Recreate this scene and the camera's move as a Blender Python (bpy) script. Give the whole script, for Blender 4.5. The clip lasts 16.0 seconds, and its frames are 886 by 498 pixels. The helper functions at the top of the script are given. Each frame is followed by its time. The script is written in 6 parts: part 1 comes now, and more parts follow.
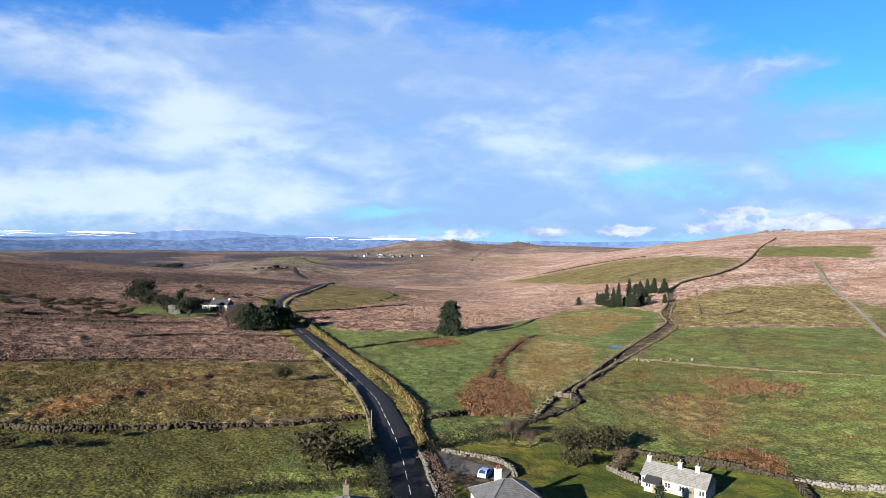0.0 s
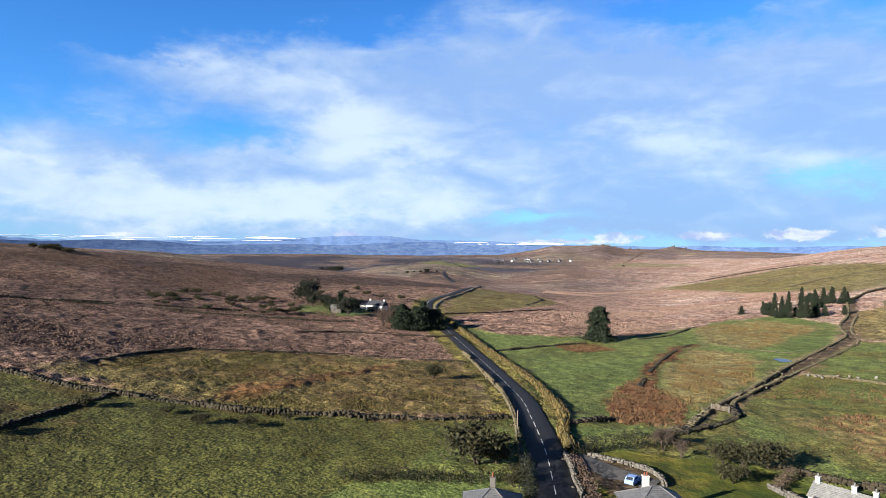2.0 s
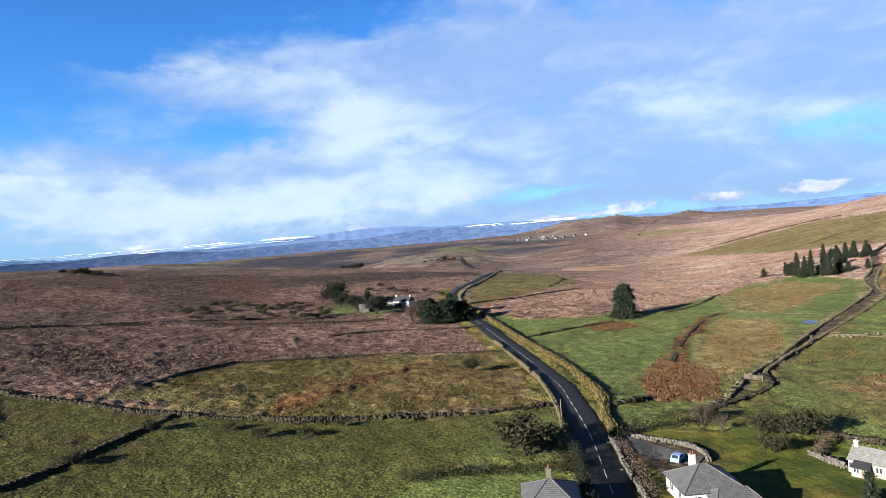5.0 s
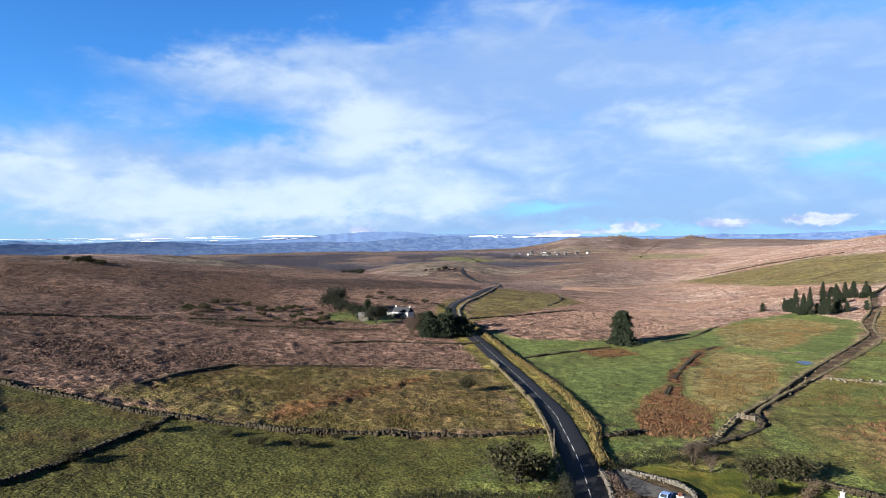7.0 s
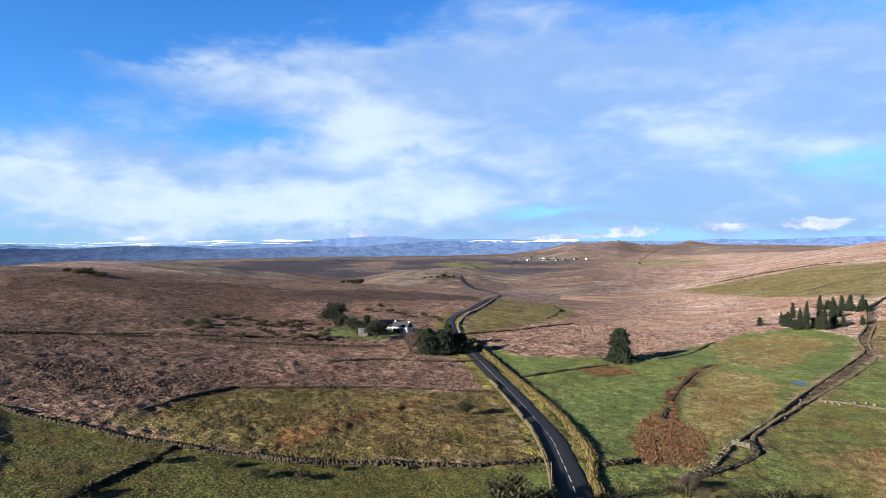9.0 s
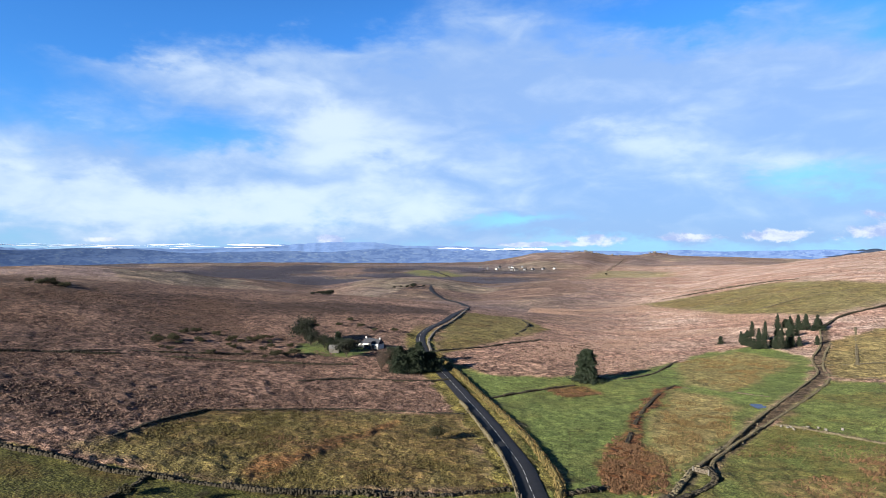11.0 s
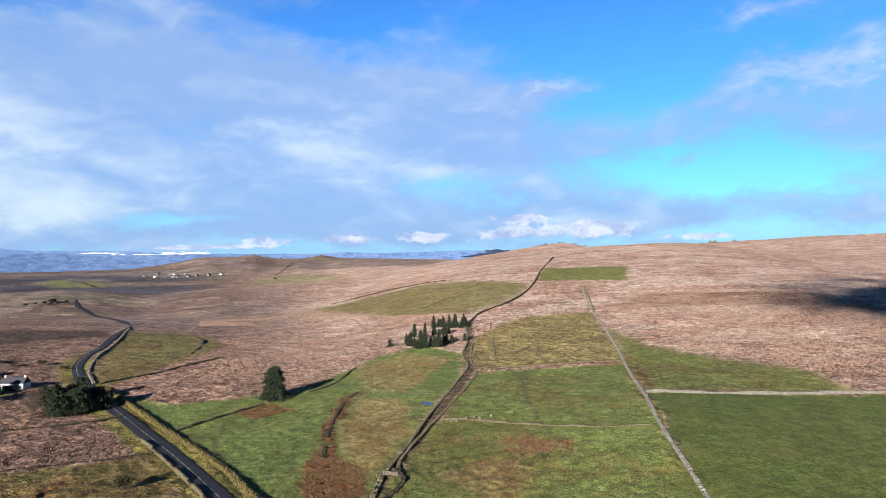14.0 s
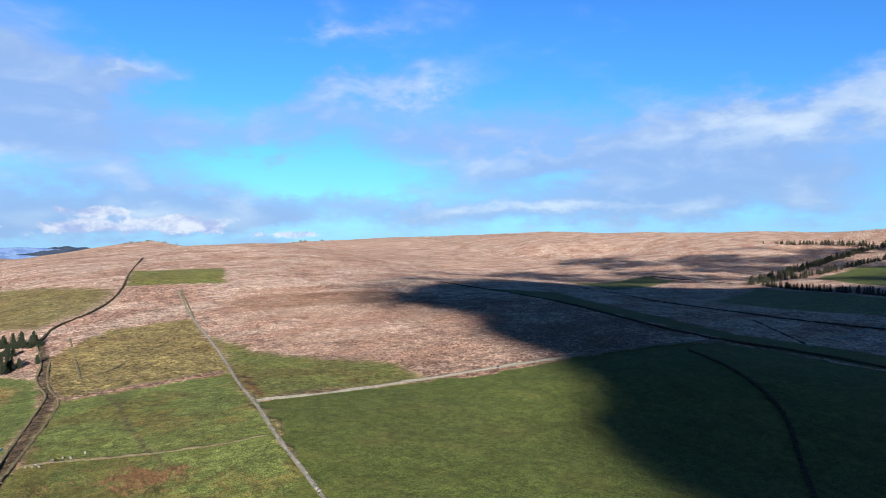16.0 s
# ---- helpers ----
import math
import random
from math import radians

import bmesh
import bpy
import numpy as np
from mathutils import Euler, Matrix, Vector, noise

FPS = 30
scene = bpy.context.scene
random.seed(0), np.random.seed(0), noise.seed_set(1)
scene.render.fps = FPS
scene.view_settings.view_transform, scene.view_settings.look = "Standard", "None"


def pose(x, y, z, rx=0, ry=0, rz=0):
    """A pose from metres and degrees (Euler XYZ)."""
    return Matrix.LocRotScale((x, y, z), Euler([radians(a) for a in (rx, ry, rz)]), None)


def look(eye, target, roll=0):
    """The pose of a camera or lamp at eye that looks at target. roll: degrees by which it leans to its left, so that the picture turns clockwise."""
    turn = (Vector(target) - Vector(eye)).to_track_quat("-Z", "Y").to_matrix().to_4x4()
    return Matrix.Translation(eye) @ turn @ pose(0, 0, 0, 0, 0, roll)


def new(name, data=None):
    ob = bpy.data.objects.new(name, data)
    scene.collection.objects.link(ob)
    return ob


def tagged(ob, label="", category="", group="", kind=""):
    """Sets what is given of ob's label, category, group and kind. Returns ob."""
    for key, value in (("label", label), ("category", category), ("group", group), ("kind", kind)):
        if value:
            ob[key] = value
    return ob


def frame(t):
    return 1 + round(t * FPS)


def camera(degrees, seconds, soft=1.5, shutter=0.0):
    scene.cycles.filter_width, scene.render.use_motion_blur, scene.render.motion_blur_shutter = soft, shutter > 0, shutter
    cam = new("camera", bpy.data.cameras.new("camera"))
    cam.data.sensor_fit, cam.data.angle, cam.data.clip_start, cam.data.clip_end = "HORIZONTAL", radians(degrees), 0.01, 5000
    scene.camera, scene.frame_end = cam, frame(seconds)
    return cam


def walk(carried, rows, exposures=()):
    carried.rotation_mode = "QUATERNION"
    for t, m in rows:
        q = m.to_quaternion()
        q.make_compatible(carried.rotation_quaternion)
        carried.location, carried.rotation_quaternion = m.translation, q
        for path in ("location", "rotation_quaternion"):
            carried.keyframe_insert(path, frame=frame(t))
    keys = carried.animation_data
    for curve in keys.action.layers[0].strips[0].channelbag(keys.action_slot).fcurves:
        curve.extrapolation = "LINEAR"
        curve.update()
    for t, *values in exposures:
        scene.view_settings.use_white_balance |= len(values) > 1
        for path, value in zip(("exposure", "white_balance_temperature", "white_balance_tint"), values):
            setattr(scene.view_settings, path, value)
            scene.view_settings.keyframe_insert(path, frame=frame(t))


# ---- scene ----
# ---- camera ----
cam = camera(70.0, 16.0, 0.7)
PATH = [
    (0, pose(0.43, -6.81, 36.72, 89.15, -0.56, 3.13)),
    (0.5, pose(0.28, -7.50, 36.93, 89.21, -0.36, 4.97)),
    (1, pose(0.67, -8.49, 36.78, 89.33, -0.49, 9.45)),
    (1.5, pose(1.11, -9.24, 36.55, 89.49, -0.59, 14.11)),
    (2, pose(1.10, -9.83, 36.56, 89.46, -0.54, 16.42)),
    (2.5, pose(0.82, -10.46, 36.58, 89.49, -0.53, 17.84)),
    (3, pose(0.34, -11.25, 36.79, 89.54, -0.61, 18.08)),
    (3.5, pose(0.03, -12.00, 37.23, 89.51, -0.59, 17.97)),
    (4, pose(-0.36, -12.90, 37.85, 89.53, -0.31, 17.77)),
    (4.5, pose(-0.61, -14.23, 39.16, 88.58, 3.20, 17.64)),
    (4.7, pose(-0.64, -14.74, 39.74, 88.11, 4.90, 17.56)),
    (7, pose(-0.87, -17.61, 43.74, 88.86, 0.86, 17.78)),
    (7.5, pose(-0.70, -18.06, 45.04, 88.97, 1.14, 17.77)),
    (8, pose(-0.51, -18.62, 46.65, 89.11, 1.02, 17.70)),
    (10.5, pose(0.12, -22.64, 55.04, 89.28, 0.05, 17.28)),
    (11, pose(-0.51, -23.95, 56.55, 89.75, -0.14, 14.90)),
    (11.5, pose(-1.52, -25.27, 58.16, 89.83, 0.03, 10.91)),
    (12, pose(-1.73, -26.41, 59.54, 89.85, -0.08, 9.70)),
    (12.5, pose(-3.19, -27.86, 60.70, 89.92, 0.04, 4.47)),
    (13, pose(-5.28, -29.25, 61.92, 89.89, 0.23, -1.99)),
    (13.5, pose(-7.45, -30.25, 63.11, 89.90, 0.34, -8.40)),
    (14, pose(-9.47, -30.89, 64.37, 89.86, 0.39, -14.68)),
    (14.5, pose(-11.29, -31.42, 65.63, 89.81, 0.54, -20.97)),
    (15, pose(-13.13, -31.77, 67.18, 89.71, 0.42, -28.00)),
    (15.5, pose(-15.73, -31.11, 68.86, 89.57, -0.14, -38.16)),
    (16, pose(-18.17, -29.57, 70.84, 89.59, -0.27, -50.37)),
]
walk(cam, PATH, ((0.0, 2.20), (13.2, 2.20), (14.6, 2.06), (16.0, 2.06)))

# ---- sky, sun ----
SUN_AZ, SUN_EL = radians(219), radians(18.0)      # compass way to the sun (from +y, clockwise) and its height
world = bpy.data.worlds.new("sky")
scene.world = world
world.use_nodes = True
wn, wl = world.node_tree.nodes, world.node_tree.links
wn.clear()


def wmath(op, a, b=None, c=None, clamp=False):
    n = wn.new("ShaderNodeMath")
    n.operation, n.use_clamp = op, clamp
    for i, v in enumerate((a, b, c)):
        if v is None:
            continue
        if isinstance(v, (int, float)):
            n.inputs[i].default_value = v
        else:
            wl.new(v, n.inputs[i])
    return n.outputs[0]


def wramp(value, lo, hi):
    n = wn.new("ShaderNodeMapRange")
    n.interpolation_type = "SMOOTHSTEP"
    wl.new(value, n.inputs[0])
    n.inputs[1].default_value, n.inputs[2].default_value = lo, hi
    return n.outputs[0]


def wmix(fac, a, b, blend="MIX"):
    n = wn.new("ShaderNodeMix")
    n.data_type, n.blend_type = "RGBA", blend
    if isinstance(fac, (int, float)):
        n.inputs[0].default_value = fac
    else:
        wl.new(fac, n.inputs[0])
    for i, v in ((6, a), (7, b)):
        if isinstance(v, tuple):
            n.inputs[i].default_value = (*v, 1)
        else:
            wl.new(v, n.inputs[i])
    return n.outputs[2]


sky = wn.new("ShaderNodeTexSky")
sky.sky_type, sky.sun_disc = "NISHITA", False
sky.sun_elevation, sky.sun_rotation = SUN_EL, SUN_AZ
sky.altitude, sky.air_density, sky.dust_density, sky.ozone_density = 350, 1.0, 0.4, 2.5
coord = wn.new("ShaderNodeTexCoord")
split = wn.new("ShaderNodeSeparateXYZ")
wl.new(coord.outputs["Generated"], split.inputs[0])
dx, dy, dz = split.outputs
def wnoise(scale, detail, rough, shift, stretch=(1, 1, 1), turn=0.0, distort=0.0, source=None):
    m = wn.new("ShaderNodeMapping")
    m.inputs["Location"].default_value, m.inputs["Scale"].default_value = shift, stretch
    m.inputs["Rotation"].default_value = (0, 0, turn)
    wl.new(source or coord.outputs["Generated"], m.inputs[0])
    n = wn.new("ShaderNodeTexNoise")
    wl.new(m.outputs[0], n.inputs["Vector"])
    n.inputs["Scale"].default_value, n.inputs["Detail"].default_value = scale, detail
    n.inputs["Roughness"].default_value, n.inputs["Distortion"].default_value = rough, distort
    return n.outputs[0]


# ways in degrees: to the left of +y, and up; edges of the clouds are frayed by noise
AZ = wmath("MULTIPLY", wmath("ARCTAN2", wmath("MULTIPLY", dx, -1.0), dy), 57.2958)
EL = wmath("MULTIPLY", wmath("ARCSINE", dz), 57.2958)
FRAY = ((wnoise(5.0, 5, 0.6, (1.3, 4.1, 2.2), (1, 1, 2.0)), 13.0, 7.0), (wnoise(17.0, 5, 0.62, (7.7, 0.4, 3.0), (1, 1, 2.2)), 5.0, 2.6))
AZ_F, EL_F = AZ, EL
for value, across, up in FRAY:
    AZ_F = wmath("ADD", AZ_F, wmath("MULTIPLY", wmath("SUBTRACT", value, 0.5), across))
    EL_F = wmath("ADD", EL_F, wmath("MULTIPLY", wmath("SUBTRACT", value, 0.5), up))


def wblob(az, el, width, height, lean=0.0, calm=False):
    """A soft patch of the sky round a way (degrees to the left of +y, and up): 1 in its middle. lean: its rise to the left."""
    u = wmath("SUBTRACT", AZ if calm else AZ_F, az)
    v = wmath("SUBTRACT", wmath("SUBTRACT", EL if calm else EL_F, el), wmath("MULTIPLY", u, lean))
    u, v = wmath("MULTIPLY", u, 1 / width), wmath("MULTIPLY", v, 1 / height)
    r = wmath("ADD", wmath("MULTIPLY", u, u), wmath("MULTIPLY", v, v))
    return wmath("EXPONENT", wmath("MULTIPLY", r, -1.0))


def wsum(parts):
    out = parts[0]
    for p in parts[1:]:
        out = wmath("ADD", out, p)
    return out


def wpatches(rows):
    """The sum of patches: az, el, width, height, lean, weight."""
    return wsum([wmath("MULTIPLY", wblob(*r[:5]), r[5]) for r in rows])


wide = wnoise(3.4, 5, 0.55, (3.1, 1.7, 0.4), (1, 1, 2.8), 0.5, 0.3)
fine = wnoise(10.0, 5, 0.52, (0.3, 5.2, 1.1), (1, 1, 2.6), 0.2, 0.4)
puff = wnoise(26, 6, 0.6, (0, 0, 0), (1, 1, 1.7), 0, 0.3)
# lavender sheets of cloud ahead
SHEETS = ((22, 10.0, 12, 6.0, 0, .8), (6.7, 14.6, 17, 5.2, .06, .75), (-6, 10.0, 12, 5.5, 0, .75), (-14, 12.5, 8, 3.6, -.2, .5),
          (36.1, 14.2, 9.5, 1.9, .02, .75), (9, 5.2, 18, 3.4, 0, .75), (-8.6, 2.4, 11, 2.0, 0, .8), (42, 4.0, 20, 3.4, 0, .9), (45, 9.0, 9, 3.0, 0, .4), (8, 1.0, 32, 1.1, 0, .5))
# and of those farther round to the right
SHEETS_E = ((-20.5, 13.0, 6.5, 1.9, -.34, .9), (-28.5, 3.0, 8, 2.2, 0, .9), (-20, 7.9, 9, 3.0, 0, .55), (-41.7, 18.2, 6, 1.3, -.28, .5),
            (-45, 13.8, 7, 2.0, -.2, .7), (-50, 10.0, 12, 2.2, -.1, .55), (-60, 7.6, 14, 2.2, -.12, .7), (-78, 9.6, 16, 3.4, -.12, .9),
            (-76, 5.0, 16, 2.0, 0, .75), (-60, 2.6, 34, 1.5, 0, .7), (-32, 10, 10, 2.6, -.1, .4))
# white where the sun lights them through
WHITES = ((23.5, 11.0, 5.5, 2.0, .1, .7), (21.5, 7.8, 7.5, 2.0, -.05, .65), (-3.0, 9.0, 5.5, 1.9, .1, .6), (36.5, 14.5, 7.5, 1.0, .02, .4), (29, 9.5, 6, 4, 0, .3),
          (45, 4.8, 13, 1.4, .03, .65), (40, 2.5, 18, 1.6, 0, .6), (18, 4.6, 10, 1.2, 0, .4), (25, 3.2, 14, 1.2, 0, .4), (50, 8.1, 2.6, 1.5, .5, .4), (45.4, 10.1, 2.3, 1.2, -.4, .35), (6, 8.0, 10, 2.5, 0, .2))
WHITES_E = ((-23.2, 15.0, 3.0, .8, -.5, .35), (-46, 13.6, 5.5, 1.3, -.25, .55), (-80, 10.2, 10, 1.9, -.16, .7), (-60, 3.0, 16, .7, 0, .5), (-13, 6.2, 8, 1.2, 0, .35), (-26.5, 2.2, 3, 1.2, 0, .45), (-41, 17.8, 5, .6, -.3, .25), (-58, 8.2, 9, 1.0, -.12, .35))
CLEAR = ((48, 17.5, 7, 3.0, 0, .5), (37, 9.6, 6, 1.6, 0, .45), (-6, 20, 7, 2.2, -.2, .7), (-30, 18, 9, 4, 0, .7), (-79, 17, 13, 3.4, 0, .8), (-39, 6.4, 7, 1.8, 0, .9), (-62, 6.1, 4.4, .8, 0, .5), (-15, 5.4, 4.4, 2.0, 0, .25), (7.8, 2.0, 6.5, .7, 0, .5), (29, 19.5, 10, 2.2, 0, .6))
sheet = wmath("SUBTRACT", wmath("ADD", wpatches(SHEETS), wpatches(SHEETS_E)), wpatches(CLEAR))
sheet = wsum([sheet, wmath("MULTIPLY", wmath("SUBTRACT", wide, 0.5), 0.9), wmath("MULTIPLY", wmath("SUBTRACT", fine, 0.5), 0.75), wmath("MULTIPLY", wmath("SUBTRACT", puff, 0.5), 0.25)])
veil = wramp(sheet, -0.12, 0.80)
# no cloud behind and overhead, out of view, which cuts the fill light
ahead = wmath("MULTIPLY", wramp(dz, 0.70, 0.40), wramp(dy, -0.65, -0.15))
veil = wmath("MULTIPLY", veil, ahead)
lit = wsum([wpatches(WHITES), wpatches(WHITES_E), wmath("MULTIPLY", wmath("SUBTRACT", fine, 0.5), 1.3), wmath("MULTIPLY", wmath("SUBTRACT", puff, 0.5), 0.25), wmath("MULTIPLY", wmath("SUBTRACT", wide, 0.5), 0.4)])
body = wramp(lit, -0.10, 0.95)
low = wmath("EXPONENT", wmath("MULTIPLY", wmath("MAXIMUM", dz, 0.0), -15.0))
blue = wmix(1.0, sky.outputs[0], (0.33, 0.853, 1.49), "MULTIPLY")
blue = wmix(wmath("MULTIPLY", low, 0.55), blue, (2.75, 4.59, 7.34))
# darkened towards the zenith, above the view, to cut the fill light
deep = wmath("MULTIPLY", wramp(dz, 0.30, 0.70), 0.90)
blue = wmix(deep, blue, wmix(1.0, blue, (0.14, 0.13, 0.13), "MULTIPLY"))
tone = wmix(body, (2.15, 3.35, 5.7), (5.0, 5.85, 6.7))
air = wmix(wmath("MULTIPLY", veil, 0.88), blue, tone)
# heaped clouds far off, low over the horizon
BANKS = ((25.4, .6, 1.9, .55), (6.4, .15, 5.5, .28), (1.5, .7, 1.6, .5), (-6, .8, 3.5, .5), (-12.5, .9, 2.5, .6), (-21, 1.2, 4, .7), (-28, 1.6, 5, 1.0), (-37, .8, 3, .4), (43, .5, 1.5, .3), (-22, 2.6, 3, .5))
stack = wsum([wblob(a, e, w, h, 0, True) for a, e, w, h in BANKS])
lumps = wmath("ADD", wmath("MULTIPLY", wnoise(30, 7, 0.6, (2, 0, 0), (1, 1, 1.4), 0, 0.3), 0.65), wmath("MULTIPLY", wnoise(9, 4, 0.55, (1, 1, 0), (1, 1, 0.7), 0, 0.2), 0.35))
heap = wmath("MULTIPLY", wramp(wmath("ADD", lumps, wmath("MULTIPLY", stack, 0.32)), 0.64, 0.76), wramp(stack, 0.02, 0.25))
air = wmix(wmath("MULTIPLY", heap, 0.8), air, wmix(wramp(puff, 0.35, 0.62), (3.0, 3.7, 5.9), (6.0, 6.4, 7.1)))
back = wn.new("ShaderNodeBackground")
back.inputs[1].default_value = 0.05
# the sky is dim beside the low sun
air = wmix(1.0, air, (0.70, 0.70, 0.70), "MULTIPLY")
wl.new(air, back.inputs[0])
out = wn.new("ShaderNodeOutputWorld")
wl.new(back.outputs[0], out.inputs[0])

sun = new("sun", bpy.data.lights.new("sun", "SUN"))
sun.data.energy, sun.data.angle, sun.data.color = 5.0, radians(0.55), (1.0, 0.92, 0.80)
way = Vector((math.sin(SUN_AZ) * math.cos(SUN_EL), math.cos(SUN_AZ) * math.cos(SUN_EL), math.sin(SUN_EL)))
sun.matrix_world = look(way * 3000, (0, 0, 0))

# ---- materials ----


class Mat:
    """A node material under construction."""

    def __init__(self, name, rough=0.9, spec=0.2, metal=0.0):
        self.m = bpy.data.materials.new(name)
        self.m.use_nodes = True
        self.n, self.l = self.m.node_tree.nodes, self.m.node_tree.links
        self.b = self.n["Principled BSDF"]
        self.b.inputs["Roughness"].default_value, self.b.inputs["Metallic"].default_value = rough, metal
        self.b.inputs["Specular IOR Level"].default_value = spec
        self.c = self.n.new("ShaderNodeTexCoord")

    def noise(self, scale, detail=4, rough=0.55, stretch=None, where="Object", distort=0.0):
        n = self.n.new("ShaderNodeTexNoise")
        n.inputs["Scale"].default_value, n.inputs["Detail"].default_value = scale, detail
        n.inputs["Roughness"].default_value, n.inputs["Distortion"].default_value = rough, distort
        if stretch:
            m = self.n.new("ShaderNodeMapping")
            m.inputs["Scale"].default_value = stretch
            self.l.new(self.c.outputs[where], m.inputs[0])
            self.l.new(m.outputs[0], n.inputs["Vector"])
        else:
            self.l.new(self.c.outputs[where], n.inputs["Vector"])
        return n.outputs[0]

    def ramp(self, value, lo, hi, a=0.0, b=1.0):
        n = self.n.new("ShaderNodeMapRange")
        n.interpolation_type = "SMOOTHSTEP"
        self.l.new(value, n.inputs[0])
        for i, v in enumerate((lo, hi, a, b)):
            n.inputs[1 + i].default_value = v
        return n.outputs[0]

    def math(self, op, a, b):
        n = self.n.new("ShaderNodeMath")
        n.operation = op
        for i, v in enumerate((a, b)):
            if isinstance(v, (int, float)):
                n.inputs[i].default_value = v
            else:
                self.l.new(v, n.inputs[i])
        return n.outputs[0]

    def mix(self, fac, a, b, blend="MIX"):
        n = self.n.new("ShaderNodeMix")
        n.data_type, n.blend_type = "RGBA", blend
        if isinstance(fac, (int, float)):
            n.inputs[0].default_value = fac
        else:
            self.l.new(fac, n.inputs[0])
        for i, v in ((6, a), (7, b)):
            if isinstance(v, tuple):
                n.inputs[i].default_value = (*v, 1)
            else:
                self.l.new(v, n.inputs[i])
        return n.outputs[2]

    def attr(self, name):
        n = self.n.new("ShaderNodeAttribute")
        n.attribute_name = name
        return n.outputs["Fac"]

    def island(self):
        return self.n.new("ShaderNodeNewGeometry").outputs["Random Per Island"]

    def chance(self):
        return self.n.new("ShaderNodeObjectInfo").outputs["Random"]

    def bump(self, height, strength=0.5, distance=0.05):
        n = self.n.new("ShaderNodeBump")
        n.inputs["Strength"].default_value, n.inputs["Distance"].default_value = strength, distance
        self.l.new(height, n.inputs["Height"])
        self.l.new(n.outputs[0], self.b.inputs["Normal"])

    def color(self, c):
        if isinstance(c, tuple):
            self.b.inputs["Base Color"].default_value = (*c, 1)
        else:
            self.l.new(c, self.b.inputs["Base Color"])
        return self


def two_tone(name, a, b, scale, rough=0.9, spec=0.2, grain=0.0, bump=0.0, per=None, metal=0.0):
    """Two colours mixed by broad stains and fine grain, and by piece."""
    m = Mat(name, rough, spec, metal)
    f = m.ramp(m.noise(scale, 6, 0.6), 0.3, 0.7)
    g = m.noise(scale * 9, 4, 0.6)
    f = m.math("ADD", m.math("MULTIPLY", f, 0.6), m.math("MULTIPLY", g, 0.4))
    if per == "island":
        f = m.math("ADD", m.math("MULTIPLY", f, 0.5), m.math("MULTIPLY", m.island(), 0.5))
    elif per == "object":
        f = m.math("ADD", m.math("MULTIPLY", f, 0.5), m.math("MULTIPLY", m.chance(), 0.5))
    m.color(m.mix(f, a, b))
    if bump:
        m.bump(g, bump, 0.03)
    return m.m


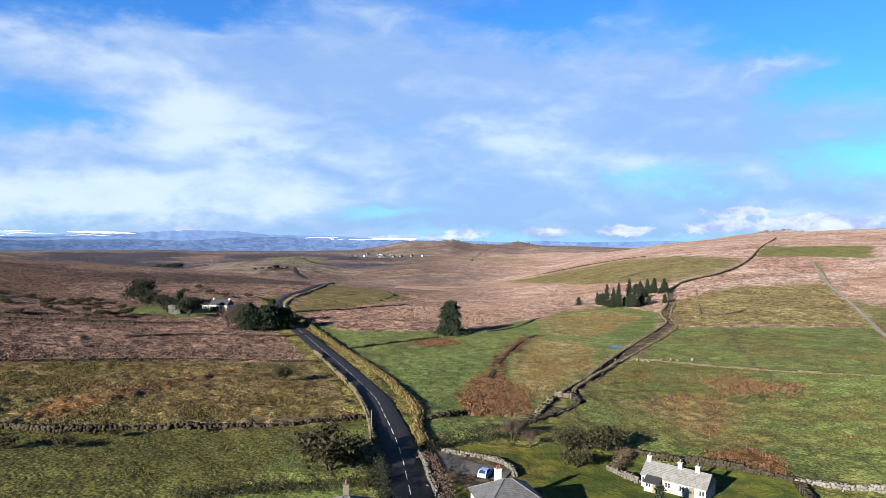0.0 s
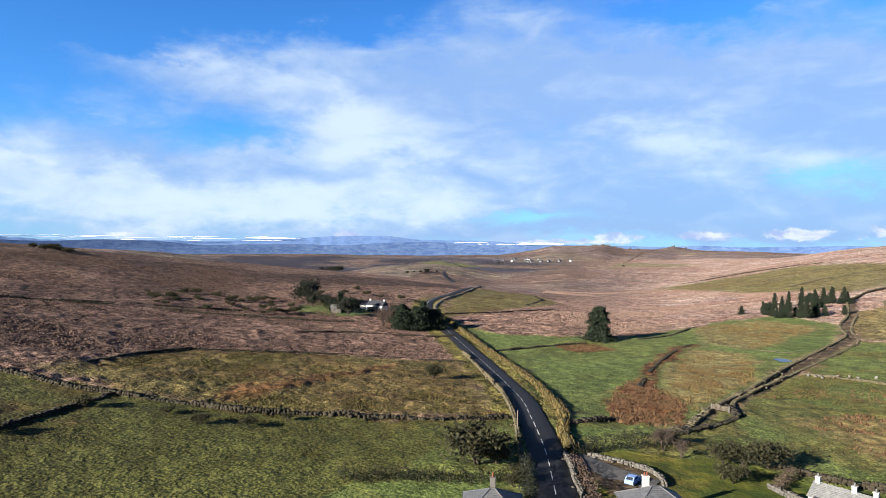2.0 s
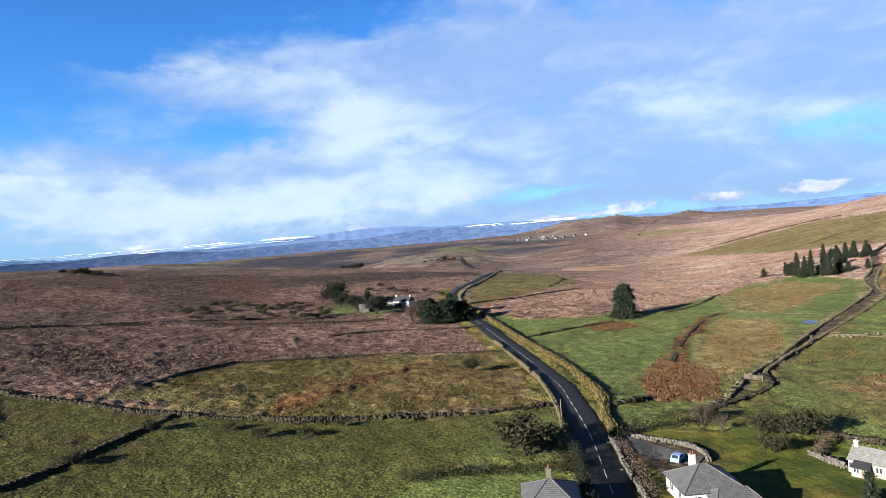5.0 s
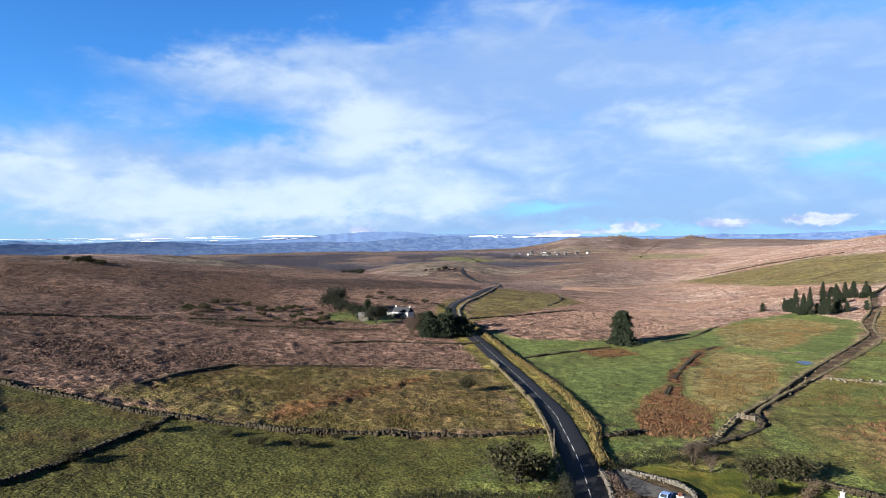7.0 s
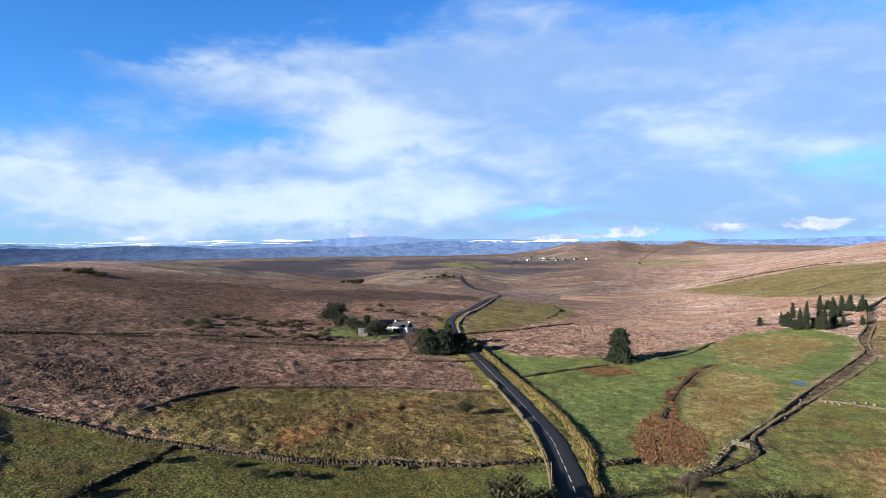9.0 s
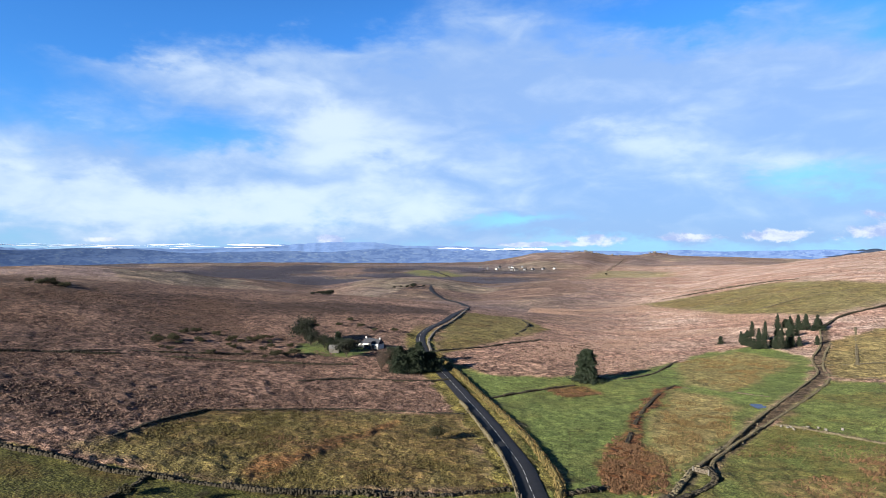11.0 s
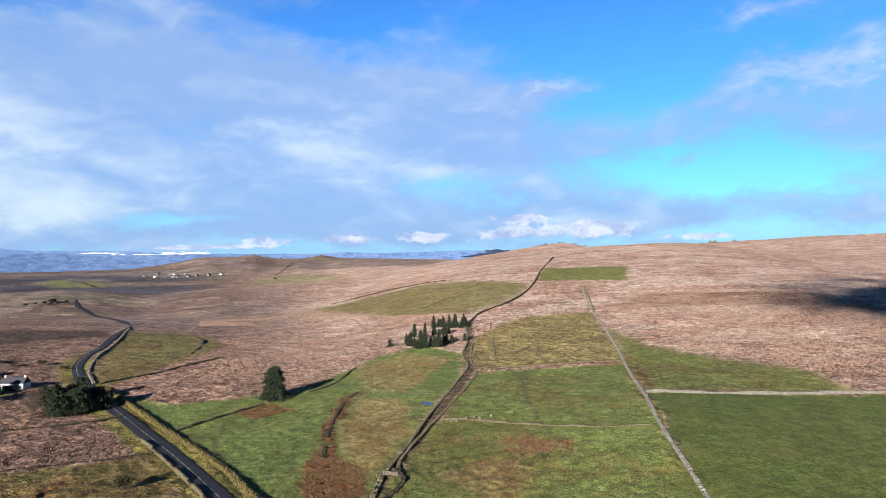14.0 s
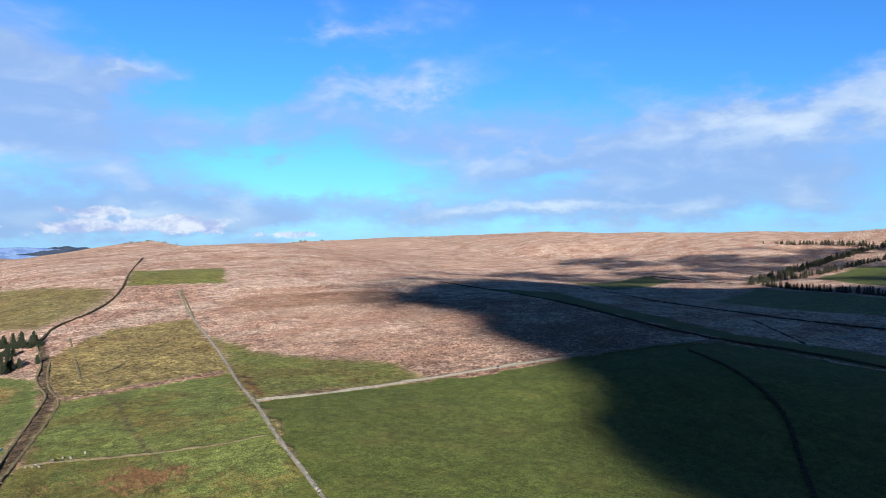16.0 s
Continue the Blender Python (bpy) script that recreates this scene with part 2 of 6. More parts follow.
def ground_material():
    m = Mat("moorland", 0.95, 0.1)
    broad, mid, patch = m.noise(0.006, 5, 0.6), m.noise(0.05, 5, 0.62, distort=0.6), m.noise(0.20, 4, 0.65, distort=0.3)
    streak = m.noise(0.014, 5, 0.62, (0.8, 1.7, 0.8), distort=0.3)
    cell = m.n.new("ShaderNodeTexVoronoi")
    cell.inputs["Scale"].default_value, cell.inputs["Randomness"].default_value = 2.1, 1.0
    m.l.new(m.c.outputs["Object"], cell.inputs["Vector"])
    dome = m.ramp(cell.outputs["Distance"], 0.10, 0.80, 1.0, 0.0)
    tuft, blade = m.noise(0.62, 6, 0.80), m.noise(2.6, 3, 0.7)
    fleck = m.math("ADD", m.math("MULTIPLY", tuft, 0.62), m.math("ADD", m.math("MULTIPLY", patch, 0.26), m.math("MULTIPLY", blade, 0.12)))
    crisp = m.ramp(fleck, 0.435, 0.565)
    # gaps between tussocks painted darker, for their shade and wetter ground
    sward = m.math("ADD", m.math("MULTIPLY", m.noise(1.25, 4, 0.80), 0.62), m.math("ADD", m.math("MULTIPLY", dome, 0.16), m.math("MULTIPLY", patch, 0.22)))
    soft = m.ramp(sward, 0.40, 0.57)
    # purple moor grass, with pale streaks where it is dead and dry
    moor = m.mix(crisp, (0.054, 0.030, 0.024), (0.295, 0.188, 0.143))
    moor = m.mix(m.ramp(mid, 0.46, 0.66, 0, 0.6), moor, m.mix(crisp, (0.040, 0.022, 0.018), (0.205, 0.126, 0.098)))
    moor = m.mix(m.ramp(streak, 0.5, 0.70, 0, 0.5), moor, m.mix(crisp, (0.1156, 0.068, 0.04964), (0.3264, 0.2244, 0.1598)))
    # heather, and the shade painted on the left moor and tor hill
    heath_shade = m.mix(crisp, (0.010, 0.0062, 0.0052), (0.082, 0.052, 0.042))
    moor = m.mix(m.attr("heath_shade"), moor, heath_shade)
    # paler tones that stand in for full sun on the right-hand moor
    sunlit = m.mix(crisp, (0.190, 0.128, 0.104), (0.500, 0.395, 0.335))
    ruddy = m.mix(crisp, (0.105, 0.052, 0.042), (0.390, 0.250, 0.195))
    pale = m.mix(m.ramp(streak, 0.40, 0.60), ruddy, sunlit)
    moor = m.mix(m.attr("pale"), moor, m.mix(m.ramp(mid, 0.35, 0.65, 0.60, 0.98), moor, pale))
    olive = m.mix(soft, (0.04352, 0.0374, 0.00884), (0.1836, 0.151, 0.04624))
    olive = m.mix(m.ramp(mid, 0.50, 0.72, 0, 0.55), olive, m.mix(soft, (0.05902, 0.03036, 0.01012), (0.1307, 0.07589, 0.02951)))
    straw = m.mix(crisp, (0.074, 0.060, 0.024), (0.240, 0.192, 0.086))
    green = m.mix(m.ramp(sward, 0.36, 0.60), (0.03264, 0.05032, 0.0136), (0.117, 0.1482, 0.04352))
    green = m.mix(m.ramp(mid, 0.54, 0.72, 0, 0.35), green, m.mix(soft, (0.0544, 0.04896, 0.01088), (0.17, 0.1394, 0.03808)))
    lush = m.mix(soft, (0.02856, 0.04148, 0.00884), (0.06664, 0.08432, 0.02244))
    lush = m.mix(m.ramp(mid, 0.45, 0.75, 0, 0.6), lush, (0.06956, 0.07167, 0.01939))
    brake = m.mix(crisp, (0.01768, 0.0068, 0.0034), (0.136, 0.05984, 0.02448))
    mud = m.mix(crisp, (0.0253, 0.01771, 0.01096), (0.08854, 0.06535, 0.04216))
    # woods with the blue of haze mixed into their colour
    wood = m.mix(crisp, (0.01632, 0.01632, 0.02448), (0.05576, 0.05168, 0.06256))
    # dark olive that stands in for dimmer light on the left pastures
    painted_shade = m.mix(m.ramp(sward, 0.42, 0.55), (0.0136, 0.01428, 0.0034), (0.0714, 0.06528, 0.01496))
    # far fields and moor, greyed and purpled in colour for the haze
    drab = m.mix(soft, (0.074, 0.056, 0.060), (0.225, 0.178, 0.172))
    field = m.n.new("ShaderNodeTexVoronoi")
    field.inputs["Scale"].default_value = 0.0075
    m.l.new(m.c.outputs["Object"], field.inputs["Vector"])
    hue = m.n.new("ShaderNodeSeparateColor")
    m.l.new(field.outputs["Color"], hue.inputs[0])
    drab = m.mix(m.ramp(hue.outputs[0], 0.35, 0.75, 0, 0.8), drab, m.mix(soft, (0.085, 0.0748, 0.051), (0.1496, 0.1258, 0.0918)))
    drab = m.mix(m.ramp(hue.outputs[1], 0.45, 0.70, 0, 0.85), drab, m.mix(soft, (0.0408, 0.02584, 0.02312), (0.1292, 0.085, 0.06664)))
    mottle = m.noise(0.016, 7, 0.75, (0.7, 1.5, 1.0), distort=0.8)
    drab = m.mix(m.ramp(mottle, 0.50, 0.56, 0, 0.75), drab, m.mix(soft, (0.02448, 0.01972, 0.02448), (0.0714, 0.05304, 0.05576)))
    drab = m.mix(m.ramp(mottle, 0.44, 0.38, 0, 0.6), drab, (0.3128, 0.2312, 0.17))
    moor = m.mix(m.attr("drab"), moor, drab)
    c = m.mix(m.attr("olive"), moor, olive)
    c = m.mix(m.attr("painted_shade"), c, painted_shade)
    c = m.mix(m.attr("green"), c, green)
    c = m.mix(m.attr("lush"), c, lush)
    c = m.mix(m.attr("straw"), c, straw)
    lawn = m.mix(m.ramp(patch, 0.35, 0.65), (0.0272, 0.04488, 0.0068), (0.085, 0.0918, 0.01224))
    c = m.mix(m.math("MULTIPLY", m.attr("shortgrass"), 0.85), c, lawn)
    c = m.mix(m.attr("bracken"), c, brake)
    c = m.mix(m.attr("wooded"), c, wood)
    c = m.mix(m.attr("mud"), c, mud)
    vein = m.noise(0.03, 7, 0.6, distort=1.2)
    line = m.math("SUBTRACT", 1.0, m.math("MULTIPLY", m.math("ABSOLUTE", m.math("SUBTRACT", vein, 0.5), 0.0), 90.0))
    line = m.math("MULTIPLY", m.math("MAXIMUM", line, 0.0), m.ramp(m.noise(0.02, 3), 0.45, 0.6, 0.0, 0.7))
    line = m.math("MULTIPLY", line, m.math("SUBTRACT", 1.0, m.math("MAXIMUM", m.attr("lush"), m.attr("shortgrass"))))
    c = m.mix(line, c, (0.01897, 0.01265, 0.007589))
    c = m.mix(m.ramp(broad, 0.35, 0.7, 0, 0.15), c, (0.05902, 0.04005, 0.02319))
    # clumps and hollows of the sward, at two sizes, the hollows' shade put in the colour
    even = m.math("MAXIMUM", m.math("MAXIMUM", m.math("MULTIPLY", m.attr("green"), 0.55), m.math("MULTIPLY", m.attr("painted_shade"), 0.8)), m.math("MAXIMUM", m.math("MULTIPLY", m.attr("lush"), 0.85), m.attr("shortgrass")))
    small = m.noise(0.34, 5, 0.72, distort=0.4)
    large = m.noise(0.075, 5, 0.70, (1.0, 0.8, 1.0), distort=0.5)
    shaggy = m.math("MULTIPLY", m.ramp(small, 0.40, 0.58, 0.58, 1.22), m.ramp(large, 0.38, 0.60, 0.72, 1.16))
    shaggy = m.math("ADD", m.math("MULTIPLY", shaggy, m.math("SUBTRACT", 1.0, m.math("MULTIPLY", even, 0.6))), m.math("MULTIPLY", even, 0.6))
    gain = m.n.new("ShaderNodeCombineColor")
    for k in range(3):
        m.l.new(shaggy, gain.inputs[k])
    c = m.mix(1.0, c, gain.outputs[0], "MULTIPLY")
    m.color(c)
    # relief: blades and tufts everywhere, tussocks where it is rough
    turf, hag = m.noise(1.7, 2, 0.5), m.noise(0.60, 3, 0.55)
    wild = m.math("SUBTRACT", 1.0, m.math("MAXIMUM", even, m.math("MULTIPLY", m.attr("green"), 0.9)))
    relief = m.math("ADD", m.math("MULTIPLY", turf, m.math("ADD", 0.15, m.math("MULTIPLY", wild, 0.23))), m.math("MULTIPLY", m.math("ADD", hag, m.math("MULTIPLY", small, 0.8)), m.math("ADD", 0.07, m.math("MULTIPLY", wild, 0.60))))
    m.bump(relief, 1.0, 1.0)
    return m.m


GROUND = ground_material()
ASPHALT = two_tone("asphalt", (0.0068, 0.007344, 0.00952), (0.0136, 0.01462, 0.01836), 0.35, 0.75, 0.15, bump=0.15)
PAINT = two_tone("road_paint", (0.3179, 0.3179, 0.3063), (0.4624, 0.4624, 0.4508), 2.0, 0.7)
STONE = two_tone("granite", (0.03162, 0.02867, 0.02445), (0.1054, 0.09908, 0.08854), 0.6, 0.92, bump=0.5, per="island")
PALE_STONE = two_tone("pale_granite", (0.05481, 0.05059, 0.04216), (0.1391, 0.1328, 0.118), 0.6, 0.92, bump=0.5, per="island")
MOSSY = two_tone("mossy_stone", (0.008432, 0.007589, 0.004638), (0.03584, 0.02951, 0.01897), 0.5, 0.95, bump=0.5, per="island")
TUSSOCK = two_tone("moor_tussock", (0.066, 0.040, 0.031), (0.19, 0.130, 0.104), 0.3, 0.95, per="island")
DARK_TUSSOCK = two_tone("heath_tussock", (0.020, 0.0125, 0.010), (0.115, 0.075, 0.060), 0.3, 0.95, per="island")
DRY_GRASS = two_tone("dry_grass", (0.04638, 0.03288, 0.01096), (0.1138, 0.08643, 0.03288), 0.5, 0.95, per="island")
RUSH = two_tone("rush", (0.02108, 0.01939, 0.005902), (0.06535, 0.0527, 0.01602), 0.5, 0.95, per="island")
BRACKEN_LEAF = two_tone("bracken_frond", (0.020, 0.011, 0.006), (0.108, 0.060, 0.030), 0.5, 0.95, per="island")
NEEDLES = two_tone("conifer_needles", (0.003536, 0.00714, 0.00408), (0.01394, 0.02142, 0.00986), 0.4, 0.8, per="island")
LEAVES = two_tone("evergreen_leaves", (0.00272, 0.004216, 0.002448), (0.0102, 0.01258, 0.00544), 0.4, 0.7, per="island")
GORSE = two_tone("gorse", (0.007589, 0.009275, 0.004216), (0.02951, 0.02614, 0.01012), 0.4, 0.85, per="island")
TWIGS = two_tone("bare_twigs", (0.02319, 0.01518, 0.0118), (0.07589, 0.0527, 0.04005), 0.6, 0.9, per="island")
BARK = two_tone("bark", (0.01897, 0.01433, 0.01096), (0.05902, 0.04638, 0.03584), 1.5, 0.95, bump=0.5)
RED_LEAF = two_tone("red_leaves", (0.02951, 0.005059, 0.005059), (0.08432, 0.01476, 0.0118), 0.6, 0.8, per="island")
LIME = two_tone("lime_leaves", (0.05059, 0.06746, 0.004216), (0.1349, 0.1518, 0.01265), 0.6, 0.8, per="island")
WHITEWASH = two_tone("whitewash", (0.2659, 0.2601, 0.2428), (0.3699, 0.3641, 0.3468), 0.5, 0.85, bump=0.2)
SLATE = two_tone("slate", (0.02319, 0.02445, 0.02783), (0.06956, 0.07167, 0.078), 0.8, 0.6, 0.4, bump=0.3, per="island")
LICHEN_SLATE = two_tone("lichened_slate", (0.04427, 0.04553, 0.04722), (0.1096, 0.1104, 0.1096), 0.8, 0.75, 0.3, bump=0.4, per="island")
BLUE_SLATE = two_tone("blue_slate", (0.00544, 0.00646, 0.01088), (0.0136, 0.01564, 0.02312), 0.8, 0.7, 0.2, bump=0.3, per="island")
DARK_SLATE = two_tone("dark_slate", (0.01265, 0.01349, 0.0156), (0.03162, 0.03288, 0.03626), 0.8, 0.5, 0.4, bump=0.3, per="island")
RENDERED = two_tone("stone_and_limewash", (0.105, 0.098, 0.085), (0.27, 0.258, 0.235), 1.3, 0.9, bump=0.4)
TERRACOTTA = two_tone("terracotta", (0.08432, 0.0253, 0.01476), (0.1771, 0.06324, 0.03794), 2.0, 0.85)
TIMBER = two_tone("weathered_timber", (0.05059, 0.04005, 0.02951), (0.1349, 0.1138, 0.08854), 2.0, 0.9, bump=0.3)
WHITE_PAINT = two_tone("white_paint", (0.393, 0.393, 0.3815), (0.4913, 0.4913, 0.4797), 2.0, 0.45, 0.4)
GRAVEL = two_tone("yard_gravel", (0.03584, 0.03457, 0.03457), (0.08854, 0.08643, 0.08432), 1.0, 0.95, bump=0.4)
GLASS = two_tone("window_glass", (0.012, 0.015, 0.02), (0.03, 0.035, 0.045), 0.8, 0.06, 0.9)
CAR_BLUE = two_tone("car_blue", (0.13, 0.20, 0.40), (0.17, 0.25, 0.46), 0.8, 0.25, 0.6)
RUBBER = two_tone("rubber", (0.012, 0.012, 0.012), (0.03, 0.03, 0.03), 3.0, 0.9)
METAL = two_tone("grey_metal", (0.35, 0.36, 0.38), (0.55, 0.56, 0.58), 3.0, 0.35, 0.5, metal=1.0)
WATER = two_tone("pool_water", (0.012, 0.012, 0.012), (0.022, 0.020, 0.018), 0.4, 0.12, 0.25)
PALE_GRAVEL = two_tone("pale_gravel", (0.1265, 0.118, 0.1054), (0.2108, 0.1982, 0.1813), 0.4, 0.95, bump=0.3)
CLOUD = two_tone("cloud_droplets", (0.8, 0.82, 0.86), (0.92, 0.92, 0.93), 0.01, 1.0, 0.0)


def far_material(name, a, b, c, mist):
    """Far land, the blue of haze painted into its woods and fields, and mist lying in its hollows."""
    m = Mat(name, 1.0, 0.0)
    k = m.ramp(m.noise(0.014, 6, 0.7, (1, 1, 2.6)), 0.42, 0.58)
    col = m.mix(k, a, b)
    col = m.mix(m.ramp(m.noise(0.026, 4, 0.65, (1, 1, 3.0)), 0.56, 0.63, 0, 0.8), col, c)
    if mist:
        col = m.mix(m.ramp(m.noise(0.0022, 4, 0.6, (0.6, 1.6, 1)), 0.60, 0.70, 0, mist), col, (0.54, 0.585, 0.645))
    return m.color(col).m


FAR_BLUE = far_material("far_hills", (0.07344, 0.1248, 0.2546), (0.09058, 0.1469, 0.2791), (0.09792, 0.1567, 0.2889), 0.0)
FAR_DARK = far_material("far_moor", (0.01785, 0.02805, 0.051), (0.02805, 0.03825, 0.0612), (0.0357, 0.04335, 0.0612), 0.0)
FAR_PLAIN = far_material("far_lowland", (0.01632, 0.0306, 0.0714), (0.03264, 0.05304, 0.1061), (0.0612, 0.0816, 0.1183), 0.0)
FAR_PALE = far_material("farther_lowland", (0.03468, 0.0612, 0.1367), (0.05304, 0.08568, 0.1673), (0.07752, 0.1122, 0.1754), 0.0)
RUBBLE = two_tone("grassy_rubble", (0.03584, 0.02867, 0.01349), (0.09275, 0.0801, 0.0527), 0.6, 0.95, bump=0.4, per="island")
# leafless trees, with haze tinted into the base colour
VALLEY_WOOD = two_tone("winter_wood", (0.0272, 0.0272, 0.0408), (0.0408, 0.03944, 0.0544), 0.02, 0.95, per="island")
GREY_WASH = two_tone("grey_render", (0.07, 0.07, 0.075), (0.12, 0.12, 0.125), 0.5, 0.9)
STRAW_LEAF = two_tone("straw_leaf", (0.03584, 0.02319, 0.008432), (0.1096, 0.07378, 0.02951), 0.5, 0.95, per="island")

# ---- the lie of the land ----
HOME = (-4.0, -10.0)
RINGS = (60, 130, 230, 380, 620, 1000, 1700, 2900, 4700)
# heights along rings round HOME, every 18 degrees from 108 to the right to 72 to the left
RELIEF = np.array((
    (-0.1, -0, -0.1, -0.1, -0, 0.2, 0.4, 0.3, 0.2, 0, 0),
    (-8.7, -6.9, -4.1, -1.7, -1.4, -2.3, -1, 0.7, 3.2, 7.1, 10.7),
    (-15.6, -13.7, -6.4, -1.2, 3, -2.6, -4.9, -2.4, 4, 13.2, 21.3),
    (-15.7, -2.5, 8.3, 3.8, 1.1, -2.8, -6.4, -0, 7.3, 19.6, 31),
    (-7.6, -6.3, 6.9, 14.8, 11.6, 5.9, -16.9, 0.3, 16, 31.9, 35.1),
    (12.4, 12.1, -0.8, 17.2, 33.8, 27.5, -26.6, -25.5, -17.6, 3.3, 22.5),
    (42.9, 26.7, 6.5, 1.1, 67.8, 30.9, -40, -44.1, -42.6, -30.6, -10),
    (80.9, 77.7, 74.2, 59.1, 33.2, -16.1, -7.6, -22.1, -22.8, -40.5, -44.3),
    (126.4, 147.7, 161.6, 143.7, 74.8, -27.9, -56.9, -96.2, -63.5, -62.1, -69.4)
))


def smooth_weights(u, n):
    i = np.clip(np.floor(u).astype(int), 0, n - 2)
    f = u - i
    w = (-.5 * f + f ** 2 - .5 * f ** 3, 1 - 2.5 * f ** 2 + 1.5 * f ** 3, .5 * f + 2 * f ** 2 - 1.5 * f ** 3, -.5 * f ** 2 + .5 * f ** 3)
    return [(np.clip(i + k - 1, 0, n - 1), w[k]) for k in range(4)]


# crests: width, then degrees to the left, distance from HOME and height along each
MOOR_SKYLINE = (1500, [(-88.45, 3753, 146.3), (-85.41, 3752, 155), (-81.88, 3751, 134.8), (-77.88, 3750, 143.5), (-73.4, 3748, 137.3), (-65.98, 3746, 133.7), (-62.03, 3745, 142.9), (-58.58, 3744, 145.9), (-53.66, 3882, 125.1), (-50.21, 4020, 119.9), (-46.28, 4019, 112.7), (-41.36, 4018, 95.3), (-38.4, 3879, 84.5), (-36.43, 3879, 71.5), (-33.46, 3739, 52.9), (-28.01, 3044, 36.7)])
TOR_RIDGE = (650, [(-17.54, 3190, -13.2), (-15.07, 3190, 2.7), (-11.62, 3190, 5.4), (-7.69, 3190, 13.9), (-5.23, 3190, 16.9), (-3.85, 3190, 30.7), (-1.98, 3051, 16.6), (0.18, 3051, 19.6), (2.15, 2912, 34.3), (4.11, 2912, 29.7), (6.58, 2913, 27.7), (8.55, 2913, 5.9), (11.02, 2913, -17.9), (13.49, 2913, -41.4)])
TOR_HILL = (520, [(-34.48, 2496, 29.4), (-31.46, 2427, 43.2), (-28.96, 2357, 58.7), (-26.97, 2274, 69.9), (-25.57, 2260, 75.4), (-23.74, 2246, 70), (-22, 2190, 57.3), (-20.02, 2079, 43.6), (-17.55, 1940, 31.7), (-14.59, 1801, 15.4), (-11.63, 1662, 3.2), (-8.67, 1523, -5.2), (-5.22, 1384, -7.6), (-1.96, 1315, -9.7), (1.2, 1246, -11.2), (5.16, 1176, -12.8)])
LEFT_BROW = (170, [(17.5, 611, -10.3), (21.45, 611, -3.2), (26.38, 598, 3.7), (31.31, 584, 9.5), (36.25, 570, 15.3), (41.2, 563, 20.5), (44.68, 563, 24.5), (48.17, 570, 28.6), (51.18, 584, 30.5), (56.25, 597, 32.7)])
LEFT_HILL = (300, [(34.25, 1181, -6.2), (37.2, 1181, 7.4), (40.17, 1181, 15.2), (43.65, 1181, 21.1), (47.14, 1181, 24.2), (50.66, 1181, 22.8), (53.2, 1181, 17.6), (55.24, 1181, 12.3)])
VALLEY_KNOLL = (330, [(10.11, 1250, -29.2), (12.58, 1250, -18.8), (15.04, 1250, -10.3), (17.3, 1250, -5), (19.96, 1250, -6), (21.93, 1250, -10.1), (24.39, 1250, -20.6), (26.37, 1250, -28.8)])
CRESTS = [MOOR_SKYLINE, TOR_RIDGE, TOR_HILL, LEFT_BROW, LEFT_HILL, VALLEY_KNOLL]


def height(x, y):
    """The ground's height, without its tussocks."""
    x, y = np.asarray(x, float), np.asarray(y, float)
    ex, ey = x - HOME[0], y - HOME[1]
    rho, az = np.hypot(ex, ey), np.degrees(np.arctan2(-ex, ey))
    u = np.interp(np.log(np.maximum(rho, 1)), np.log(np.array(RINGS, float)), np.arange(len(RINGS)))
    v = np.clip((az + 108) / 18, 0, 10)
    z = 0.0
    for i, a in smooth_weights(u, len(RINGS)):
        for j, b in smooth_weights(v, 11):
            z = z + a * b * RELIEF[i, j]
    for wide, rows in CRESTS:
        r = np.array(rows)
        top, far = np.interp(az, r[:, 0], r[:, 2]), np.interp(az, r[:, 0], r[:, 1])
        off = np.maximum(0, np.maximum(r[0, 0] - az, az - r[-1, 0]))
        q = np.abs(rho - far) / wide
        a = np.linspace(r[0, 0], r[-1, 0], 200)
        wave = np.interp(a, r[:, 0], r[:, 2])
        k = np.exp(-.5 * (np.arange(-60, 61) * (a[1] - a[0]) / 2.6) ** 2)
        calm = np.interp(az, a, np.convolve(np.pad(wave, 60, "edge"), k / k.sum(), "valid"))
        top = calm + (top - calm) * np.exp(-(q * 3.2) ** 2)
        s = top - np.where(q < 1, q * q, 2 * q - 1) * wide * .075 - off * off * .2 - off * 1.2
        gap = np.abs(z - s)
        z = np.maximum(z, s) + np.where(gap < 12, (12 - gap) ** 2 / 48, 0)
    return z


def lattice(ix, iy, seed):
    h = (ix * 374761393 + iy * 668265263 + seed * 974634777) & 0xFFFFFFFF
    h = ((h ^ (h >> 13)) * 1274126177) & 0xFFFFFFFF
    return ((h ^ (h >> 16)) & 0xFFFF) / 65535.0


def value_noise(x, y, size, seed=0):
    """Smooth noise from 0 to 1 with bumps of that size."""
    u, v = np.asarray(x, float) / size, np.asarray(y, float) / size
    i, j = np.floor(u).astype(np.int64), np.floor(v).astype(np.int64)
    f, g = u - i, v - j
    f, g = f * f * (3 - 2 * f), g * g * (3 - 2 * g)
    a = lattice(i, j, seed) * (1 - f) + lattice(i + 1, j, seed) * f
    b = lattice(i, j + 1, seed) * (1 - f) + lattice(i + 1, j + 1, seed) * f
    return a * (1 - g) + b * g


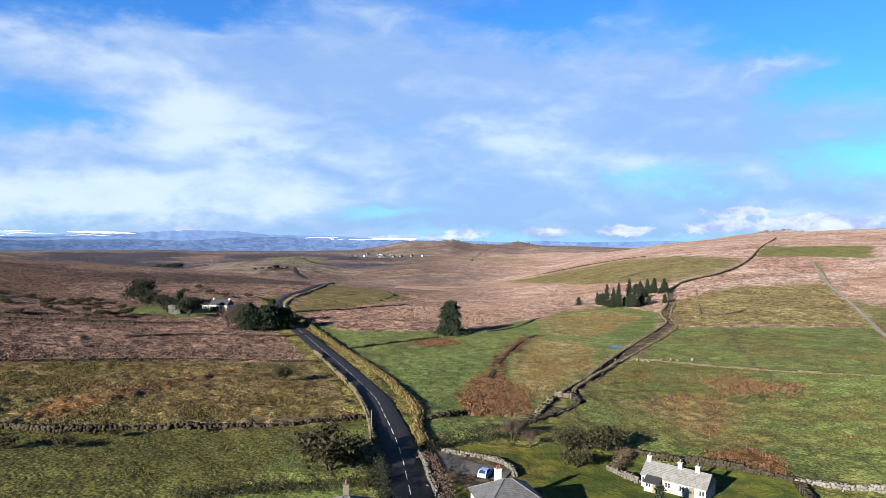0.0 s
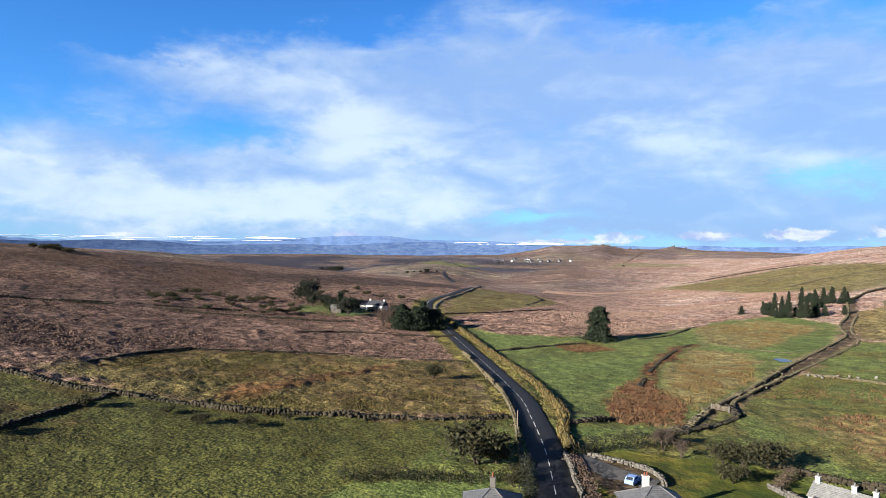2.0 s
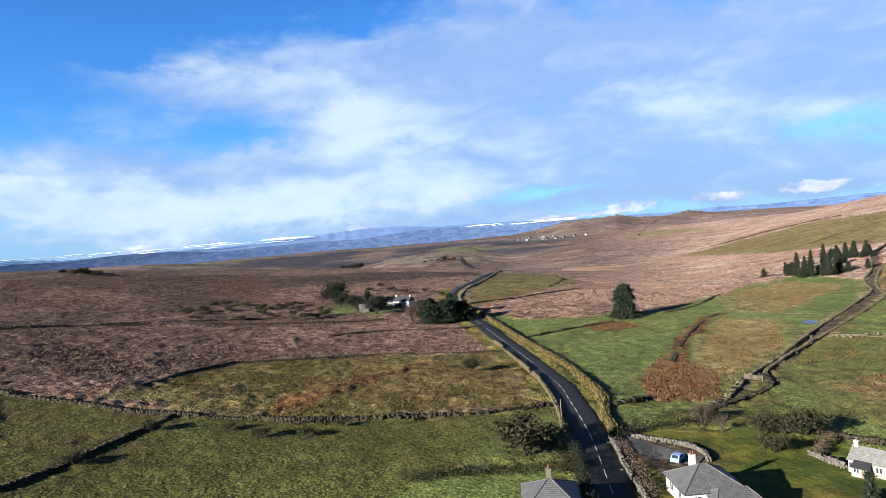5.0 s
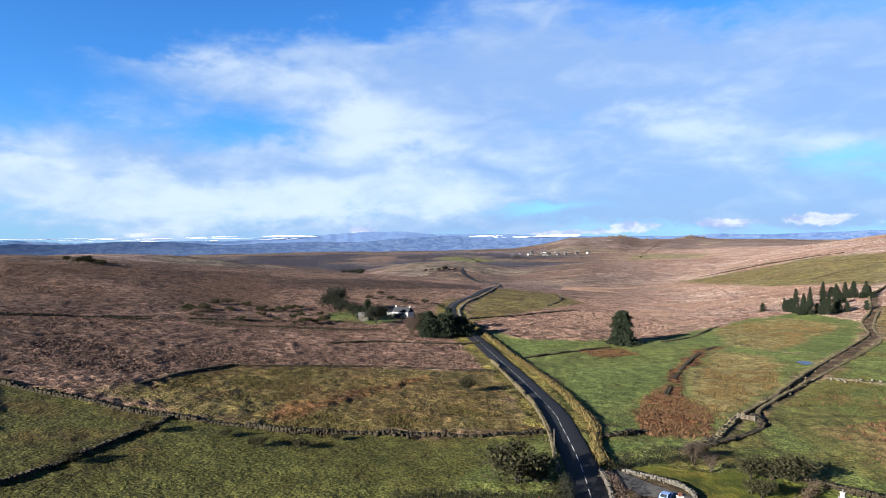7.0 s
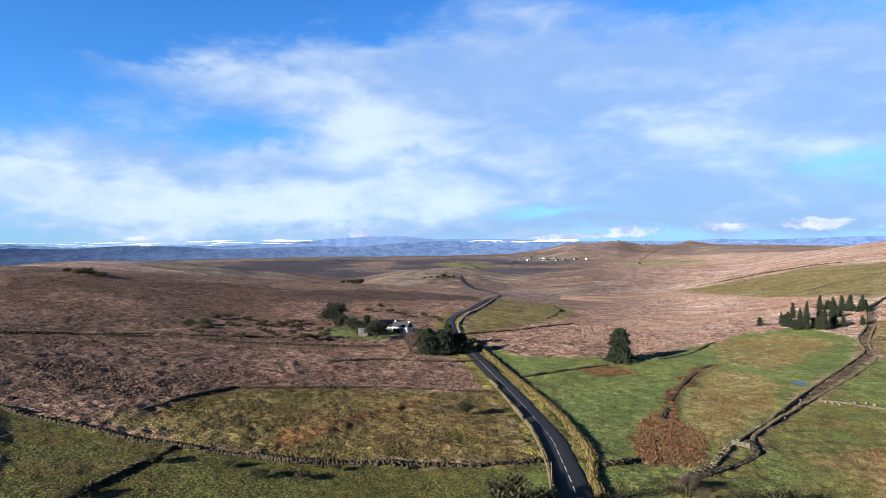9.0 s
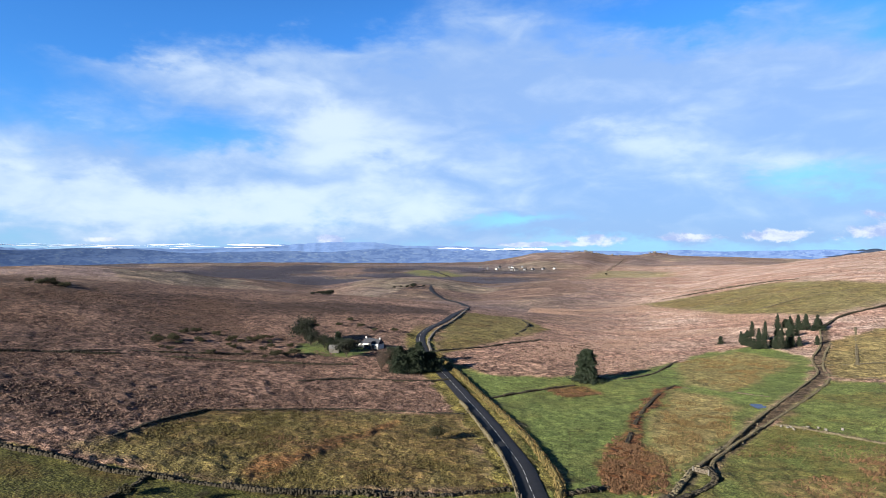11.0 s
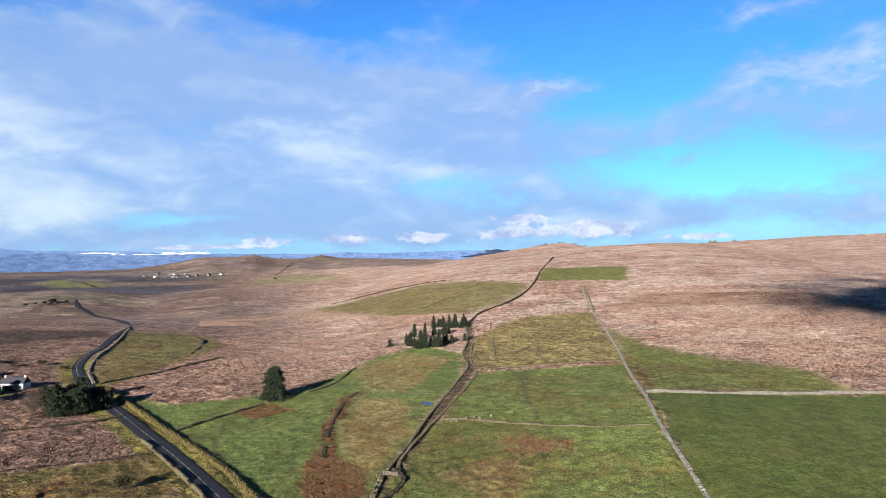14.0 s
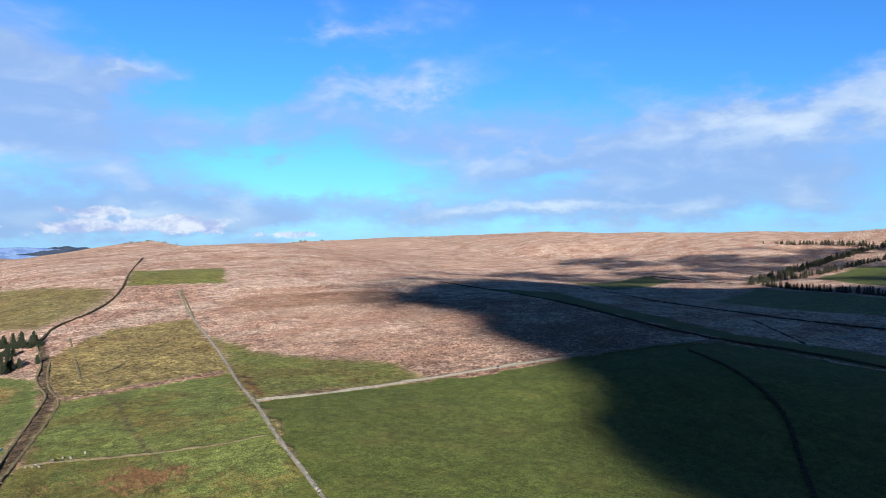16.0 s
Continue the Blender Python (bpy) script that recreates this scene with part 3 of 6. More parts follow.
def inside(px, py, poly, soft=2.0):
    """1 inside a polygon, 0 outside, soft at its edge."""
    hit = np.zeros(px.shape, bool)
    near = np.full(px.shape, 1e9)
    for (ax, ay), (bx, by) in zip(poly, poly[1:] + poly[:1]):
        cross = (ay > py) != (by > py)
        with np.errstate(divide="ignore", invalid="ignore"):
            hit ^= cross & (px < (bx - ax) * (py - ay) / (by - ay + 1e-12) + ax)
        lx, ly = bx - ax, by - ay
        t = np.clip(((px - ax) * lx + (py - ay) * ly) / (lx * lx + ly * ly + 1e-9), 0, 1)
        near = np.minimum(near, np.hypot(px - ax - t * lx, py - ay - t * ly))
    s = np.clip(0.5 + np.where(hit, near, -near) / (2 * soft), 0, 1)
    return s * s * (3 - 2 * s)


def from_line(px, py, line):
    """The distance to a line of points."""
    near = np.full(np.shape(px), 1e9)
    for (ax, ay), (bx, by) in zip(line, line[1:]):
        lx, ly = bx - ax, by - ay
        t = np.clip(((px - ax) * lx + (py - ay) * ly) / (lx * lx + ly * ly + 1e-9), 0, 1)
        near = np.minimum(near, np.hypot(px - ax - t * lx, py - ay - t * ly))
    return near


def along(line, step, closed=False):
    """Points at even steps on a smooth curve through a line's points, with the way ahead at each."""
    p = np.array(line, float)
    q = np.vstack([2 * p[0] - p[1], p, 2 * p[-1] - p[-2]])
    out = []
    for k in range(len(p) - 1):
        a, b, c, d = q[k:k + 4]
        n = max(2, int(np.hypot(*(c - b)) / step * 3))
        for t in np.arange(n) / n:
            out.append(0.5 * (2 * b + (c - a) * t + (2 * a - 5 * b + 4 * c - d) * t * t + (3 * b - a - 3 * c + d) * t ** 3))
    out.append(p[-1])
    out = np.array(out)
    s = np.concatenate([[0], np.cumsum(np.hypot(*np.diff(out, axis=0).T))])
    n = max(2, int(round(s[-1] / step)) + 1)
    at = np.linspace(0, s[-1], n)
    pts = np.stack([np.interp(at, s, out[:, 0]), np.interp(at, s, out[:, 1])], 1)
    way = np.gradient(pts, axis=0)
    way /= np.hypot(*way.T)[:, None] + 1e-9
    return pts, way


# lines and patches of the plan, in metres, placed to fit the camera's view
ROAD = [(-9.6,87.3), (-13.1,104.2), (-19.2,127.2), (-25.0,147.1), (-41.7,189.4), (-58.7,226.1), (-75.8,260.2), (-90.0,286.6), (-107.3,327.4), (-118.6,364.4), (-122.9,399.4), (-124.8,445.3), (-135.5,536.6), (-147.7,625.8), (-203.6,810.8), (-260.6,939.0), (-292.2,1001.9), (-315.7,1071.9)]
BANK_R = [(-8.3,105.4), (-10.9,115.8), (-13.1,134.0), (-22.6,163.4), (-31.9,186.8), (-42.8,209.6), (-64.0,252.5), (-77.2,277.7), (-89.4,301.1)]
WALL_RF = [(-96.5,311.0), (-107.8,347.0), (-115.4,396.0), (-119.5,458.5), (-135.3,574.7)]
WALL_L = [(-14.8,91.7), (-18.5,107.9), (-22.0,123.7), (-28.5,145.9), (-35.3,163.9), (-50.1,199.6), (-56.0,211.4)]
W1 = [(-150.6,93.2), (-135.7,92.1), (-122.0,93.4), (-110.1,93.0), (-100.0,95.2), (-88.9,97.2), (-79.9,98.8), (-71.3,100.5), (-60.6,104.8), (-52.1,108.2), (-43.5,111.3), (-35.9,113.7), (-23.3,122.3)]
W2 = [(-100.0,95.2), (-98.6,84.3), (-97.4,71.3), (-96.9,61.6), (-97.7,53.8)]
W3 = [(-124.1,97.3), (-125.8,113.6), (-127.7,132.4), (-125.5,151.5)]
W4 = [(-246.4,155.7), (-227.6,183.9), (-199.3,210.4), (-165.8,229.6), (-141.1,242.2), (-119.5,255.3)]
W5 = [(-125.5,151.5), (-103.7,169.9), (-82.6,184.2), (-51.5,195.1)]
LANE_L = [(21.3,156.1), (34.1,183.7), (48.6,216.1), (66.7,253.2), (85.2,291.7), (95.1,314.6), (103.2,352.0), (120.7,399.5), (141.5,474.5)]
LANE_R = [(25.6,152.5), (27.4,165.3), (39.1,189.9), (56.4,221.3), (74.7,254.3), (95.3,297.9), (101.9,329.9), (114.0,368.2), (128.8,408.1)]
LANE = [(24.0,159.8), (36.6,186.8), (52.3,217.8), (71.8,257.8), (94.4,304.8), (104.4,347.7), (123.1,398.4), (142.0,464.0)]
LANE_LOW = [(22.8,158.2), (16.3,140.1), (10.6,128.9), (6.8,120.9)]
WALL_UP = [(143.3,473.1), (171.8,525.6), (206.2,563.1), (252.5,621.6), (297.1,697.2), (370.7,840.5), (505.9,1096.1)]
CROSS = [(53.7,210.1), (62.9,204.5), (74.2,193.0), (86.3,180.4), (100.1,169.0), (115.0,161.8)]
CROSS2 = [(97.0,308.8), (128.0,301.0), (175.0,291.2)]
WALL_N = [(334.5,644.5), (266.6,492.2), (229.8,402.4), (192.0,315.9), (154.7,238.9), (140.5,207.8), (121.1,168.1), (110.5,144.0), (96.2,107.5)]
WALL_E = [(140.5,207.8), (165.2,195.8), (224.1,186.2), (276.5,169.1), (329.9,135.6), (380.3,112.4), (424.6,95.0)]
DITCH = [(368.6,99.1), (343.1,68.7), (315.6,45.4), (285.3,29.2), (252.2,18.6), (213.2,5.9)]
HEDGE_E = [(635.0,515.2), (599.1,402.7), (557.6,292.5), (481.0,187.0), (442.7,134.5), (429.4,92.3), (441.4,49.8), (444.0,9.0), (434.1,-16.0)]
HEDGE_F = [(859.8,450.9), (794.7,338.0), (711.8,228.8), (667.3,130.6), (664.6,56.9), (673.0,-9.0)]
HEDGE_G = [(1436.3,552.8), (1279.6,365.7), (1172.1,256.6)]
TRACK_E = [(484.7,57.0), (587.1,47.2), (682.6,34.5), (822.0,-4.5)]
HEDGE_H = [(608.8,120.0), (492.2,58.2)]
PLANT_A = [(1235.6,254.6), (1379.9,230.4), (1732.6,186.0), (2044.5,132.3), (2399.0,30.8)]
PLANT_B = [(1168.1,239.6), (1045.3,150.5), (996.6,88.9), (949.5,49.7), (924.3,-1.7)]
PLANT_C = [(2568.2,516.6), (2590.4,357.6), (2539.1,236.9), (2471.9,120.3)]
RUSH_BANK = [(27.4,272.8), (20.5,258.5), (12.4,228.7), (7.6,202.7), (4.4,176.9), (1.1,158.0), (-1.0,139.3)]
WALL_B = [(-10.6,123.7), (-5.8,128.0), (-1.4,133.8)]
WALL_T = [(-7.5,275.5), (6.9,282.7), (20.1,300.8), (34.0,338.8)]
WALL_M = [(-47.2,223.9), (-37.9,237.6), (-25.2,252.2), (-16.0,260.3)]
BRACKEN = [(0.9,130.2), (12.1,134.1), (14.6,156.2), (8.5,174.4), (6.0,192.4), (1.0,182.4), (-2.6,164.6), (-2.6,134.6)]
P_WHITE = [(-125.9,299.5)]
P_TREE = [(-11.0,272.8)]
P_BUSH = [(-50.8,158.8)]
P_TREES_L = [(-158.0,289.3), (-148.5,286.4), (-139.3,283.6), (-129.8,272.4), (-168.6,303.4)]
P_HEDGE_L = [(-103.4,252.1), (-96.9,252.3), (-91.7,255.7), (-86.6,260.3), (-84.0,264.6), (-106.7,264.5), (-100.1,268.9), (-94.5,277.1)]
P_CONIF = [(81.3, 417.5), (81.3, 397.5), (83.9, 387.6), (90.0, 392.0), (94.4, 388.9), (100.9, 395.7), (90.8, 443.0), (96.2, 428.0), (107.3, 438.4), (114.2, 439.4), (117.5, 479.6), (122.1, 479.1), (126.6, 474.3), (130.8, 466.9), (134.1, 457.1), (139.5, 459.8), (66.4, 407.3), (108.3, 396.5), (118.7, 398.9)]
P_RUIN = [(62.2,205.6)]
P_KNOLL = [(-382.8,332.4)]
G1 = [(-91.3,300.4), (-56.6,239.0), (-31.9,186.8), (-13.1,134.0), (-8.5,107.1), (0.9,120.8), (6.8,120.9), (21.8,156.1), (48.6,216.1), (85.2,291.7), (103.2,352.0), (88.7,399.2), (54.6,370.9), (26.7,327.2), (-1.0,284.2), (-31.5,270.1), (-62.3,269.7)]
G1b = [(-91.3,300.4), (-117.1,417.9), (-127.8,535.8), (-81.7,557.7), (-45.6,481.5), (-68.6,377.9), (-83.7,319.0)]
G2 = [(94.0,293.6), (175.6,279.8), (137.4,203.1), (110.5,144.0), (96.2,107.5), (69.6,90.8), (53.2,95.9), (26.3,112.0), (21.4,136.5), (26.3,160.3)]
G2b = [(128.1,408.4), (190.2,477.8), (257.5,477.3), (180.3,291.0), (99.1,303.2), (102.8,333.2)]
G3 = [(139.2,205.9), (222.3,184.5), (419.3,93.5), (429.4,-16.2), (239.0,-28.4), (98.1,108.5)]
G3b = [(227.1,389.3), (218.5,324.3), (229.3,269.5), (244.9,225.4), (228.3,189.1), (143.4,211.3)]
G4 = [(-150.6,93.2), (-122.0,93.4), (-100.0,95.2), (-71.3,100.5), (-35.9,113.7), (-22.7,122.6), (-15.5,92.6), (-57.7,73.1), (-92.7,47.5)]
G5 = [(-125.2,102.3), (-125.5,151.5), (-103.7,169.9), (-51.5,195.1), (-22.9,123.5), (-71.7,101.2), (-100.9,96.2)]
G6 = [(-161.9,275.0), (-169.2,307.9), (-132.8,308.9), (-120.8,279.0), (-152.3,263.1)]
G7 = [(36.2,833.5), (190.2,856.7), (288.6,702.7), (250.0,623.3), (161.6,534.3), (102.4,613.5)]
G8 = [(383.8,862.0), (500.4,825.7), (413.4,678.4), (314.1,719.5)]
G9 = [(605.2,422.7), (557.6,292.5), (432.3,93.0), (436.6,-16.0), (516.3,-13.8), (477.9,100.7), (554.4,212.8), (663.3,351.3)]
G9b = [(967.7,509.8), (1436.3,552.8), (1301.5,434.7), (860.1,367.4)]
G9c = [(810.1,216.3), (1092.2,227.7), (877.2,-2.9), (762.4,-6.2), (763.2,103.7)]
G9d = [(1370.1,203.9), (1765.3,158.4), (1860.0,19.2), (997.0,0.1)]
DARK_L = [(-397.1,283.9), (-358.2,360.9), (-292.2,420.8), (-153.8,479.7), (-203.6,392.1), (-283.2,308.1), (-350.8,248.7)]
RUSHY = [(33.6,335.1), (69.5,376.5), (92.2,340.6), (65.6,294.5), (48.8,264.6), (29.7,274.9)]
STRAW = [(25.9,263.4), (45.7,247.6), (38.4,201.7), (15.6,151.0), (8.7,152.3), (11.2,198.4)]
HEATHER = [(312.4,546.7), (394.3,555.4), (473.7,508.1), (513.5,429.1), (415.6,428.4), (333.0,477.1)]
RUST = [(-87.5,108.1), (-89.1,120.3), (-80.2,139.1), (-71.5,175.0), (-66.7,171.7), (-73.5,131.8), (-74.6,111.3), (-80.2,103.7)]
STRIP = [(192.5,315.3), (174.1,266.2), (153.1,218.3), (146.6,214.8)]
LINE_A = [(70.1,700.4), (116.1,733.9), (163.6,737.2), (205.9,741.2)]
LINE_B = [(37.1,852.1), (117.8,893.2), (194.1,874.1), (223.8,848.8)]
LINE_C = [(-65.3,418.1), (-64.2,456.6), (-68.2,511.5), (-80.9,544.6)]
LINE_D = [(-94.2,311.8), (-74.9,336.8), (-54.8,379.1), (-40.1,412.5)]
LINE_E = [(-245.5,163.0), (-231.8,176.9), (-213.3,209.3), (-186.8,234.8), (-171.8,245.4)]
LINE_H = [(339.8,648.3), (297.2,553.1), (261.0,475.6)]
LINE_I = [(27.1, 933.7), (102.9, 957.6), (165.8, 901.0), (221.7, 856.7)]
LINE_J = [(82.2, 679.3), (135.2, 698.9), (203.0, 758.0)]
LINE_K = [(126.2, 610.0), (177.9, 661.6), (241.5, 699.1)]
LINE_R = [(29.7, 268.0), (46.1, 264.3), (60.6, 254.9)]
SHEEP_PATH = [(116.9, 311.5), (106.7, 260.6), (92.9, 219.1), (85.8, 192.1), (82.0, 171.4), (80.7, 152.7)]
LINE_L = [(100.7, 333.0), (126.2, 342.1), (139.7, 348.1), (153.3, 360.8), (184.2, 391.3)]
LINE_M = [(119.5, 337.4), (139.6, 399.7), (161.8, 469.1)]
BR1 = [(62.8, 172.5), (74.0, 178.2), (77.7, 164.6), (71.9, 153.9), (63.7, 154.0)]
BR2 = [(37.0, 148.3), (52.8, 159.5), (61.8, 156.3), (60.7, 142.2), (37.8, 139.9)]
BR3 = [(68.7, 171.7), (85.2, 162.1), (77.5, 152.1), (67.6, 161.2)]
BR4 = [(39.3, 141.2), (51.3, 150.6), (60.1, 145.4), (49.9, 122.1), (42.8, 127.8)]
BR5 = [(44.0, 113.2), (52.4, 115.0), (55.6, 108.4), (52.5, 102.9), (42.1, 106.7)]
FIELD_V = [(-655, 1900), (-683, 2130), (-551, 2098), (-430, 1890)]
GORSE_N = [(-184.9, 351.9), (-174.8, 363.7), (-160.7, 367.4), (-148.1, 359.7), (-177.7, 388.9), (-135.8, 362.4), (-120.8, 350.8)]
BRACK_T = [(-27.2, 248.5), (-13.0, 261.2), (-4.1, 249.1), (-19.2, 238.8)]
LINE_V = [(-700, 2120), (-609, 2090), (-506, 1923), (-464, 1830)]
LINE_W = [(-29.1, 2027.4), (19.2, 2472.5), (56.2, 2692.5)]
LINE_N = [(-123.6, 210.2), (-109.2, 227.3), (-87.2, 236.3), (-70.4, 249.4)]
FAR_GREEN = [(-90.9,1855.4), (-20.8,2176.7), (166.0,2044.2), (156.3,1464.8)]
# a cloud's shadow on the far hill, laid as a dark cover
TOR_SHADOW = [(-327, 2385), (-276, 2617), (-95, 2666), (6, 2627), (-44, 2350), (-174, 2200)]
DARK_STRIP = [(-379, 338), (-330, 364), (-274, 399), (-229, 484), (-147, 541), (-130, 494), (-178, 430), (-217, 400), (-260, 365), (-288, 330), (-332, 310), (-381, 310)]
DARK_MOOR = [(-158.7,948.8), (-44.4,1037.8), (90.1,1021.5), (25.3,954.2), (-83.3,858.8)]
POOL = [(50.8,239.5), (54.6,243.9), (57.1,239.8), (54.6,233.0), (50.9,232.1)]
GATE_E = [(224.1,186.2)]
FAR_TREES = [(-346.9,1010.6), (-335.0,1019.6), (-324.0,1031.7), (-265.2,535.7), (-267.3,551.7), (-19.6,2006.6), (-417.0,2106.5), (-405.7,1872.6), (-498.1,1898.4), (-702.2,1938.2)]
ROAD = [(14.0, -45.0), (8.0, 0.0), (0.5, 38.0), (-3.8, 58.0), (-6.8, 73.0)] + ROAD
YARD_WAY = [(-9.5, 101.5), (-5.0, 98.0), (-0.5, 95.5)]
YARD = [(-9.5, 103.5), (-4.0, 101.5), (2.0, 100.0), (5.5, 97.0), (5.0, 90.0), (-2.5, 88.0), (-6.5, 97.0)]
GARDEN = [(-7.5, 90), (-4, 104), (8, 112), (24, 111), (27, 106), (46, 103), (52, 97), (46, 60), (-4, 60)]
GARDEN_L = [(-15.5, 90), (-13.5, 60), (-40, 60), (-36, 76)]
LEFT_MOOR = [(-60, 205), (-120, 160), (-128, 95), (-200, 90), (-420, 120), (-520, 330), (-330, 520), (-150, 480), (-110, 330), (-90, 260)]
NEAR = [(-48, 20), (-38, 60), (-24, 124), (-12, 126), (-2, 140), (22, 158), (32, 146), (96, 108), (120, 60), (110, 0), (-20, -30)]
NEAR_L = [(-150, -40), (-120, 62), (-40, 88), (-8, 70), (0, -40)]
NEAR_R = [(90, 112), (110, 143), (195, 32), (245, -30), (100, -70), (10, 0)]
UNDER = [(-150, -160), (-160, 20), (-60, 80), (60, 80), (160, 20), (245, -30), (150, -160)]
# the left pastures are dimmed here by colour, in place of shade
PATCHES = [("olive", UNDER, 6, 1), ("green", UNDER, 6, .15), ("painted_shade", UNDER, 6, .6), ("olive", NEAR_L, 3, 1), ("painted_shade", NEAR_L, 3, .95), ("green", NEAR_L, 3, .25), ("lush", NEAR_R, 3, 1), ("olive", NEAR, 3, 1), ("green", NEAR, 3, .75), ("olive", G1, 3, .35), ("green", G1, 3, 1), ("olive", G1b, 4, .8), ("green", G1b, 4, .2), ("olive", G2, 3, 1), ("green", G2, 3, .88),
           ("olive", G2b, 3, 1), ("lush", G3, 1.2, 1), ("olive", G3b, 9, 1), ("green", G3b, 9, .65), ("olive", G4, 2, 1), ("green", G4, 2, .25),
           ("olive", G5, 5, .85), ("green", G6, 2, 1), ("olive", G7, 12, .8), ("green", G7, 12, .22), ("olive", G8, 4, 1), ("green", G8, 4, .6),
           ("lush", G9, 3, 1), ("lush", G9b, 4, 1), ("green", G9c, 5, .9), ("lush", G9d, 5, 1), ("bracken", BRACKEN, 2.5, 1), ("heath_shade", DARK_L, 8, .9),
           ("lush", GARDEN, 1.5, .85), ("green", GARDEN_L, 1.5, 1), ("mud", YARD, .8, 1), ("heath_shade", LEFT_MOOR, 18, .42), ("painted_shade", G4, 2, .95), ("painted_shade", G5, 4, .22), ("straw", RUSHY, 4, .75), ("straw", STRAW, 4, .85),
           ("bracken", HEATHER, 10, .6), ("bracken", RUST, 3, .8), ("bracken", STRIP, 2, .8), ("green", FAR_GREEN, 30, .5), ("straw", BR1, 2, .6), ("straw", BR2, 2, .6), ("straw", BR3, 2, .6), ("straw", BR4, 2, .6), ("bracken", BR5, 1.5, .9), ("bracken", BRACK_T, 2, .8), ("green", FIELD_V, 20, .6), ("olive", FIELD_V, 20, .5), ("heath_shade", DARK_MOOR, 14, .5), ("heath_shade", TOR_SHADOW, 60, .7), ("heath_shade", DARK_STRIP, 10, 1), ("shortgrass", GARDEN, 1.5, 1), ("straw", G2b, 4, .85), ("bracken", [(p[0] - 3.2, p[1]) for p in RUSH_BANK] + [(p[0] + 2.5, p[1]) for p in RUSH_BANK[::-1]], 1.2, 1), ("drab", G7, 9, .3), ("drab", G8, 4, .2)]


def ground_mesh():
    az = np.concatenate([np.arange(-92, 60, 0.21), np.arange(60, 268, 6.0)])
    rho = [0.0, 0.0, 3.0, 8.0]
    while rho[-1] < 4850:
        rho.append(rho[-1] + max(0.62, rho[-1] * 0.0078))
    rho = np.array(rho[1:])
    R, A = np.meshgrid(rho, np.radians(az), indexing="ij")
    x, y = HOME[0] - R * np.sin(A), HOME[1] + R * np.cos(A)
    z = height(x, y)
    # ragged edges for the patches
    wob = 1 + np.clip(R / 400, 0, 6)
    jx = x + (value_noise(x, y, 9, 1) - .5) * 5 * wob ** .5 + (value_noise(x, y, 2.5, 2) - .5) * 2.4
    jy = y + (value_noise(x, y, 9, 3) - .5) * 5 * wob ** .5 + (value_noise(x, y, 2.5, 4) - .5) * 2.4
    cover = {k: np.zeros(x.shape) for k in ("green", "olive", "lush", "bracken", "heath_shade", "pale", "mud", "wooded", "straw", "shortgrass", "painted_shade", "drab")}

    def lay(kind, poly, soft=2.0, amount=1.0, straight=False):
        cover[kind] = np.maximum(cover[kind], amount * (inside(x, y, poly, soft) if straight else inside(jx, jy, poly, soft)))

    for kind, poly, soft, amount in PATCHES:
        lay(kind, poly, soft, amount)
    patchy = np.clip((value_noise(x, y, 26, 7) * .6 + value_noise(x, y, 7, 8) * .4 - .52) * 7, 0, 1)
    cover["bracken"] *= np.clip(.5 + 1.9 * (value_noise(x, y, 6, 61) * .6 + value_noise(x, y, 2.2, 62) * .4 - .18), .1, 1)
    cover["bracken"] = np.maximum(cover["bracken"], patchy * .30 * cover["olive"])
    deg = np.degrees(A)
    # sunlit paleness painted on the ground to the right, beyond the near fields
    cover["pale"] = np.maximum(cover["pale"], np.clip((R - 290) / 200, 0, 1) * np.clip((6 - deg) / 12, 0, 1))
    # grows with distance: haze painted as a ground cover
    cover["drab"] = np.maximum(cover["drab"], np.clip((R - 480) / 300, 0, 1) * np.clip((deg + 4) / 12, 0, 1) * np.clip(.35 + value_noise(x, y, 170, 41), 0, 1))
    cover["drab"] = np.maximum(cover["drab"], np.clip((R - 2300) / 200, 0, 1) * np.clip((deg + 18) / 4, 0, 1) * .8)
    # darkening towards the left stands in for the dimmer light there
    cover["heath_shade"] = np.maximum(cover["heath_shade"], np.clip((deg - 17) / 22, 0, 1) * np.clip((R - 120) / 90, 0, 1) * np.clip((900 - R) / 300, 0, 1) * (.45 + .5 * value_noise(x, y, 42, 17)))
    d = from_line(x, y, LANE)
    cover["mud"] = np.maximum(cover["mud"], np.clip((2.6 - d + value_noise(x, y, 2, 5)) / 1.5, 0, 1) * .95)
    d = from_line(x, y, LANE_LOW)
    cover["mud"] = np.maximum(cover["mud"], np.clip((2.0 - d + value_noise(x, y, 2, 5)) / 1.5, 0, 1) * .8)
    # grass verges
    d = from_line(x, y, ROAD)
    verge = np.clip((9 - d + 3 * value_noise(x, y, 4, 6)) / 3, 0, 1) * np.clip((420 - y) / 60, 0, 1)
    cover["olive"] = np.maximum(cover["olive"], verge)
    cover["green"] = np.maximum(cover["green"], verge * .1)
    cover["heath_shade"] *= 1 - verge
    # tussocks
    short = np.clip(cover["green"] * .6 + cover["lush"] * .8 + cover["shortgrass"], 0, 1)
    valley = np.clip((R - 1150) / 250, 0, 1) * np.clip((A - .05) / .1, 0, 1) * np.clip((-z - 18) / 12, 0, 1)
    cover["wooded"] = np.maximum(cover["wooded"], valley * np.clip((value_noise(x, y, 130, 31) * .7 + value_noise(x, y, 45, 32) * .3 - .32) * 5, 0, .95))
    tus = (value_noise(x, y, 1.3, 11) + 1.1 * value_noise(x, y, 2.8, 12) + .7 * value_noise(x, y, 7, 13) - 1.4)
    rough = np.clip(.55 - .47 * short, .08, 1) * np.clip(1.4 - R / 900, .25, 1)
    near = np.clip(cover["painted_shade"], 0, 1)
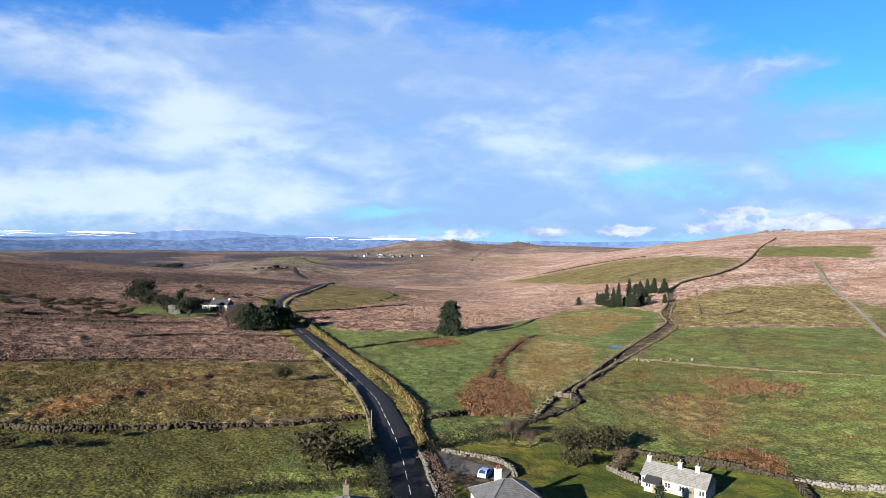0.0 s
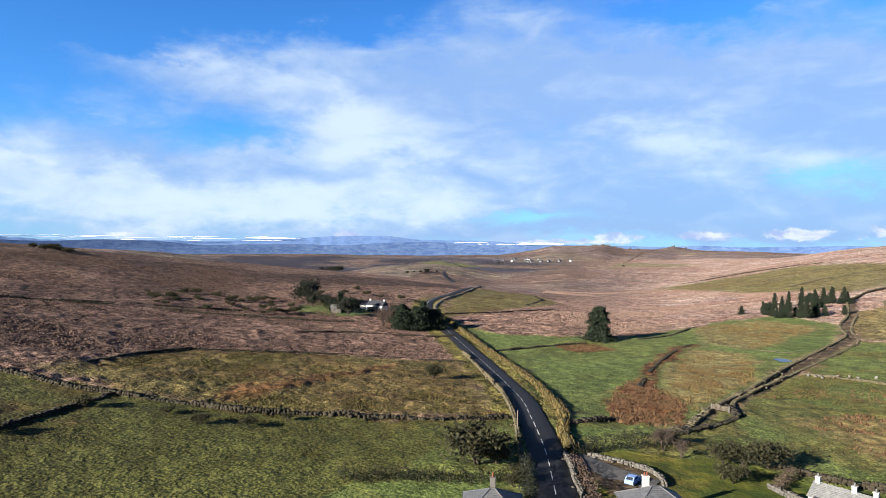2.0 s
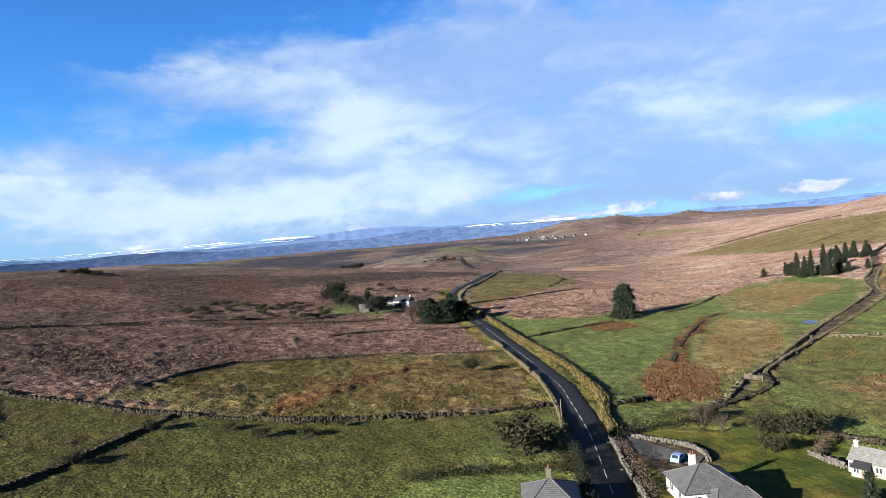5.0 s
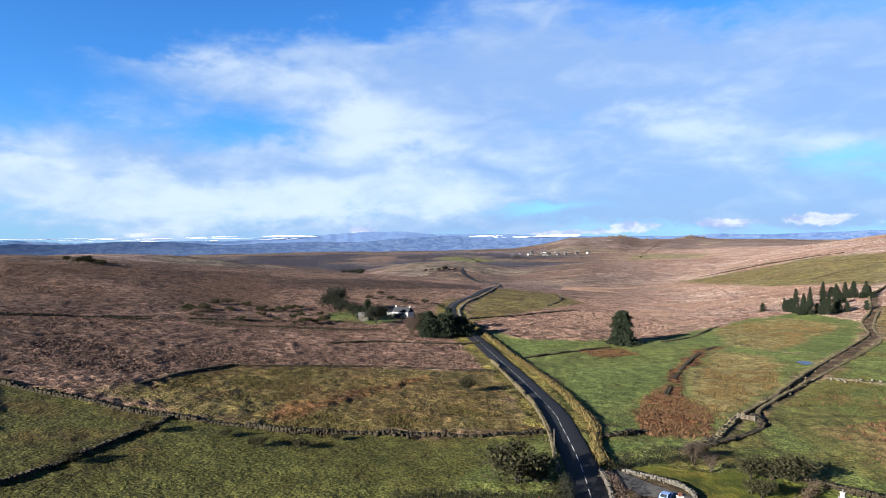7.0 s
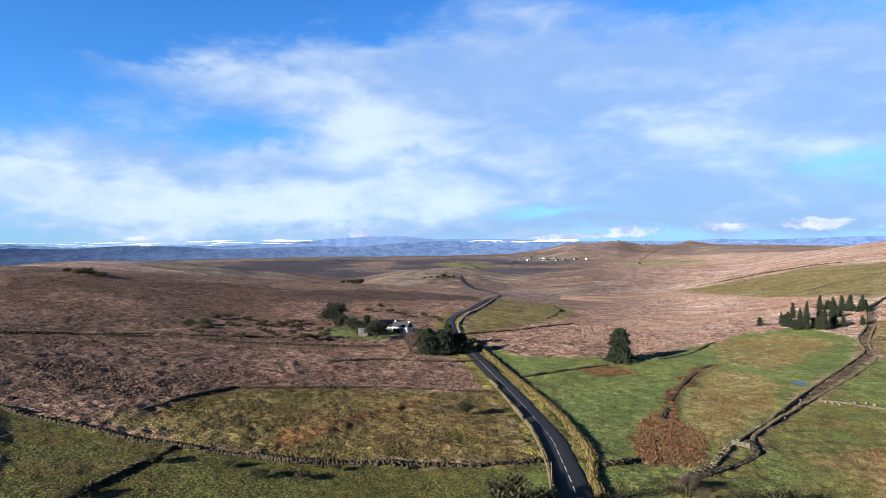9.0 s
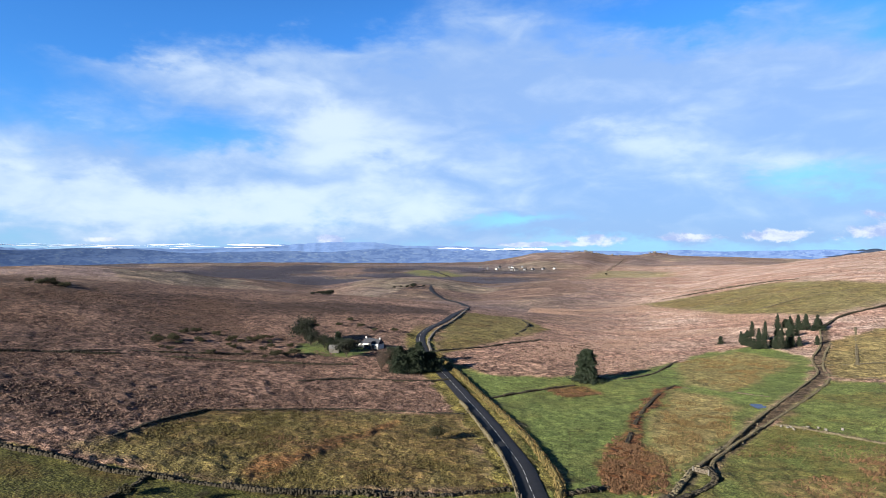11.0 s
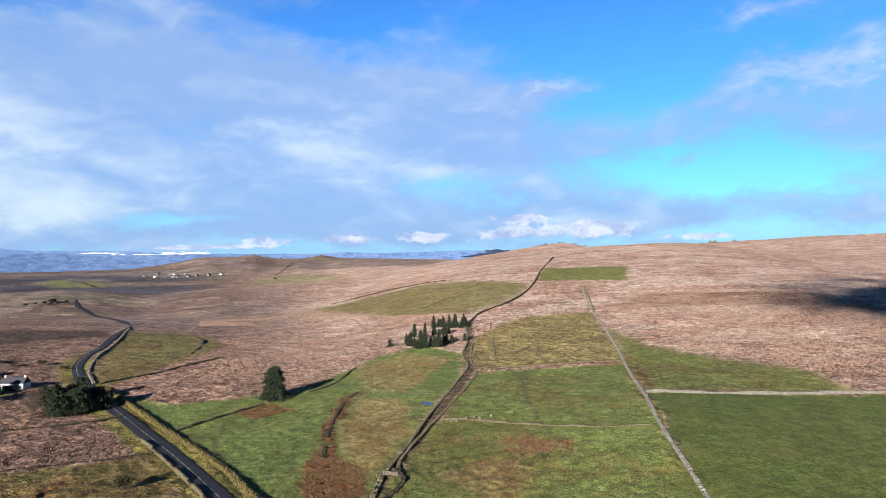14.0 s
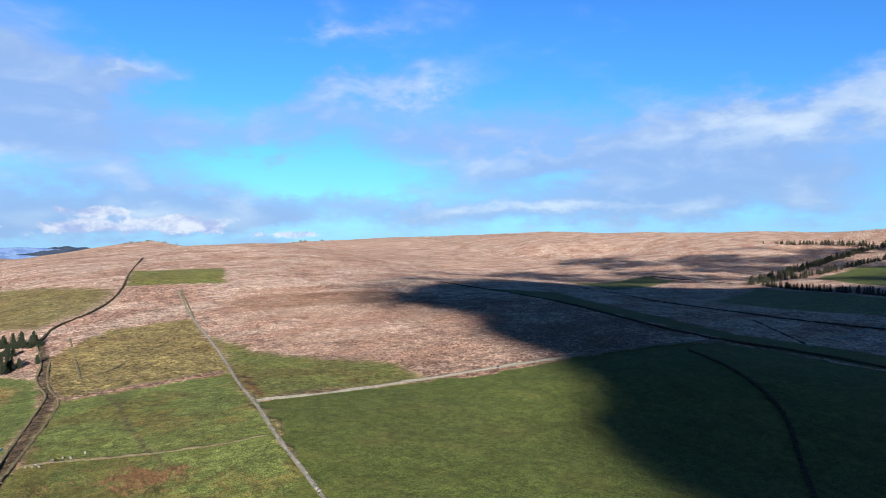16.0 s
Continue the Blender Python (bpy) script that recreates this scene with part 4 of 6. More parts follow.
    tus = tus * (1 - .92 * near) + near * .35 * (value_noise(x, y, 1.7, 14) - .5)
    path = np.clip(1.3 - from_line(x, y, SHEEP_PATH) / .9, 0, 1)
    cover["mud"] = np.maximum(cover["mud"], path * .7)
    on_road = np.clip((np.minimum(from_line(x, y, ROAD), from_line(x, y, YARD_WAY)) - 3.0) / 3.0, 0, 1)
    z = z + cover["bracken"] * 1.0 * (value_noise(x, y, 2.1, 71) - .3) * np.clip(1.3 - R / 400, 0, 1)
    z = z + tus * rough * on_road - (1 - on_road) * .12
    z = z + (value_noise(x, y, 34, 51) + .5 * value_noise(x, y, 15, 52) - .75) * 1.1 * on_road * (1 - .7 * short) * (1 - .85 * near) * np.clip((R - 60) / 60, 0, 1)
    z = z + np.clip(R - 300, 0, 2000) / 2000 * 9 * (value_noise(x, y, 190, 21) + .5 * value_noise(x, y, 70, 22) - .75)
    nr, na = x.shape
    verts = np.stack([x, y, z], -1).reshape(-1, 3)
    i, j = np.meshgrid(np.arange(nr - 1), np.arange(na), indexing="ij")
    k = (j + 1) % na
    quads = np.stack([i * na + j, i * na + k, (i + 1) * na + k, (i + 1) * na + j], -1).reshape(-1, 4)
    quads = quads[:, ::-1]
    mesh = grid_mesh("ground", verts, quads)
    for key, w in cover.items():
        a = mesh.attributes.new(key, "FLOAT", "POINT")
        a.data.foreach_set("value", w.reshape(-1).astype(np.float32))
    return mesh


def grid_mesh(name, verts, faces):
    """A mesh from arrays of points and of faces with one count of corners."""
    verts, faces = np.ascontiguousarray(verts, np.float32), np.ascontiguousarray(faces, np.int32)
    mesh = bpy.data.meshes.new(name)
    mesh.vertices.add(len(verts))
    mesh.vertices.foreach_set("co", verts.ravel())
    k = faces.shape[1]
    mesh.loops.add(faces.size)
    mesh.loops.foreach_set("vertex_index", faces.ravel())
    mesh.polygons.add(len(faces))
    mesh.polygons.foreach_set("loop_start", np.arange(len(faces), dtype=np.int32) * k)
    mesh.polygons.foreach_set("loop_total", np.full(len(faces), k, np.int32))
    mesh.update(calc_edges=True)
    return mesh


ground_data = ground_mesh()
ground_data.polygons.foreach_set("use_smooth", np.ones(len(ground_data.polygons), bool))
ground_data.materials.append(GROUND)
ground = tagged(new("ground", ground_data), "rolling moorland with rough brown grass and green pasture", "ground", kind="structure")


def ribbon(line, offsets, lifts, step=2.0):
    """A strip along a line: at each step one row of points, at these offsets to its right and lifts over the ground."""
    pts, way = along(line, step)
    right = np.stack([way[:, 1], -way[:, 0]], 1)
    rows = []
    for o, l in zip(offsets, lifts):
        p = pts + right * o
        rows.append(np.column_stack([p, height(pts[:, 0], pts[:, 1]) + l]))
    v = np.stack(rows, 1)
    n, m = v.shape[:2]
    i, j = np.meshgrid(np.arange(n - 1), np.arange(m - 1), indexing="ij")
    f = np.stack([i * m + j, (i + 1) * m + j, (i + 1) * m + j + 1, i * m + j + 1], -1).reshape(-1, 4)
    return v.reshape(-1, 3), f[:, ::-1]


def part(name, mesh, material, parent=None, label="", smooth=False):
    """One mesh as one object, under its thing."""
    if isinstance(mesh, bmesh.types.BMesh):
        bm, mesh = mesh, bpy.data.meshes.new(name)
        bm.to_mesh(mesh)
        bm.free()
    if material and not mesh.materials:
        mesh.materials.append(material)
    if smooth:
        mesh.polygons.foreach_set("use_smooth", np.ones(len(mesh.polygons), bool))
    ob = new(name, mesh)
    ob.parent = parent
    if label:
        ob["label"] = label
    return ob


# ---- road ----
road = part("road", grid_mesh("road", *ribbon(ROAD, (-3.3, -3.0, -1.5, 0, 1.5, 3.0, 3.3), (-.05, .05, .09, .11, .09, .05, -.05))), ASPHALT)
tagged(road, "narrow dark asphalt moorland road with white centre dashes", "road", kind="structure")
dash_pts, dash_way = along(ROAD, 6.0)
for p, w in zip(dash_pts[:84], dash_way[:84]):
    v, f = ribbon([tuple(p - w * 1.9), tuple(p), tuple(p + w * 1.9)], (-.075, .075), (.125, .125), 1.0)
    part("centre_dash", grid_mesh("centre_dash", v, f), PAINT, road)


# ---- stone walls, banks and hedges ----
CUBE = np.array([(-1, -1, -1), (1, -1, -1), (1, 1, -1), (-1, 1, -1), (-1, -1, 1), (1, -1, 1), (1, 1, 1), (-1, 1, 1)], float) * .5
CUBE_F = np.array([(0, 3, 2, 1), (4, 5, 6, 7), (0, 1, 5, 4), (1, 2, 6, 5), (2, 3, 7, 6), (3, 0, 4, 7)])


def stones(centres, sizes, turns, rng, jag=.28):
    """Rough blocks: cubes with their corners knocked about."""
    n = len(centres)
    v = CUBE[None] * (1 + (rng.random((n, 8, 1)) - .5) * jag * 2) + (rng.random((n, 8, 3)) - .5) * jag
    v = v * sizes[:, None, :]
    c, s = np.cos(turns)[:, None], np.sin(turns)[:, None]
    v = np.stack([v[..., 0] * c - v[..., 1] * s, v[..., 0] * s + v[..., 1] * c, v[..., 2]], -1) + centres[:, None, :]
    f = (CUBE_F[None] + 8 * np.arange(n)[:, None, None]).reshape(-1, 4)
    return v.reshape(-1, 3), f


def stone_wall(line, tall, wide, material, label, seed, stone=.5, gaps=0.0, name="stone_wall"):
    """A dry stone wall: courses of rough blocks on the ground, with its top uneven and stones fallen where it has gaps."""
    rng = np.random.default_rng(seed)
    pts, way = along(line, stone)
    n = len(pts)
    z = height(pts[:, 0], pts[:, 1])
    right = np.stack([way[:, 1], -way[:, 0]], 1)
    worn = value_noise(np.arange(n) * stone, np.zeros(n), 9, seed) * .5 + .5
    if gaps:
        worn = np.where(value_noise(np.arange(n) * stone, np.zeros(n), 6, seed + 5) < gaps, worn * .25, worn)
    turn = np.arctan2(way[:, 1], way[:, 0])
    cs, ss, ts = [], [], []
    courses = max(2, int(round(tall / .38)))
    for k in range(courses):
        up = (k + .5) / courses * tall
        keep = up < tall * worn * 1.05 + .12
        for side in (-1, 1):
            o = side * wide * (.30 - .10 * k / courses) + (rng.random(n) - .5) * .12
            p = pts + right * o[:, None] + way * ((rng.random((n, 1)) - .5) * stone * .6)
            cs.append(np.column_stack([p, z + up - .08 + (rng.random(n) - .5) * .1])[keep])
            size = np.column_stack([stone * (.75 + .6 * rng.random(n)), np.full(n, wide * .55) * (.8 + .4 * rng.random(n)), np.full(n, tall / courses) * (.95 + .4 * rng.random(n))])
            ss.append(size[keep])
            ts.append((turn + (rng.random(n) - .5) * .5)[keep])
    m = int(n * .25)
    if m:
        i = rng.integers(0, n, m)
        p = pts[i] + right[i] * ((rng.random((m, 1)) - .5) * wide * 3.2)
        s = .16 + .3 * rng.random((m, 1))
        cs.append(np.column_stack([p, height(p[:, 0], p[:, 1]) + .05]))
        ss.append(s * (.8 + .5 * rng.random((m, 3))))
        ts.append(rng.random(m) * 6.28)
    v, f = stones(np.vstack(cs), np.vstack(ss), np.concatenate(ts), rng)
    return tagged(part(name, grid_mesh(name, v, f), material), label, "stone wall", kind="structure")


def blades(points, long, wide, rng, spread=.7, lift=0.0):
    """Tufts: a few leaning three-cornered blades at each point."""
    n = len(points)
    a = rng.random(n) * 6.283
    lean = rng.random(n) * spread
    up = np.stack([np.cos(a) * lean, np.sin(a) * lean, np.ones(n)], 1)
    up /= np.linalg.norm(up, axis=1)[:, None]
    b = rng.random(n) * 6.283
    side = np.stack([np.cos(b), np.sin(b), np.zeros(n)], 1)
    l = (long * (.6 + .8 * rng.random(n)))[:, None]
    w = (wide * (.6 + .8 * rng.random(n)))[:, None]
    base = points - [0, 0, lift]
    v = np.stack([base - side * w, base + side * w, base + up * l], 1).reshape(-1, 3)
    return v, np.arange(3 * n).reshape(-1, 3)


def leaf_cloud(points, size, rng):
    """Small three-cornered leaf sprays turned every way."""
    n = len(points)
    a, b = rng.normal(size=(n, 3)), rng.normal(size=(n, 3))
    a /= np.linalg.norm(a, axis=1)[:, None]
    b -= a * (a * b).sum(1)[:, None]
    b /= np.linalg.norm(b, axis=1)[:, None] + 1e-9
    s = (size * (.6 + .8 * rng.random(n)))[:, None]
    v = np.stack([points - a * s * .5, points + a * s * .5, points + b * s], 1).reshape(-1, 3)
    return v, np.arange(3 * n).reshape(-1, 3)


def grass_bank(line, tall, wide, label, seed, thick=26):
    """An earth bank with long dry grass on it."""
    rng = np.random.default_rng(seed)
    v, f = ribbon(line, (-wide * .5, -wide * .32, -wide * .1, wide * .1, wide * .32, wide * .5), (-.2, tall * .55, tall * .95, tall, tall * .6, -.2), 1.0)
    v[:, 2] += (value_noise(v[:, 0], v[:, 1], 2.0, seed) - .5) * .5 * tall
    v[:, :2] += ((value_noise(v[:, 0], v[:, 1], 1.6, seed + 1) - .5) * .6)[:, None]
    bank = tagged(part("grass_bank", grid_mesh("grass_bank", v, f), RUSH, smooth=True), label, "bank", kind="structure")
    pts, way = along(line, 1.0)
    n = len(pts) * thick
    i = rng.integers(0, len(pts), n)
    o = (rng.random(n) - .5) * wide * .95
    p = pts[i] + np.stack([way[i, 1], -way[i, 0]], 1) * o[:, None] + (rng.random((n, 2)) - .5)
    up = tall * np.clip(1 - (np.abs(o) / (wide * .5)) ** 2, 0, 1) * .8
    bv, bf = blades(np.column_stack([p, height(p[:, 0], p[:, 1]) + up]), .75, .16, rng, 1.0, .15)
    g = part("long_grass", grid_mesh("long_grass", bv, bf), DRY_GRASS, bank, "long bleached grass")
    g["kind"] = "stuff"
    return bank

# ---- walls and banks in their places ----
stone_wall(WALL_L, 1.2, .65, RUBBLE, "lichened granite field wall beside the road verge", 1, .55, .12)
stone_wall(W1, .95, 1.0, MOSSY, "low tumbled mossy field wall across rough pasture", 2, .6, .3)
stone_wall(W2, .65, 1.0, MOSSY, "dark tumbled field wall with shrubs beside it", 3, .6, .25)
stone_wall(W3, .5, 1.0, MOSSY, "low ruined wall between pasture and moor", 4, .7, .35)
stone_wall(W4, .9, 1.2, MOSSY, "dark sunken boundary wall on the moor", 5, .9, .35)
stone_wall(W5, .45, .9, MOSSY, "half-buried boundary bank of stones", 6, .8, .5)
stone_wall(LANE_L, .75, .9, RUBBLE, "tumbled mossy granite wall along the sunken lane", 7, .6, .25)
stone_wall(LANE_R, .55, .9, RUBBLE, "low broken granite wall on the pasture side of the lane", 8, .6, .4)
stone_wall(WALL_UP, 1.3, 1.6, MOSSY, "long boundary wall climbing to the tor", 9, 1.2, .1)
stone_wall(CROSS, .6, 1.0, RUBBLE, "low pale tumbled wall across the pasture", 10, .7, .35)
stone_wall(CROSS2, .5, 1.0, RUBBLE, "faint ruined cross wall in dry grass", 11, .8, .5)
stone_wall(WALL_N, 1.35, 1.0, PALE_STONE, "long straight dry stone wall between fields", 12, .65, .04)
stone_wall(WALL_E, 1.35, 1.0, PALE_STONE, "pale dry stone wall between pasture and moor", 13, .7, .03)
stone_wall(DITCH, .7, 1.6, MOSSY, "dark ruined wall curving through wet pasture", 14, .7, .3)
stone_wall(HEDGE_E, 1.4, 2.0, MOSSY, "long dark boundary wall below the moor", 15, 1.3, .08)
stone_wall(HEDGE_F, 1.3, 2.2, MOSSY, "far dark boundary wall on the moor", 16, 1.6, .1)
stone_wall(HEDGE_G, 1.3, 2.2, MOSSY, "far dark wall beside a wet green field", 17, 1.8, .1)
stone_wall(HEDGE_H, 1.0, 1.6, MOSSY, "short dark wall meeting the moor track", 18, 1.3, .2)
stone_wall(WALL_B, 1.1, 1.3, MOSSY, "mossy wall between road and bracken", 19, .6, .15)
stone_wall(WALL_T, .7, 1.0, MOSSY, "low wall beside the lone conifer", 20, .7, .4)
stone_wall(WALL_M, .7, 1.2, MOSSY, "low dark wall across the green field", 21, .8, .4)
stone_wall(WALL_RF, .9, 1.2, STONE, "pale roadside wall round the bend", 22, .9, .2)
stone_wall(RUSH_BANK[:5], .6, 1.2, MOSSY, "dark overgrown bank between two fields", 23, .7, .2)
stone_wall([(24.6, 158.0), (25.1, 148.1), (18.1, 135.6), (12.8, 128.4), (9.3, 124.6)], .8, 1.3, MOSSY, "overgrown wall curving from the gate to the hedge", 51, .6, .25)
stone_wall([(20.7, 156.4), (14.0, 135.0), (10.1, 128.6), (7.1, 123.7)], .7, 1.3, RUBBLE, "grassy bank of stones beside the lower lane", 52, .6, .3)
grass_bank(BANK_R, 1.1, 2.4, "earth hedge bank with long bleached grass beside the road", 31)

# ---- trees and shrubs ----


def limb(points, radii, sides=6):
    """A tapering round limb through points."""
    p = np.array(points, float)
    rows = []
    for k in range(len(p)):
        d = p[min(k + 1, len(p) - 1)] - p[max(k - 1, 0)]
        d /= np.linalg.norm(d) + 1e-9
        a = np.cross(d, (0, 0, 1) if abs(d[2]) < .9 else (1, 0, 0))
        a /= np.linalg.norm(a) + 1e-9
        b = np.cross(d, a)
        t = np.arange(sides) / sides * 2 * np.pi
        rows.append(p[k] + radii[k] * (np.cos(t)[:, None] * a + np.sin(t)[:, None] * b))
    v = np.vstack(rows)
    n = len(p)
    i, j = np.meshgrid(np.arange(n - 1), np.arange(sides), indexing="ij")
    k = (j + 1) % sides
    return v, np.stack([i * sides + j, i * sides + k, (i + 1) * sides + k, (i + 1) * sides + j], -1).reshape(-1, 4)


def merged(bits):
    vs, fs, n = [], [], 0
    for v, f in bits:
        vs.append(v)
        fs.append(f + n)
        n += len(v)
    return np.vstack(vs), np.vstack(fs)


def stand(name, x, y, z=None, turn=0.0):
    """An empty at the base of a thing."""
    ob = new(name)
    ob.empty_display_size = .3
    ob.location = (x, y, float(height(x, y)) if z is None else z)
    ob.rotation_euler[2] = turn
    return ob


def conifer_kind(tall, wide, seed, leaves=2600, skirt=.06, taper=.62, shag=.16):
    """Meshes of a conifer: a bare tapering trunk and whorls of drooping boughs of needles."""
    rng = np.random.default_rng(seed)
    lean = (rng.random(2) - .5) * .05 * tall
    bits = [limb([(0, 0, -.4), (lean[0] * .3, lean[1] * .3, tall * .5), (lean[0], lean[1], tall)], (wide * .075, wide * .045, .03))]
    pts = []
    whorls = int(tall * 1.7)
    for k in range(whorls):
        f = k / whorls
        up = tall * (skirt + (1 - skirt) * f)
        reach = wide * .5 * (1 - f) ** taper * min(1, .62 + 2.2 * f) * (.6 + .6 * rng.random()) + .10
        arms = 5 + int(5 * (1 - f))
        for a in np.arange(arms) / arms * 6.283 + rng.random() * 6:
            r = reach * (.45 + .75 * rng.random())
            tip = np.array([np.cos(a) * r, np.sin(a) * r, up - r * .28 + .25 * rng.random()])
            root = np.array([lean[0] * f, lean[1] * f, up])
            bits.append(limb([root, tip], (.04 + .02 * wide * (1 - f), .012), 3))
            m = max(4, int(leaves / whorls / arms))
            t = rng.random((m, 1)) ** .6
            pts.append(root + (tip - root) * t + rng.normal(size=(m, 3)) * (.06 + shag * r * t) * (1, 1, .6))
    return grid_mesh("trunk", *merged(bits)), grid_mesh("needles", *leaf_cloud(np.vstack(pts), .32 + .020 * wide, rng))


def shrub_kind(tall, wide, seed, leaves=2200, size=.3, bare=False):
    """Meshes of a shrub or small broad tree: forking limbs and an uneven crown of sprays with gaps."""
    rng = np.random.default_rng(seed)
    bits, pts = [], []
    stems = 4 + int(rng.integers(0, 3))
    for s in range(stems):
        a = s / stems * 6.283 + rng.random()
        r = wide * .28 * (.4 + .8 * rng.random())
        mid = np.array([np.cos(a) * r * .6, np.sin(a) * r * .6, tall * (.3 + .12 * rng.random())])
        bits.append(limb([(0, 0, -.3), mid * (.5, .5, .55), mid], (.05 * tall ** .6, .035 * tall ** .6, .028 * tall ** .6), 5))
        for b in range(5 if not bare else 8):
            c = a + (rng.random() - .5) * 2.6
            q = wide * .5 * (.35 + .75 * rng.random())
            tip = np.array([np.cos(c) * q, np.sin(c) * q, tall * (.45 + .5 * rng.random())])
            bits.append(limb([mid, (mid + tip) * .5 + rng.normal(size=3) * .1 * tall ** .5, tip], (.024 * tall ** .6, .015 * tall ** .6, .006), 4))
            if bare:
                for _ in range(7):
                    w = mid + (tip - mid) * (.3 + .7 * rng.random())
                    bits.append(limb([w, w + rng.normal(size=3) * .14 * tall + (0, 0, .07 * tall)], (.012, .004), 3))
            m = leaves // stems // (8 if bare else 5)
            core = tip * (1, 1, .92)
            pts.append(core + rng.normal(size=(m, 3)) * (wide * .11, wide * .11, tall * .10))
    p = np.vstack(pts)
    p[:, 2] = np.abs(p[:, 2]) + .05
    return grid_mesh("trunk", *merged(bits)), grid_mesh("crown", *leaf_cloud(p, size, rng))


def plant(name, kind, spot, bark, leaf, label, category="tree", turn=0.0, size=1.0, group="", leaves="crown"):
    trunk, crown = kind
    ob = stand(name, *spot, turn=turn)
    girth = size * (.85 + .3 * abs(math.sin(turn * 5)))
    ob.scale = (girth, girth, size)
    part("trunk", trunk, bark, ob)
    part(leaves, crown, leaf, ob)
    return tagged(ob, label, category, group)


DENSE = [conifer_kind(8.0, 9.0, 48, 5200, .0, .34, .2), conifer_kind(9.5, 8.0, 49, 5200, .0, .42, .2), conifer_kind(7.0, 8.5, 50, 4800, .0, .30, .22)]
SPRUCE = [conifer_kind(15, 19, 41, 26000, .02, .48, .13), conifer_kind(13.0, 8.6, 42, 3600, .08, .74, .22), conifer_kind(9.5, 8.0, 43, 3200, .05, .66, .24), conifer_kind(15.0, 8.0, 44, 3800, .10, .80, .22)]
lone = plant("conifer_tree", SPRUCE[0], P_TREE[0], BARK, NEEDLES, "tall dense dark green conifer alone in a pasture", "conifer", leaves="needles")
rng = np.random.default_rng(5)
for k, (x, y) in enumerate(P_CONIF):
    if k > 15:
        plant("conifer_tree", SPRUCE[2], (x, y), BARK, NEEDLES, "small bushy conifer at the edge of the copse", "conifer", rng.random() * 6, .62, "conifers in the copse", "needles")
        continue
    for j in range(3):
        kind = (SPRUCE[1:] if j < 2 else DENSE)[(k + j) % 3]
        plant("conifer_tree", kind, (x + rng.normal() * 2.4, y + rng.normal() * 3.0), BARK, NEEDLES, "dark ragged conifer in a copse beside the lane", "conifer", rng.random() * 6, (.50 + .36 * rng.random()) * (1 if j < 2 else .8), "conifers in the copse", "needles")

BROAD = [shrub_kind(9, 9, 51, 3200, .5), shrub_kind(7, 8, 52, 2600, .45), shrub_kind(3.2, 4.5, 53, 1700, .28), shrub_kind(2.2, 3.4, 54, 1200, .24)]
BARE = [shrub_kind(4.5, 4.5, 61, 500, .16, True), shrub_kind(6, 6, 62, 700, .2, True)]
for k, (x, y) in enumerate(P_TREES_L):
    if k == 2:
        plant("conifer_tree", SPRUCE[2], (x, y), BARK, NEEDLES, "dark conifer in the garden of the white house", "conifer", 1.0, 1.1, leaves="needles")
    else:
        plant("broad_tree", BROAD[k % 2], (x, y), BARK, LEAVES, "dark evergreen tree sheltering the white house", "tree", k * 1.3, .95 + .1 * k, "trees round the white house")
for k, (x, y) in enumerate(P_HEDGE_L):
    if k in (0, 5):
        plant("bare_tree", BARE[1], (x, y), BARK, TWIGS, "reddish-brown leafless shrub at the shelter belt", "tree", 1.1 + k, 1.3)
        continue
    for j in range(5):
        plant("conifer_tree", DENSE[(k + j) % 3], (x + rng.normal() * 1.9, y + rng.normal() * 2.2), BARK, NEEDLES, "dense dark conifer in a shelter belt beside the road", "conifer", rng.random() * 6, .8 + .3 * rng.random(), "shelter belt by the road", "needles")
for k, (x, y) in enumerate(((-143, 281), (-139, 283))):
    plant("broad_tree" if k % 2 else "conifer_tree", BROAD[k % 2] if k % 2 else SPRUCE[2], (x, y), BARK, LEAVES if k % 2 else NEEDLES, "dark evergreen tree in front of the white house", "tree", k * 1.7, .72 + .1 * (k % 3), "trees round the white house", "crown" if k % 2 else "needles")
plant("gorse_bush", BROAD[2], P_BUSH[0], BARK, GORSE, "lone dark gorse bush in rough pasture", "bush", 0, 1.25)

# ---- small trees and hedges of the gardens, heaps and tufts ----


def leafy_hedge(line, tall, wide, leaf, label, seed, thick=60, size=.2, name="hedge"):
    """A clipped or wild hedge: stems and a body of leaf sprays along a line."""
    rng = np.random.default_rng(seed)
    pts, way = along(line, .8)
    n = len(pts) * thick
    i = rng.integers(0, len(pts), n)
    side = np.stack([way[i, 1], -way[i, 0]], 1)
    o = np.clip(rng.normal(size=n) * .3, -.6, .6) * wide
    u = rng.random(n) ** .7
    top = tall * (.75 + .5 * value_noise(pts[i, 0] * 1.0, pts[i, 1], 2.2, seed))
    p = pts[i] + side * o[:, None] + (rng.random((n, 2)) - .5) * .8
    v, f = leaf_cloud(np.column_stack([p, height(p[:, 0], p[:, 1]) + u * top * (1 - .35 * np.abs(o / wide))]), size, rng)
    ob = new(name)
    part("foliage", grid_mesh("foliage", v, f), leaf, ob)
    bits = []
    for k in range(0, len(pts), 2):
        z = float(height(*pts[k]))
        bits.append(limb([(*pts[k], z - .2), (pts[k][0] + .1, pts[k][1], z + tall * .6)], (.06, .02), 4))
    part("stems", grid_mesh("stems", *merged(bits)), BARK, ob)["kind"] = "stuff"
    return tagged(ob, label, "hedge")


